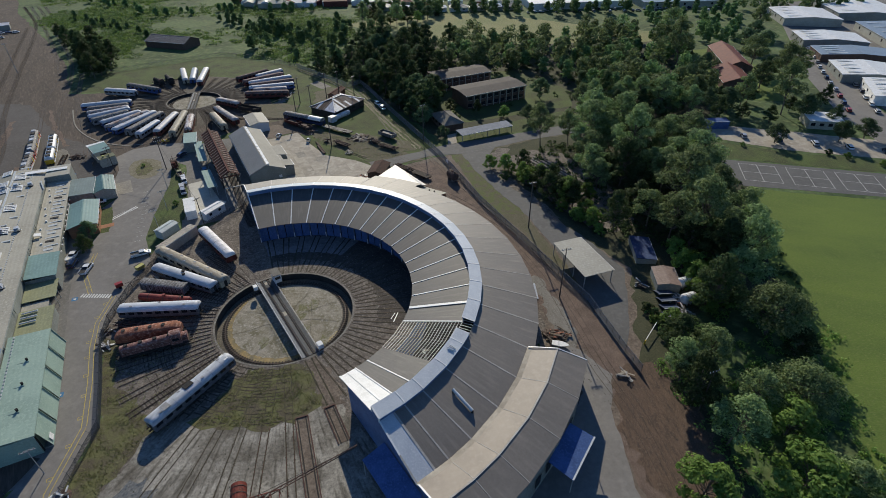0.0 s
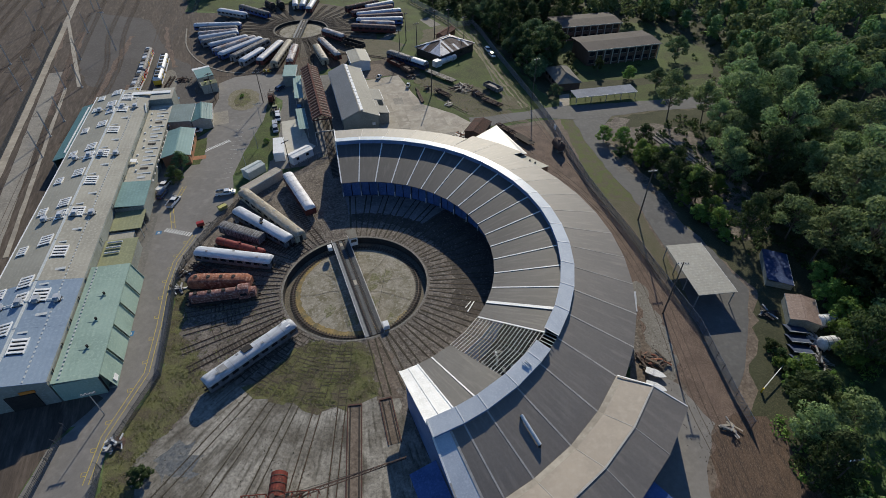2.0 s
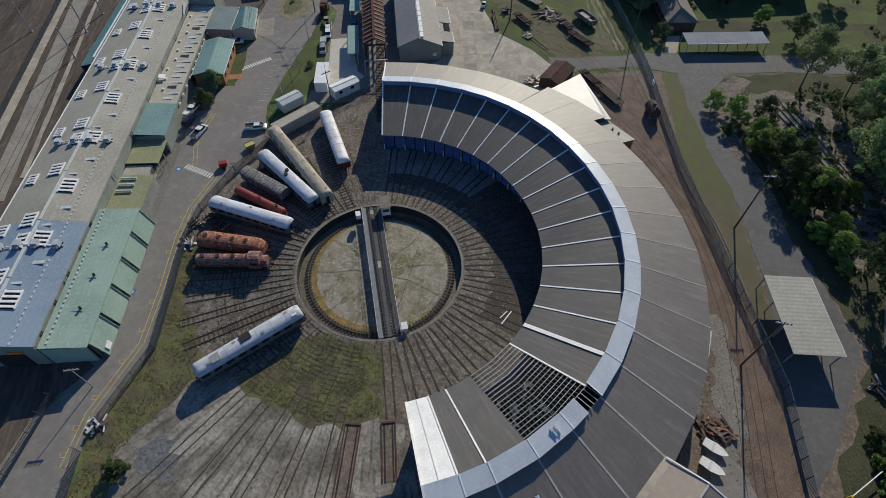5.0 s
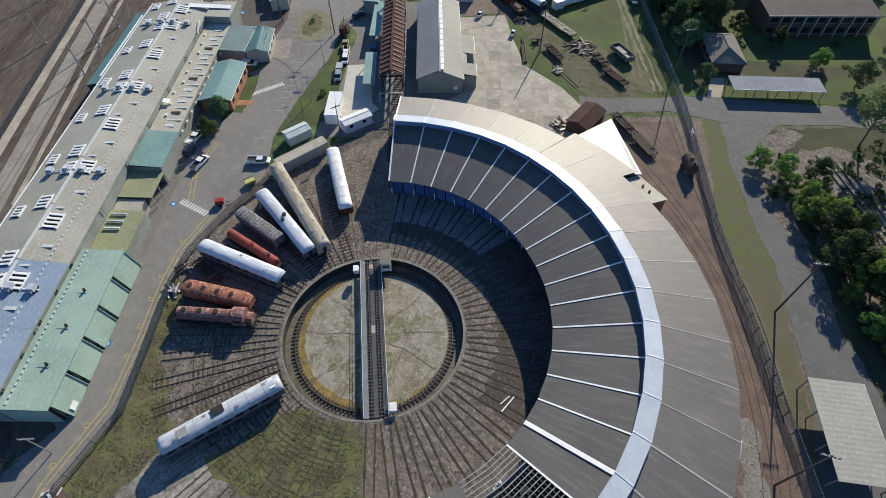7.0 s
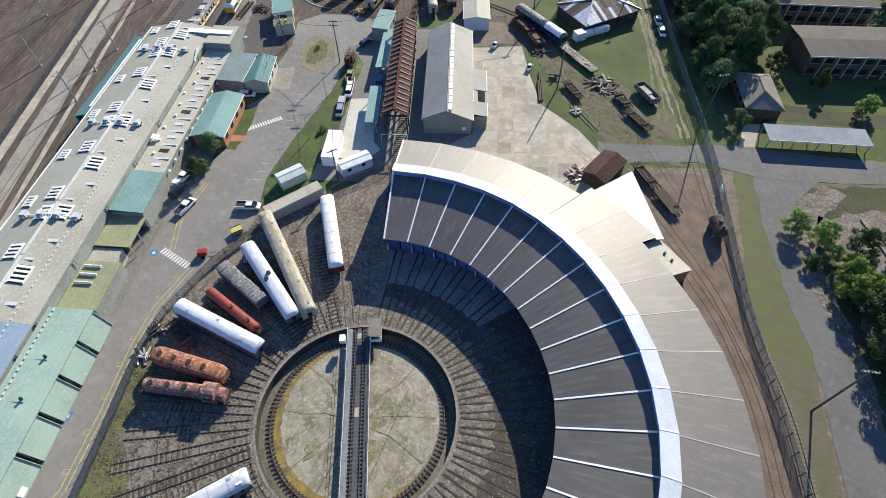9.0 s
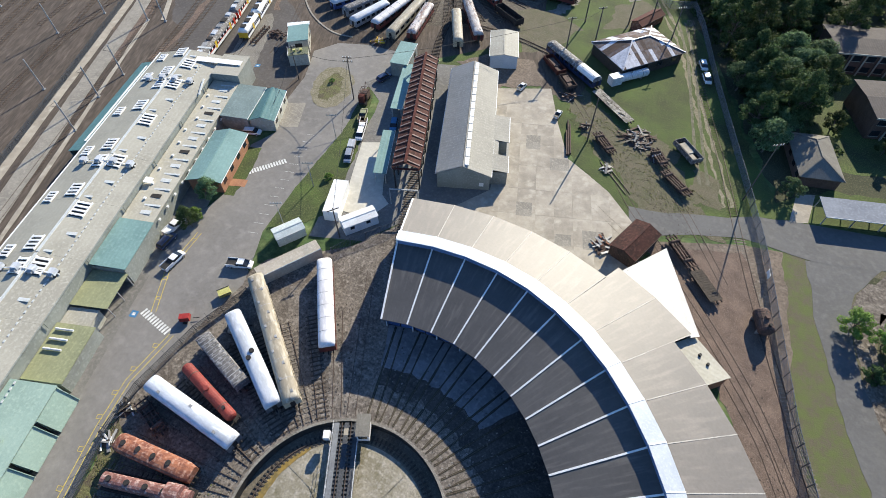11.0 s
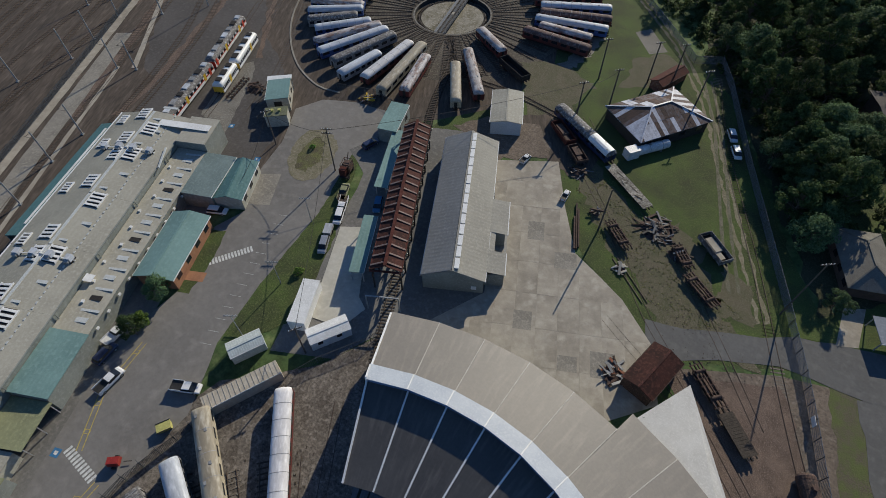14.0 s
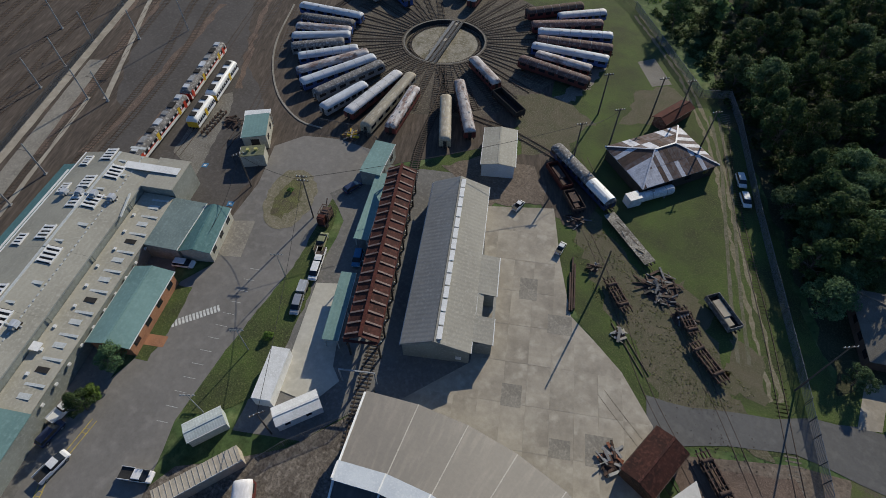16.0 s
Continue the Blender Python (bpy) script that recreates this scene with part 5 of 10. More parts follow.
single("loose_plank", Shape().box(0, 0, 0, 3.4, 0.22, 0.08), M["white"], "white plank lying between the stub tracks", "plank", pose(-11.6, 93.4, 0.12, 0, 0, 75))
single("loose_plank", Shape().box(0, 0, 0, 2.2, 0.16, 0.08), M["white"], "white plank lying between the stub tracks", "plank", pose(-12.3, 93.8, 0.12, 0, 0, 68))
sheet("ground_concrete_edge", [(21.7, 108.0), (24.2, 100.6), (25.5, 89.3), (25.8, 80.0), (29.1, 80.7), (30.7, 87.6), (28.0, 99.0), (25.0, 108.7)], 0.041, M["concrete_old"], "cracked pale concrete along the roundhouse wall", "pavement", soft=0.6, step=1.0, seed=37)
sheet("grass_brick_grounds", [(4, 214), (30, 222), (60, 234), (62, 258), (40, 288), (-4, 284), (-8, 250), (-2, 226)], 0.03, M["grass"], "shaded lawn round the brick buildings", "grass", soft=0.8, step=2.5, seed=38)
sheet("ground_bark_litter", [(34.6, 72), (41.0, 78.4), (45.8, 77.1), (48.5, 71.8), (50, 58), (52, 30), (40, 30), (33.5, 61.2)], 0.042, M["barklitter"], "red-brown bark and leaf litter along the old siding", "litter", soft=1.0, step=1.5, seed=39)


# worn ground and loose steel round the old wagons
sheet("ground_scrap_siding", [(-61, 213), (-55, 214), (-46, 206), (-36, 201.5), (-26, 195.5), (-14.5, 188.5), (-18, 184.5), (-25, 187.5), (-33, 188), (-40, 190.5), (-47, 198), (-54, 204)], 0.035, M["dirtgrass"], "weedy brown dirt along the scrap siding", "dirt", soft=1.1, step=1.6, seed=61)
rut_rng = random.Random(66)
for side in (-0.85, 0.85):
    line = [Vector((-41.8, 259.2, 0.05)), Vector((-32.9, 240.3, 0.05)), Vector((-26.2, 221.9, 0.05)), Vector((-20.6, 206.5, 0.05)), Vector((-15.4, 193.8, 0.05))]
    path = [a.lerp(b, f / 8) for a, b in zip(line, line[1:]) for f in range(8)] + [line[-1]]
    edge = [(p + Vector((side + rut_rng.uniform(-0.04, 0.04), side * 0.4, 0)), rut_rng.uniform(0.3, 0.46)) for p in path]
    rut = Shape()
    for (p, w), (q, v) in zip(edge, edge[1:]):
        rut.slab([(q.x - v, q.y, q.z), (p.x - w, p.y, p.z), (p.x + w, p.y, p.z), (q.x + v, q.y, q.z)], 0.06)
    tagged(single("ground_wheel_rut", rut, M["rutdirt"], "worn wheel rut in the grass beside the fence", "rut"), kind="structure")
sheet("ground_gate_dirt", [(-19, 197), (-13, 197.5), (-9.5, 189), (-12, 187.5), (-17, 189.5)], 0.04, M["dirtgrass"], "trampled dirt at the end of the wheel ruts", "dirt", soft=0.8, step=1.2, seed=64)
for k, (off, a, b) in enumerate(((0.0, 0.0, 1.0), (0.45, 0.12, 0.96), (-0.42, 0.3, 1.0))):
    p, q = Vector((-50.4, 197.2, 0)), Vector((-44.9, 185.8, 0))
    n = Vector((0.9, 0.43, 0)) * off
    single("steel_beam", Shape().beam(p.lerp(q, a) + n + Vector((0, 0, 0.32)), p.lerp(q, b) + n + Vector((0, 0, 0.32)), 0.3, 0.5), M["darkrust"], "long rusty steel beam lying at the slab's edge", "steel beam", group="beams at the slab edge")
for off in (0.0, 0.7):
    single("loose_rail", Shape().beam(Vector((-37.8 + off, 188.0 + off, 0.12)), Vector((-28.8 + off, 181.3 + off, 0.12)), 0.12, 0.16), M["rail"], "loose rusty rail lying in the grass", "rail", group="loose rails")

# ---- roundhouse ----
RI, RC0, RC1, RO, RA0, RA1, RA2 = 31.1, 44.7, 47.2, 59.8, 58.8, 64.7, 70.9
ZI, ZIB, ZC, ZC2, ZOB, ZO = 6.6, 10.3, 11.55, 11.0, 10.2, 6.5
rh = thing("roundhouse", "half-ring locomotive roundhouse with weathered grey roof and pale blue ridge", "roundhouse", pose(TT.x, TT.y, 0))


def pv(r, a, z):
    return Vector((r * math.cos(radians(a)), r * math.sin(radians(a)), z))


def rv(r, a, z):
    """Point of the roof; the north end of the ring stands a little farther out and lower."""
    f = min(1.0, max(0.0, (a - 50) / 35))
    return pv(r + f * float(np.interp(r, (31, 44.5, 47.5, 60, 65), (0.9, 1.35, 1.25, 0.3, 0.0))), a, z + f * float(np.interp(r, (31, 44.5, 47.5, 60, 65), (-0.45, -0.7, -0.7, -0.05, 0.0))))


def bay(r0, z0, r1, z1, a0, a1, thick=0.12):
    """Roof panel of one bay; a0 > a1."""
    return Shape().slab([rv(r0, a1, z0), rv(r1, a1, z1), rv(r1, a0, z1), rv(r0, a0, z0)], thick)


def wallp(r, z0, z1, a0, a1, t=0.2, at=None):
    s, at = Shape(), at or pv
    c = [at(r, a0, z0), at(r, a1, z0), at(r, a1, z1), at(r, a0, z1)]
    d = [at(r + t, a0, z0), at(r + t, a1, z0), at(r + t, a1, z1), at(r + t, a0, z1)]
    return s.add(c + d, [(0, 1, 2, 3), (7, 6, 5, 4), (0, 4, 5, 1), (3, 2, 6, 7), (0, 3, 7, 4), (1, 5, 6, 2)])


RD = 34.5


part("floor", ring(RD, RO, 0.05, 0.05, BAY[-1], BAY[0]), M["floor_in"], rh, "near-black stall floor")
rng = random.Random(5)
for i, (a0, a1) in enumerate(zip(BAY, BAY[1:])):
    frame_bay = a1 in (-26.8, -34.8)
    white_bay = i == len(BAY) - 2
    if not frame_bay:
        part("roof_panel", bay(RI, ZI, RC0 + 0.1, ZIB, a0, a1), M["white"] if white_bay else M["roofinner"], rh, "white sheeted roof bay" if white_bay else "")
        sa = a1 if not white_bay else a1 + 3.2
        part("seam", Shape().beam(rv(RI, sa, ZI + 0.04), rv(RC0, sa, ZIB + 0.04), 0.27, 0.1), M["white"], rh, "white flashing strip")
    else:
        for k in range(20):
            f = k / 19
            part("purlin", Shape().beam(pv(RI + (RC0 - RI) * f, a0, ZI + (ZIB - ZI) * f), pv(RI + (RC0 - RI) * f, a1, ZI + (ZIB - ZI) * f), 0.11, 0.1), M["steel"], rh, "bare grey purlin of an unroofed bay")
        for f in (0.02, 0.14, 0.26, 0.38, 0.5, 0.62, 0.74, 0.86, 0.98):
            a = a0 + (a1 - a0) * f
            part("rafter", Shape().beam(pv(RI, a, ZI - 0.12), pv(RC0, a, ZIB - 0.12), 0.07, 0.14), M["fence"], rh)
            if a1 == -26.8 and a > -22.9:
                part("rafter", Shape().beam(pv(RC0, a, ZIB + 0.5), pv(RC1, a, ZOB + 0.5), 0.09, 0.12), M["steel"], rh)
    # ridge monitor with cap
    cut = a1 == -26.8
    ca0 = -22.8 if cut else a0
    part("ridge_cap", bay(RC0 - 0.2, ZC, RC1 + 0.15, ZC2, ca0, a1, 0.15), M["cap"], rh, "pale blue ridge sheet")
    part("cap_joint", Shape().beam(rv(RC0 - 0.2, a1, ZC + 0.03), rv(RC1 + 0.15, a1, ZC2 + 0.03), 0.2, 0.05), M["white"], rh)
    part("monitor_wall", wallp(RC0, ZIB - 0.3, ZC - 0.14, ca0, a1, 0.15, rv), M["bluewall"], rh, "blue-grey monitor wall")
    part("monitor_wall", wallp(RC1 - 0.15, ZOB - 0.3, ZC2 - 0.14, ca0, a1, 0.15, rv), M["bluewall"], rh, "blue-grey monitor wall")
    # outer slope
    end_bay = i >= len(BAY) - 3
    r_out, z_out = (RA0 + 0.1, 6.8) if a1 < -18.6 else (64.8, 5.0) if a1 in (68.0, 60.5) else (RO + 0.4, ZO - 0.1)
    split = a1 + 3.6 if white_bay else a1
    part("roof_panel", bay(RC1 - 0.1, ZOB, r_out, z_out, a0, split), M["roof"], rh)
    if white_bay:
        part("roof_panel", bay(RC1 - 0.1, ZOB, r_out, z_out, split, a1), M["cap"], rh, "pale blue roof sheet")
        part("seam", Shape().beam(pv(RC1, split, ZOB + 0.03), pv(r_out, split, z_out + 0.03), 0.4, 0.05), M["seam"], rh, "pale joint cover strip")
    part("seam", Shape().beam(rv(RC1, a1, ZOB + 0.014), rv(r_out, a1, z_out + 0.014), 0.3 if a1 < 0 else 0.16, 0.014), M["seam"], rh, "pale joint cover strip")
    if a1 > -18.6:
        part("outer_wall", wallp(r_out - 0.6, 0, z_out - 0.1, a0, a1, 0.25), M["greywall"], rh)
        for f in (0.3, 0.7):
            part("outer_window", wallp(r_out - 0.35, 1.6, 4.2, a0 + (a1 - a0) * (f - 0.13), a0 + (a1 - a0) * (f + 0.13), 0.06), M["glass"], rh)
    else:
        part("annex_roof", bay(RA0 + 0.9, 7.2, RA1, 8.5, a0, a1), M["roofpatch"], rh, "tan annex roof slope")
        part("annex_gutter", bay(RA0 - 0.1, 7.0, RA0 + 0.95, 7.21, a0, a1, 0.2), M["concrete"], rh, "wide pale gutter")
        part("annex_ridge", Shape().beam(pv(RA1, a0, 8.56), pv(RA1, a1, 8.56), 0.3, 0.06), M["seam"], rh)
        part("annex_roof", bay(RA1, 8.5, RA2, 7.1, a0, a1), M["roof"], rh)
        part("annex_wall", wallp(RA2 - 0.4, 0, 7.0, a0, a1, 0.25), M["greywall"], rh)
        for f in (0.25, 0.6):
            part("annex_window", wallp(RA2 - 0.14, 2.0, 4.6, a0 + (a1 - a0) * f, a0 + (a1 - a0) * (f + 0.16), 0.06), M["glass"], rh)
        part("annex_joint", Shape().beam(pv(RA0 + 0.9, a1, 7.22), pv(RA1, a1, 8.52), 0.12, 0.03).beam(pv(RA1, a1, 8.52), pv(RA2, a1, 7.12), 0.12, 0.03), M["seam"], rh)
    # stall front, set back under the eaves
    ztop = ZI + (ZIB - ZI) * (RD - RI) / (RC0 - RI) - 0.35 - 0.7 * min(1.0, max(0.0, (a0 - 50) / 35))
    post = part("stall_post", Shape().beam(pv(RD - 0.15, a0, 0), pv(RD - 0.15, a0, ztop), 0.3, 0.3), M["post"], rh, "dull blue stall post")
    part("post_guard", Shape().beam(pv(RD - 0.36, a0, 0.1), pv(RD - 0.36, a0, 1.7), 0.2, 0.12), M["tank"], post, "white post guard")
    part("fascia", wallp(RD, 4.75, ztop, a0, a1, 0.2), M["bluewall"], rh, "blue sheeted wall over the doors")
    mid = (a0 + a1) / 2
    for k in (0, 1):
        hinge = a0 - 0.4 if k == 0 else a1 + 0.4
        wdt = (pv(RD, a0, 0) - pv(RD, mid, 0)).length - 0.35
        h = pv(RD + 0.12, hinge, 0.1)
        dr = Shape().box(wdt / 2, 0, 0, wdt, 0.09, 4.6)
        for z in (0.3, 2.3, 4.3):
            dr.box(wdt / 2, -0.07, z, wdt, 0.06, 0.2)
        part("stall_door", dr, M["blueclad"], rh, "blue stall door", at=pose(h.x, h.y, h.z, 0, 0, (mid - 90 if k == 0 else mid + 90) + rng.choice((0, 0, 0, 2))))
for a, sgn in ((BAY[0], 1), (BAY[-1], -1)):
    s = Shape()
    prof = [(RD, 0), (RD, ZI + 0.5), (RI, ZI - 0.1), (RC0, ZIB - 0.1), (RC0, ZC - 0.2), (RC1, ZC2 - 0.2), (RC1, ZOB - 0.1)]
    prof += [(RO, ZO - 0.1), (RO, 0)] if sgn > 0 else [(RA0, 6.4), (RA0 + 0.5, 7.1), (RA1, 8.4), (RA2 - 0.3, 7.0), (RA2 - 0.3, 0)]
    p0 = [(rv if z > 1 else pv)(r, a - 0.05 * sgn, z) for r, z in prof]
    nrm = pv(1, a + 90, 0) * (-0.25 * sgn)
    s.loft([[p for p in p0], [p + nrm for p in p0]])
    part("end_wall", s, M["bluewall"], rh, "blue-grey sheeted end wall")
    prof = prof[2:-1]
    s = Shape()
    for (r0, z0), (r1, z1) in zip(prof, prof[1:]):
        s.beam(rv(r0, a, z0 + 0.2), rv(r1, a, z1 + 0.2), 0.3, 0.2)
    part("verge_trim", s, M["white"], rh, "white verge trim")
s = Shape()
for r0, r1, z0, z1 in ((RA0, RA1, 7.25, 8.6), (RA1, RA2 - 0.2, 8.54, 7.14)):
    s.beam(pv(r0, -18.6, z0), pv(r1, -18.6, z1), 0.2, 0.12)
part("verge_trim", s, M["white"], rh, "white verge trim")
s = Shape()
p0 = [pv(r, -18.6, z) for r, z in ((RO, 0), (RO, 6.2), (RA0 + 0.9, 7.0), (RA1, 8.3), (RA2 - 0.3, 6.9), (RA2 - 0.3, 0))]
s.loft([p0, [p + pv(1, -108.6, 0) * 0.25 for p in p0]])
part("annex_end_wall", s, M["greywall"], rh, "grey annex end wall")
# flashing beside the open bays, vent pipe, ladder
part("flashing", Shape().beam(pv(RI, -10.4, ZI + 0.12), pv(RC0, -10.4, ZIB + 0.12), 0.7, 0.1), M["white"], rh, "broad white flashing")
part("vent_pipe", Shape().tube(pv(50.8, -38.2, 9.6), pv(55.8, -39.0, 8.15), 0.3, n=10), M["cap"], rh, "pale pipe lying on the roof")
part("vent_pipe_saddle", Shape().beam(pv(50.9, -38.2, 9.0), pv(50.9, -38.2, 9.5), 0.5, 0.5), M["darksteel"], rh)
part("vent_pipe_saddle", Shape().beam(pv(55.7, -39.0, 7.6), pv(55.7, -39.0, 8.1), 0.5, 0.5), M["darksteel"], rh)
part("hatch_frame", Shape().beam(pv(45.2, -30.2, ZC + 0.1), pv(46.6, -30.2, ZC2 + 0.3), 0.1, 0.3).beam(pv(45.2, -29.3, ZC + 0.1), pv(46.6, -29.3, ZC2 + 0.3), 0.1, 0.3), M["white"], rh)
# blue lean-to awnings at the south-east and south end
for r0, r1, a0, a1, z0, z1 in ((70.8, 75.5, -30.5, -38.0, 5.4, 4.4),):
    part("awning", Shape().slab([pv(r0, a1, z0), pv(r1, a1, z1), pv(r1, a0, z1), pv(r0, a0, z0)], 0.1), M["blueclad"], rh, "blue sheet awning")
    part("awning_edge", Shape().beam(pv(r1, a0, z1 + 0.05), pv(r1, a1, z1 + 0.05), 0.3, 0.2), M["cap"], rh)
    for a in (a0 - 0.3, a1 + 0.3):
        part("awning_post", Shape().beam(pv(r1 - 0.2, a, 0), pv(r1 - 0.2, a, z1 - 0.1), 0.15, 0.15), M["steel"], rh)
e0, e1 = pv(48.5, -55.1, 0), pv(60.5, -55.1, 0)
n0 = pv(1, -145, 0)
part("awning", Shape().slab([e0 + Vector((0, 0, 6.0)), e0 + n0 * 4.5 + Vector((0, 0, 4.8)), e1 + n0 * 4.5 + Vector((0, 0, 4.8)), e1 + Vector((0, 0, 6.0))], 0.1), M["blueclad"], rh, "blue sheet awning")
for p in (e0, e1):
    part("awning_post", Shape().beam(p + n0 * 4.3, p + n0 * 4.3 + Vector((0, 0, 4.7)), 0.15, 0.15), M["steel"], rh)
# outer lean-to, pale triangular roof and low annex at the north-east
part("lean_to_roof", Shape().slab([Vector(p) - TT for p in ((-21.8, 156.9, 4.86), (-6.5, 150.8, 4.86), (-5.2, 152.4, 4.1), (-16.4, 168.3, 3.7))], 0.12), M["palesheet"], rh, "pale triangular lean-to roof")
part("lean_to_wall", Shape().loft([[Vector(p) - TT for p in ((-16.5, 167.6, 0), (-6.0, 152.7, 0), (-6.0, 152.7, 3.7), (-16.5, 167.6, 3.5))], [Vector(p) - TT for p in ((-16.8, 167.4, 0), (-6.3, 152.5, 0), (-6.3, 152.5, 3.7), (-16.8, 167.4, 3.5))]]), M["greywall"], rh)
part("lean_to_wall", Shape().loft([[Vector(p) - TT for p in ((-20.9, 158.3, 0), (-16.6, 167.6, 0), (-16.6, 167.6, 3.5), (-20.9, 158.3, 4.7))], [Vector(p) - TT for p in ((-20.6, 158.2, 0), (-16.3, 167.5, 0), (-16.3, 167.5, 3.5), (-20.6, 158.2, 4.7))]]), M["greywall"], rh)
part("low_annex_roof", Shape().slab([Vector(p) - TT for p in ((-9.2, 147.3, 4.9), (-2.4, 142.9, 4.9), (1.5, 148.3, 3.3), (-5.8, 152.6, 3.4))], 0.12), M["greysheet"], rh, "low corrugated annex roof")
part("low_annex_wall", Shape().loft([[Vector(p) - TT for p in ((-5.9, 152.3, 0), (1.2, 148.2, 0), (1.2, 148.2, 3.2), (-5.9, 152.3, 3.3))], [Vector(p) - TT for p in ((-6.1, 152.0, 0), (1.0, 147.9, 0), (1.0, 147.9, 3.2), (-6.1, 152.0, 3.3))]]), M["darkbrick"], rh)
part("low_annex_wall", Shape().loft([[Vector(p) - TT for p in ((1.2, 148.1, 0), (-1.1, 145.0, 0), (-1.1, 145.0, 4.1), (1.2, 148.1, 3.2))], [Vector(p) - TT for p in ((1.0, 148.3, 0), (-1.3, 145.2, 0), (-1.3, 145.2, 4.1), (1.0, 148.3, 3.2))]]), M["brick"], rh)
for y in (0.35, 0.65):
    p = Vector((-0.6, 146.9, 3.6)).lerp(Vector((-6.0, 150.1, 3.7)), y) - TT
    part("roof_vent", Shape().tube(p, p + Vector((0, 0, 0.7)), 0.25), M["darksteel"], rh)
for i in range(22):
    a = (BAY[i] + BAY[i + 1]) / 2
    part("stall_rail", Shape().beam(pv(RD + 0.4, a - 1.2, 0.12), pv(44, a - 0.9, 0.12), 0.1, 0.14).beam(pv(RD + 0.4, a + 1.2, 0.12), pv(44, a + 0.9, 0.12), 0.1, 0.14), M["rail"], rh)

rng = random.Random(71)
for i in range(45):
    a, r = rng.uniform(-33.5, -19.5), rng.uniform(33, 43)
    p = pv(r, a, 0.15)
    q = p + Vector((rng.uniform(-1.6, 1.6), rng.uniform(-1.6, 1.6), rng.uniform(0, 0.6)))
    part("fallen_sheet", Shape().beam(p, q, rng.uniform(0.1, 0.7), 0.06), M[rng.choice(("concrete", "timber", "greyside", "darkrust", "white"))], rh)

# ---- rolling stock ----
def section(w, eave, top, base, n=7, flat=1.0):
    """Cross-section of a carriage: straight sides and an arched roof."""
    p = [(-w / 2, base), (w / 2, base), (w / 2, eave)]
    for i in range(1, n):
        a = math.pi * i / n
        p.append((w / 2 * math.cos(a), eave + (top - eave) * math.sin(a) ** flat))
    return p + [(-w / 2, eave)]


BOGIES = {}


def bogie_mesh():
    if not BOGIES:
        BOGIES["wheel"] = Shape().tube((0, -0.07, 0.5), (0, 0.07, 0.5), 0.46, n=12).mesh("wheel", M["rail"])
        s = Shape()
        for y in (-0.95, 0.95):
            s.box(0, y, 0.35, 2.9, 0.16, 0.4)
        s.box(0, 0, 0.45, 0.5, 2.0, 0.35)
        BOGIES["frame"] = s.mesh("bogie_frame", M["under"])
    return BOGIES


def wheels(t, length):
    for x in (-length / 2 + 2.4, length / 2 - 2.4):
        b = part("bogie", bogie_mesh()["frame"], None, t, "sooty bogie frame", at=pose(x, 0, 0.1))
        for x_ in (-0.95, 0.95):
            for y_ in (-0.75, 0.75):
                part("wheel", BOGIES["wheel"], None, b, at=pose(x_, y_, 0))


def ends(t, length, z=1.0):
    for k in (-1, 1):
        s = Shape()
        for y in (-0.85, 0.85):
            s.tube((k * length / 2, y, z), (k * (length / 2 + 0.45), y, z), 0.09, 0.16, n=8)
        s.box(k * (length / 2 + 0.3), 0, z - 0.2, 0.6, 0.24, 0.3)
        part("coupling", s, M["under"], t)


def put(a, b, zr=0.085):
    a, b = Vector(a), Vector(b)
    c = (a + b) / 2
    return pose(c.x, c.y, zr, 0, 0, math.degrees(math.atan2((b - a).y, (b - a).x))), (b - a).length


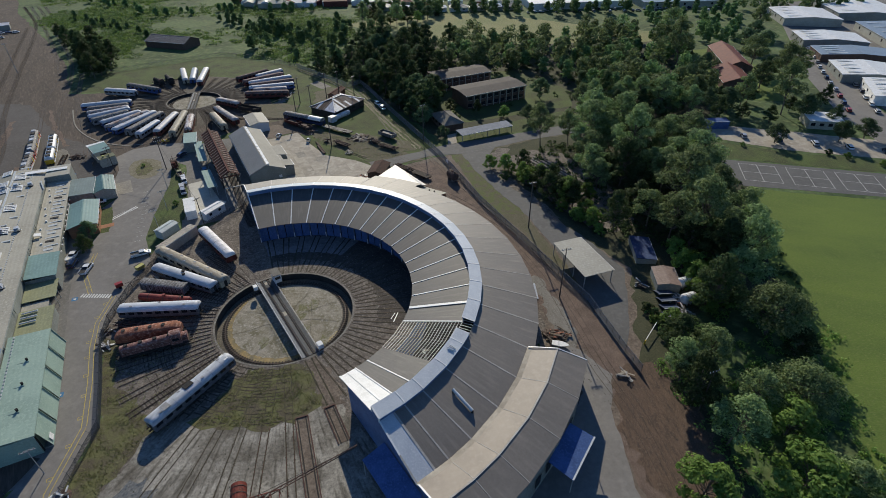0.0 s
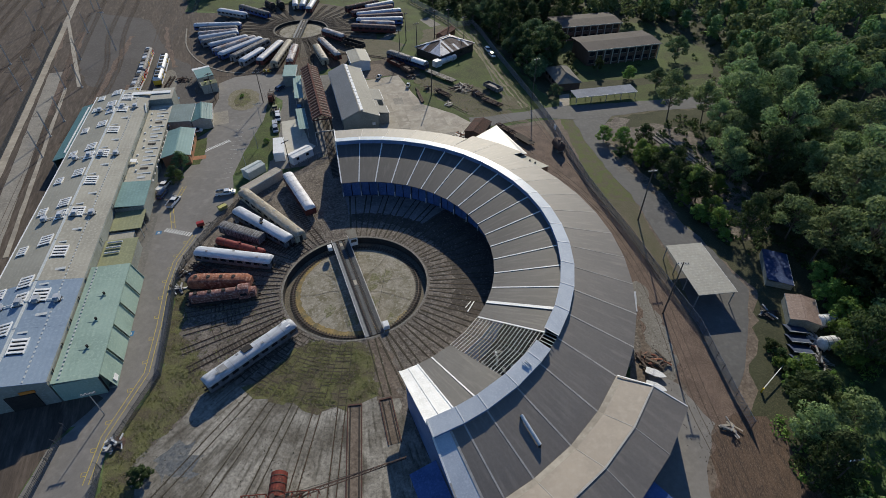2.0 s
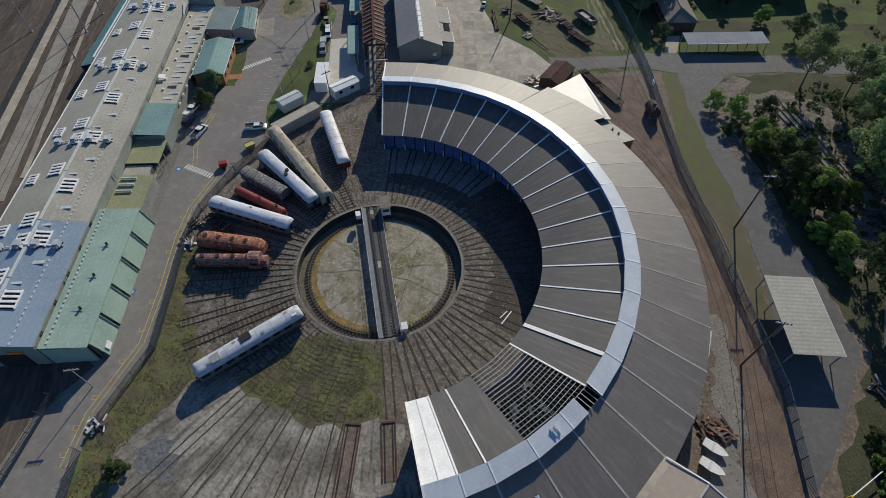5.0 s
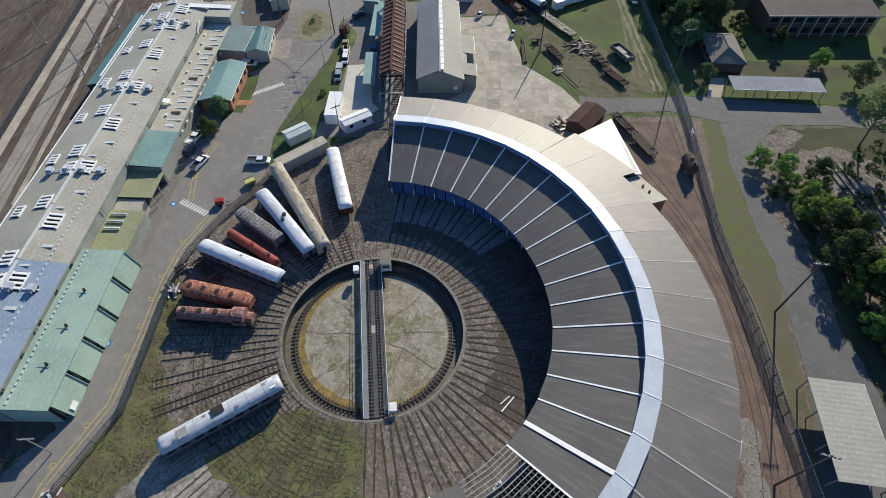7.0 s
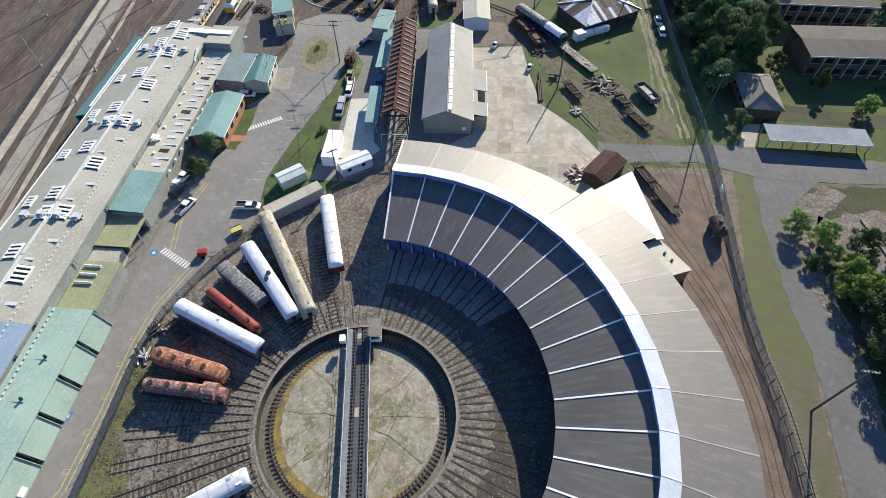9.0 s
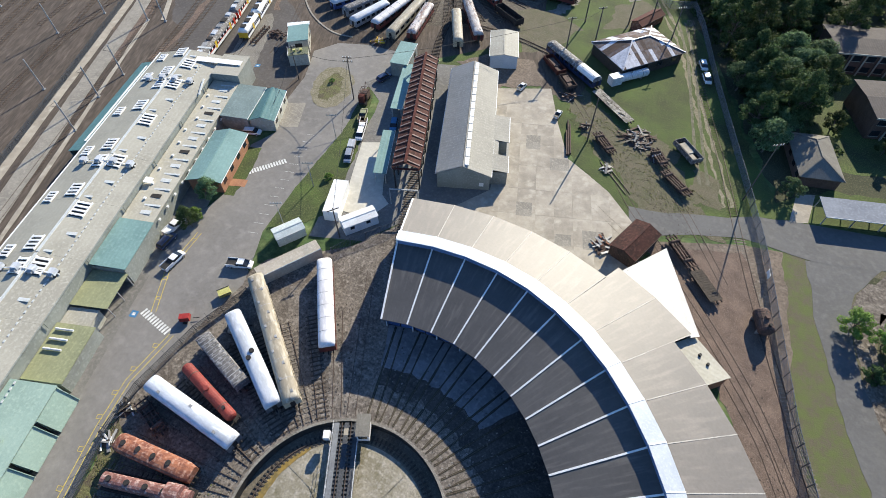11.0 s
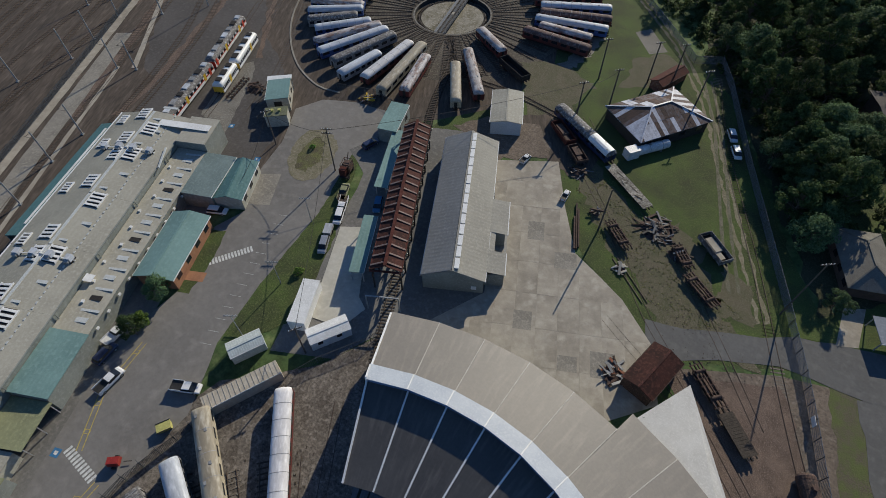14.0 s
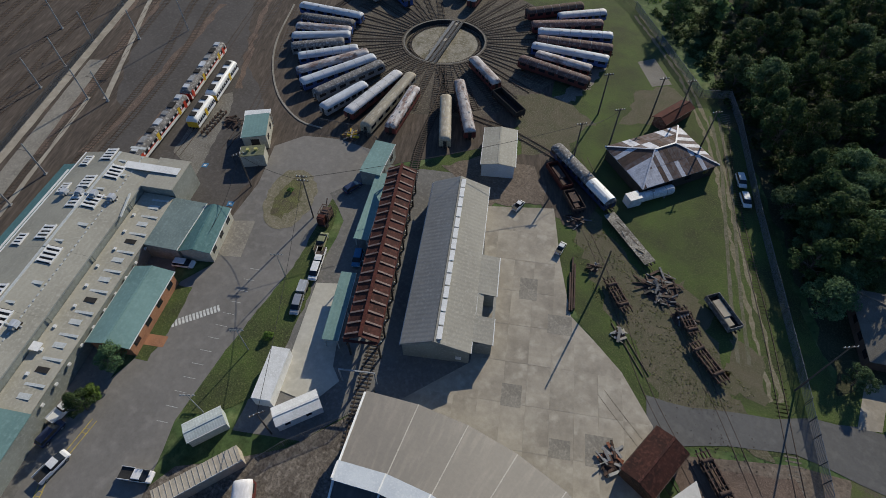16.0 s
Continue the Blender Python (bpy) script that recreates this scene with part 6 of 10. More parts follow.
def carriage(a, b, roof, side, label, group, w=2.95, eave=2.75, top=3.75, vents=0, windows=9, rib=True, band=None, endmat=None, cap_dark=0, hatch=False):
    """Passenger carriage from end a to end b."""
    m, ln = put(a, b)
    t = thing("railway_carriage", label, "railway carriage", m, group)
    prof = section(w - 0.06, eave, eave + 0.02, 0.95, 3)
    s = Shape().loft([[(x, y, z) for y, z in prof] for x in (-ln / 2, ln / 2)])
    part("body", s, side, t)
    arc = section(w, eave, top, eave - 0.12, 9, 0.8)
    s = Shape()
    s.loft([[(x, y * f, eave - 0.12 + (z - eave + 0.12) * g) for y, z in arc] for x, f, g in ((-ln / 2 - 0.08, 0.93, 0.72), (-ln / 2 + 0.5, 1, 0.97), (-ln / 2 + 1.2, 1, 1), (ln / 2 - 1.2, 1, 1), (ln / 2 - 0.5, 1, 0.97), (ln / 2 + 0.08, 0.93, 0.72))])
    part("roof", s, roof, t, smooth=True)
    part("underframe", Shape().box(0, 0, 0.75, ln - 0.4, w - 0.4, 0.22).box(0, 0, 0.4, ln * 0.3, w - 0.7, 0.4), M["under"], t)
    wheels(t, ln)
    ends(t, ln)
    if band:
        for y in (-1, 1):
            part("waist_band", Shape().box(0, y * (w / 2 - 0.015), 1.75, ln, 0.03, 0.3), band, t)
    if windows:
        wm = Shape().box(0, 0, 0, ln / windows * 0.62, 0.04, 0.75).mesh("window", M["glass"])
        for i in range(windows):
            for y in (-1, 1):
                part("window", wm, None, t, at=pose(-ln / 2 + ln / windows * (i + 0.5), y * (w / 2 - 0.02), 1.85))
    if vents:
        vm = Shape().box(0, 0, 0, 0.55, 0.4, 0.2).mesh("roof_vent", M["greyside"])
        for i in range(vents):
            part("roof_vent", vm, None, t, at=pose(-ln / 2 + ln / vents * (i + 0.5), 0.55 if i % 2 else -0.55, top - 0.18))
    if cap_dark:
        for x in (-ln * 0.02, ln * 0.03):
            part("exhaust_stack", Shape().tube((x, 0.45 if x < 0 else -0.45, top - 0.2), (x, 0.45 if x < 0 else -0.45, top + 0.25), 0.42, n=12), M["under"], t, "black exhaust cowl")
    if hatch:
        part("roof_box", Shape().box(-0.4, 0.35, top - 0.24, 1.9, 1.3, 0.42), M["under"], t, "dark rusted equipment box on the roof")
        part("roof_patch", Shape().box(-ln * 0.31, -0.2, top - 0.1, 1.5, 1.6, 0.12), M["greyside"], t, "dull grey patch plate")
        part("roof_patch", Shape().box(ln * 0.43, 0.1, top - 0.16, 0.9, 1.9, 0.1), M["white"], t, "bright patch plate near the end")
    for k in (-1, 1):
        part("end_door", Shape().box(k * (ln / 2 + 0.02), 0, 1.0, 0.05, 0.8, 1.9), endmat or M["under"], t)
        if endmat:
            part("end_panel", Shape().box(k * (ln / 2 + 0.01), 0, 0.95, 0.04, w - 0.1, 1.8), endmat, t)
    if rib:
        s = Shape()
        for i in range(1, 7):
            x = -ln / 2 + ln * i / 7
            s.loft([[(x + dx, y * 1.004, z + 0.02) for y, z in arc[2:]] for dx in (-0.04, 0.04)], close=False)
        part("roof_joint", s, M["greyside"], t)
    return t


def locomotive(a, b, body, roof, label, group, w=2.8, hood=False, top=3.9):
    """Diesel locomotive with cab ends or a long hood."""
    m, ln = put(a, b)
    t = thing("locomotive", label, "locomotive", m, group)
    part("underframe", Shape().box(0, 0, 0.8, ln, w, 0.35).box(0, 0, 0.4, ln * 0.3, w - 0.8, 0.45), M["under"], t)
    if hood:
        sec = section(1.9, 2.7, 3.3, 1.15, 7)
        part("hood", Shape().loft([[(x, y, z) for y, z in sec] for x in (-ln / 2 + 0.8, ln * 0.24)]), body, t)
        sec = section(w, 3.0, 3.75, 1.15, 7)
        part("cab", Shape().loft([[(x, y, z) for y, z in sec] for x in (ln * 0.24, ln * 0.4)]), roof, t, "cab with arched roof")
        sec = section(2.1, 2.2, 2.7, 1.15, 7)
        part("nose", Shape().loft([[(x, y, z) for y, z in sec] for x in (ln * 0.4, ln / 2 - 0.3)]), body, t)
        for y in (-1, 1):
            part("cab_window", Shape().box(ln * 0.32, y * (w / 2 - 0.01), 2.1, 1.4, 0.05, 0.7), M["glass"], t)
        s = Shape()
        for y in (-w / 2 + 0.06, w / 2 - 0.06):
            for i in range(9):
                x = -ln / 2 + ln * i / 8 * 0.98
                s.beam((x, y, 1.15), (x, y, 2.1), 0.05, 0.05)
            s.beam((-ln / 2, y, 2.1), (ln / 2 * 0.96, y, 2.1), 0.05, 0.05)
        part("handrail", s, M["darkrust"], t)
    else:
        sec = section(w, 3.0, top, 1.15, 9, 0.75)
        rings = [[(x, y * f, 1.15 + (z - 1.15) * g) for y, z in sec] for x, f, g in ((-ln / 2, 0.8, 0.66), (-ln / 2 + 0.9, 0.98, 0.92), (-ln / 2 + 1.8, 1, 1), (ln / 2 - 1.8, 1, 1), (ln / 2 - 0.9, 0.98, 0.92), (ln / 2, 0.8, 0.66))]
        part("body", Shape().loft(rings), body, t, smooth=False)
        arc = section(w - 0.2, top - 0.75, top + 0.04, top - 0.8, 9, 0.8)
        part("roof", Shape().loft([[(x, y, z) for y, z in arc] for x in (-ln / 2 + 1.9, ln / 2 - 1.9)]), roof, t)
        for k in (-1, 1):
            part("windscreen", Shape().beam((k * (ln / 2 - 0.95), -0.9, 2.9), (k * (ln / 2 - 0.95), 0.9, 2.9), 0.5, 0.5), M["glass"], t)
    for i in range(4):
        x = -ln * 0.36 + ln * 0.2 * i
        part("roof_fan", Shape().tube((x, 0, (3.25 if hood else top) - 0.05), (x, 0, (3.4 if hood else top) + 0.12), 0.42, n=12), M["under"], t)
    wheels(t, ln)
    ends(t, ln)
    return t


def open_wagon(a, b, body, label, group, w=2.7, load=None, h=1.5):
    m, ln = put(a, b)
    t = thing("open_wagon", label, "railway wagon", m, group)
    s = Shape().box(0, 0, 0.85, ln, w, 0.22)
    part("floor", s, M["under"], t)
    for y in (-1, 1):
        part("side", Shape().box(0, y * w / 2, 0.9, ln, 0.1, h), body, t)
    for x in (-1, 1):
        part("end", Shape().box(x * ln / 2, 0, 0.9, 0.1, w, h), body, t)
    n = max(3, int(ln / 1.6))
    for i in range(n + 1):
        for y in (-1, 1):
            part("stanchion", Shape().box(-ln / 2 + ln * i / n, y * (w / 2 + 0.08), 0.8, 0.1, 0.08, h), body, t)
    if load:
        part("load", Shape().box(-ln * 0.1, 0.1, 1.07, ln * 0.5, w * 0.6, 0.7).box(ln * 0.25, -0.2, 1.07, ln * 0.3, w * 0.4, 0.5), load, t, "sheeted load")
    wheels(t, max(ln, 7.0)) if ln > 7 else [part("wheel", bogie_mesh()["wheel"], None, t, at=pose(x_, y_, 0.1)) for x_ in (-1.2, 1.2) for y_ in (-0.75, 0.75)]
    ends(t, ln, 0.95)
    return t


def flat_wagon(a, b, deck, label, group, w=2.6, bare=False):
    """Flat wagon; bare leaves an open frame of sills and crossbars."""
    m, ln = put(a, b)
    t = thing("flat_wagon", label, "railway wagon", m, group)
    if bare:
        for y in (-0.95, 0.95, -0.3, 0.3):
            part("sill", Shape().box(0, y, 0.85, ln, 0.18, 0.3), deck, t)
        for i in range(int(ln / 1.3) + 1):
            part("cross_bar", Shape().box(-ln / 2 + i * 1.3 + 0.1, 0, 0.9, 0.16, w, 0.22), deck, t)
        for x in (-ln * 0.32, ln * 0.3):
            part("axle_tank", Shape().tube((x, -0.9, 1.15), (x, 0.9, 1.15), 0.3, n=10), M["darkrust"], t)
    else:
        n = max(4, int(ln / 0.5))
        for i in range(n):
            part("plank", Shape().box(-ln / 2 + (i + 0.5) * ln / n, 0, 1.0 + random.uniform(-0.02, 0.02), ln / n * 0.93, w, 0.08), deck, t)
        part("underframe", Shape().box(0, 0.9, 0.75, ln, 0.2, 0.3).box(0, -0.9, 0.75, ln, 0.2, 0.3).box(0, 0, 0.7, ln * 0.9, 0.3, 0.3), M["under"], t)
    wheels(t, ln)
    ends(t, ln)
    return t


def boiler_tank(a, b, r, body, label, group, zc=2.0, chassis=True, dome=True, block=False):
    """Horizontal tank or boiler on a chassis."""
    m, ln = put(a, b)
    t = thing("tank_wagon" if chassis else "storage_tank", label, "tank wagon" if chassis else "tank", m, group)
    s = Shape()
    rings = []
    for x, f in ((-ln / 2, 0.55), (-ln / 2 + 0.18, 0.86), (-ln / 2 + 0.5, 1), (ln / 2 - 0.5, 1), (ln / 2 - 0.18, 0.86), (ln / 2, 0.55)):
        rings.append([(x, r * f * math.cos(2 * math.pi * i / 18), zc + r * f * math.sin(2 * math.pi * i / 18)) for i in range(18)])
    part("barrel", Shape().loft(rings), body, t)
    for x in (-ln * 0.3, 0, ln * 0.3):
        part("strap", Shape().loft([[(x + d, (r + 0.03) * math.cos(2 * math.pi * i / 18), zc + (r + 0.03) * math.sin(2 * math.pi * i / 18)) for i in range(18)] for d in (-0.08, 0.08)]), M["darkrust"] if body != M["tank"] else M["greyside"], t)
    if block:
        part("end_box", Shape().box(-ln / 2 + 1.2, 0, zc - r, 3.0, 2 * r + 0.15, 2 * r + 0.2), body, t, "white boxed-in end")
        part("lid", Shape().tube((0.3, 0, zc + r * 0.95), (0.3, 0, zc + r + 0.18), 0.3, n=12), M["greyside"], t, "round filler lid")
    if dome:
        part("dome", Shape().tube((0, 0, zc + r * 0.9), (0, 0, zc + r + 0.4), 0.45, 0.38, 12), body, t)
        part("stack", Shape().tube((ln * 0.36, 0, zc + r * 0.9), (ln * 0.36, 0, zc + r + 0.5), 0.25, 0.3, 10), M["under"], t)
    if chassis:
        part("underframe", Shape().box(0, 0, 0.75, ln + 0.6, 2.0, 0.25), M["under"], t)
        wheels(t, max(ln, 7.5))
        ends(t, ln)
    else:
        part("cradle", Shape().box(-ln * 0.3, 0, 0, 0.3, r * 1.6, zc - r * 0.6).box(ln * 0.3, 0, 0, 0.3, r * 1.6, zc - r * 0.6), M["greyside"], t)
    return t


G1 = "rolling stock round the main turntable"
carriage((-70.5, 129.7), (-57.8, 116.0), M["whiteroof"], M["maroonside"], "white-roofed carriage with a dark red end beside the container", G1, endmat=M["maroonside"])
carriage((-78.9, 119.6), (-56.0, 105.5), M["beigeroof"], M["creamside"], "long beige-roofed railway carriage with faded paint", G1, vents=10)
carriage((-76.4, 111.6), (-58.0, 103.4), M["silver"], M["grimshade"], "silver railcar with two black exhaust cowls on the roof", G1, cap_dark=1, rib=False)
m0, l0 = put((-77.2, 105.5), (-65.2, 103.2))
t = thing("louvre_van", "dark grey slatted louvre van with peeling roof", "railway wagon", m0, G1)
part("body", Shape().box(0, 0, 0.9, l0, 2.6, 1.9), M["greyroof"], t)
part("roof", Shape().loft([[(x, y, z) for y, z in section(2.7, 2.8, 3.15, 2.7, 7)] for x in (-l0 / 2 - 0.1, l0 / 2 + 0.1)]), M["greyroof"], t)
for i in range(15):
    part("roof_slat", Shape().box(-l0 / 2 + 0.4 + i * l0 / 15, 0, 3.02, 0.12, 2.2, 0.14), M["greyside"], t)
for i in range(10):
    for y in (-1, 1):
        part("side_rib", Shape().box(-l0 / 2 + 0.5 + i * l0 / 10, y * 1.33, 0.95, 0.12, 0.08, 1.8), M["under"], t)
wheels(t, l0)
ends(t, l0)
boiler_tank((-75.6, 100.2), (-62.2, 98.4), 0.95, M["red"], "dark red steam boiler lying on a wagon frame", G1, zc=2.05)
carriage((-77.7, 95.0), (-59.0, 95.8), M["silver"], M["grimshade"], "long silver-roofed carriage with pale blue tint", G1, rib=False, vents=3)
locomotive((-74.3, 86.0), (-60.7, 89.1), M["rust"], M["rust"], "rust-orange stripped locomotive body", G1, top=3.6)
locomotive((-71.8, 81.2), (-58.2, 86.8), M["pinkrust"], M["pinkrust"], "faded maroon hood locomotive with peeling paint", G1, hood=True)
carriage((-56.0, 62.2), (-46.2, 79.0), M["silver"], M["grimshade"], "battered silver passenger carriage standing on weedy track", G1, rib=True, vents=4, hatch=True)
flat_wagon((-77.5, 92.0), (-70.5, 90.6), M["darkrust"], "low rusty wagon frame in the shadow", G1, bare=True)

G2 = "rolling stock round the far turntable"
W, S, B, P, G, D = M["whiteroof"], M["silver"], M["beigeroof"], M["patchroof"], M["greyroof"], M["darkrust"]
blue, mar, gry, crm = M["blueside"], M["maroonside"], M["greyside"], M["creamside"]
STOCK_WEST = [
    (-164.7, 235.5, -144.7, 241.2, S, blue), (-159.4, 230.7, -143.9, 236.5, G, blue), (-156.8, 225.8, -142.0, 233.1, P, blue),
    (-153.8, 221.0, -140.5, 231.2, S, blue), (-150.0, 216.9, -139.5, 227.5, G, gry), (-144.6, 214.3, -134.0, 227.2, S, blue),
    (-139.8, 209.1, -130.5, 227.3, P, blue), (-135.2, 206.0, -127.2, 226.4, S, blue), (-128.9, 204.6, -123.6, 225.3, G, gry),
    (-123.0, 201.3, -121.0, 215.2, S, gry), (-116.6, 203.7, -117.0, 224.4, W, mar), (-109.5, 202.0, -113.6, 225.8, B, crm),
]
STOCK_EAST = [
    (-104.3, 205.2, -109.1, 221.5, P, mar), (-90.6, 209.0, -100.4, 223.2, B, crm), (-87.5, 215.1, -101.4, 230.7, P, mar),
    (-104.3, 241.8, -92.8, 235.7, P, mar), (-93.6, 249.4, -73.4, 250.6, M["dustymaroon"], mar), (-91.1, 254.0, -75.5, 256.1, P, mar),
    (-94.2, 257.1, -73.5, 263.1, S, blue), (-94.8, 261.1, -75.0, 269.0, M["dustymaroon"], mar), (-96.6, 264.7, -77.8, 275.1, S, blue),
    (-100.0, 267.0, -83.3, 280.1, M["dustymaroon"], mar), (-95.8, 276.1, -85.3, 286.5, W, blue), (-105.0, 272.6, -93.0, 286.4, D, mar),
    (-165.0, 257.8, -149.0, 254.4, W, gry), (-157.5, 265.4, -139.0, 257.2, G, blue), (-140.2, 290.5, -131.2, 271.5, W, crm),
    (-133.6, 290.8, -127.8, 271.9, S, blue), (-127.6, 291.5, -122.8, 268.3, W, mar),
]
words = {S: "silver-roofed", G: "grimy grey-roofed", P: "patchy rust-stained", W: "white-roofed", B: "beige-roofed", M["dustymaroon"]: "dusty maroon", D: "dark rusty"}
tones = {blue: "blue-sided", mar: "maroon-sided", gry: "grey-sided", crm: "cream-sided"}
for i, (x0, y0, x1, y1, rf, sd_) in enumerate(STOCK_WEST + STOCK_EAST):
    carriage((x0, y0), (x1, y1), rf, sd_, words[rf] + " " + tones[sd_] + " railway carriage stored beside the far turntable", G2, vents=8 if rf in (S, B, P) and i % 2 == 0 else 0, windows=7, rib=i % 3 != 0)
open_wagon((-91.6, 234.0), (-81.8, 229.5), M["under"], "empty black open wagon beside the far turntable", G2, h=1.7)
locomotive((-149.0, 275.0), (-142.2, 269.6), M["under"], M["darkrust"], "small black shunting locomotive", G2, hood=True)
locomotive((-144.9, 280.2), (-138.2, 271.2), M["under"], M["under"], "small black shunting locomotive", G2, hood=True)
G3 = "wagons on the grassy sidings"
blue_loco = carriage((-68.2, 222.6), (-50.0, 213.2), M["greyroof"], M["cardark"], "dark blue diesel railcar with a white cab end", G3, vents=9, windows=10)
part("cab_roof", Shape().loft([[(x, y, z) for y, z in section(3.0, 2.85, 3.86, 2.7, 7)] for x in (3.2, 9.9)]), M["white"], blue_loco, "white cab roof")
open_wagon((-66.6, 218.0), (-60.2, 213.4), M["redroof"], "dark red steel wagon full of scrap", G3, load=M["darkrust"], h=1.2)
open_wagon((-59.4, 212.6), (-55.0, 208.9), M["darkrust"], "rusty scrap wagon on the oily siding", G3, load=M["darkrust"], h=0.9)
flat_wagon((-49.4, 211.8), (-37.2, 204.4), M["greydeck"], "pale-decked flat wagon with loose planks", G3)
t = thing("loose_timber", "broken grey boards lying on the flat wagon", "timber", pose(-43.3, 208.1, 1.15, 0, 0, -31.2))
for k, (x, y, ln_, r_) in enumerate(((-3.6, 0.3, 2.2, 8), (-1.2, -0.5, 1.6, -14), (1.4, 0.4, 2.6, 5), (3.9, -0.2, 1.8, 24), (4.8, 0.6, 1.2, -40))):
    part("board", Shape().box(0, 0, 0.06 * (k % 2), ln_, 0.24, 0.06), M[("timber", "greydeck", "rail")[k % 3]], t, at=pose(x, y, 0, 0, 0, r_))
flat_wagon((-42.2, 196.0), (-36.4, 191.4), M["darkrust"], "rusty bare wagon frame on the siding", G3, bare=True)
flat_wagon((-24.2, 192.2), (-17.4, 187.8), M["darkrust"], "rusty bare wagon frame on the siding", G3, bare=True)
flat_wagon((-28.6, 197.8), (-24.4, 193.8), M["darkrust"], "rusty wagon bogie frame on the siding", G3, bare=True)
flat_wagon((-16.6, 174.2), (-10.6, 169.2), M["darkrust"], "long rusty bare wagon frame beside the lean-to", G3, bare=True)
flat_wagon((-9.8, 168.5), (-4.4, 163.8), M["timber"], "dark timber-decked wagon beside the lean-to", G3)
open_wagon((-24.8, 203.3), (-19.0, 198.8), M["greyroof"], "grey open wagon with a pale sheeted load", G3, load=M["concrete"], h=1.3)
boiler_tank((-47.6, 217.2), (-41.0, 226.6), 1.1, M["tank"], "white cylindrical tank lying on the grass", G3, zc=1.4, chassis=False, dome=False, block=True)
boiler_tank((2.6, 165.4), (4.8, 161.2), 1.4, M["darkrust"], "rusty brown boiler beside the fence", G3, zc=1.9, chassis=False)
G4 = "commuter trains in the rail yard"
for (a, b, lab, bnd, rf) in (((-167.4, 205.7), (-156.3, 185.0), "white and red commuter train car with grimy roof and yellow doors", M["redside"], M["greyroof"]), ((-155.6, 183.8), (-145.6, 162.5), "white and red commuter train car with grimy roof and yellow doors", M["redside"], M["greyroof"]), ((-157.3, 201.3), (-150.4, 188.4), "white railcar with black roof boxes", M["cardark"], M["white"]), ((-149.9, 187.4), (-145.4, 178.6), "white railcar with black roof boxes", M["cardark"], M["white"])):
    red_train = bnd == M["redside"]
    t = carriage(a, b, rf, M["white"], lab, G4, windows=12, band=bnd, rib=False, endmat=M["redside"] if red_train else M["yellow"])
    ln = math.dist(a, b)
    n = int(ln / 3.2)
    for i in range(n):
        x = -ln / 2 + ln * (i + 0.5) / n
        part("roof_pod", Shape().box(x, 0, 3.62, 1.5 + 0.7 * (i % 2), 1.4, 0.35), M[("silver", "under", "greyside")[i % 3]] if rf != M["white"] else M["under"], t, "air-conditioning pod")
        if i % 3 == 1:
            for y in (-1, 1):
                part("door", Shape().box(x, y * 1.47, 1.2, 1.0, 0.06, 1.9), M["yellow"], t, "yellow sliding door")
        elif red_train and i in (0, n - 1):
            for y in (-1, 1):
                part("side_panel", Shape().box(x + 0.4, y * 1.465, 1.05, 1.0, 0.05, 1.9), M["redside"], t, "red side panel")
for k in range(8):
    p = Vector((-142.4, 179.1, 0)).lerp(Vector((-145.2, 187.3, 0)), k / 7)
    t = thing("wheelset", "rusty wheelset standing on the concrete", "wheelset", pose(p.x, p.y, 0.04, 0, 0, 20), "stored wheelsets")
    for x in (-0.75, 0.75):
        part("wheel", Shape().tube((x - 0.07, 0, 0.46), (x + 0.07, 0, 0.46), 0.46, n=14), M["darkrust"], t)
    part("axle", Shape().tube((-1.0, 0, 0.46), (1.0, 0, 0.46), 0.09, n=8), M["darksteel"], t)
for i in range(9):
    carriage((-396 - i * 14.5 * 0.43, 340 + i * 14.5 * 0.9), (-396 - (i * 14.5 + 13.5) * 0.43, 340 + (i * 14.5 + 13.5) * 0.9), M["beigeroof"] if i % 2 else M["whiteroof"], M["greyside"], "pale bulk wagon in a long freight train", "distant freight train", windows=0, rib=False)

# breakdown crane
cr = thing("railway_crane", "red-painted rusty breakdown crane with a long lattice jib", "crane", pose(-32.4, 43.6, 0.15, 0, 0, 17))
part("carriage_frame", Shape().box(0, 0, 0.7, 13, 2.9, 0.5), M["darkrust"], cr)
wheels(cr, 12)
part("deck_house", Shape().box(-3.6, 0.1, 1.3, 4.4, 4.6, 1.9), M["cranered"], cr, "dull red machinery house")
part("deck_house", Shape().box(3.4, -0.4, 1.3, 5.2, 4.6, 1.4), M["darkrust"], cr, "rusty machinery house")
part("counterweight", Shape().box(-0.4, -2.2, 1.3, 2.6, 1.6, 2.4), M["darkrust"], cr)
part("boiler", Shape().tube((-0.8, 2.2, 2.9), (-0.8, 6.2, 2.9), 1.3, n=18), M["cranered"], cr, "dull red round boiler casing")
part("boiler_cap", Shape().tube((-0.8, 6.2, 2.9), (-0.8, 6.5, 2.9), 1.15, 0.8, 18), M["darkrust"], cr)
for y in (2.9, 4.2, 5.4):
    part("boiler_band", Shape().tube((-0.8, y, 2.9), (-0.8, y + 0.12, 2.9), 1.36, n=18), M["darkrust"], cr)
part("chimney", Shape().tube((-0.8, 1.6, 3.2), (-0.8, 1.6, 5.4), 0.32, 0.38, 12), M["darkrust"], cr)
for x in (-5.7, -4.6, -3.4, -2.0, 0.8, 1.9, 3.1, 4.4, 5.9):
    s = Shape()
    for y in (-2.3, 0.2, 2.4):
        s.beam((x, y, 2.6), (x, y, 4.4), 0.1, 0.1)
    s.beam((x, -2.3, 4.4), (x, 2.4, 4.4), 0.12, 0.12)
    part("rail_frame", s, M["cranered"], cr)
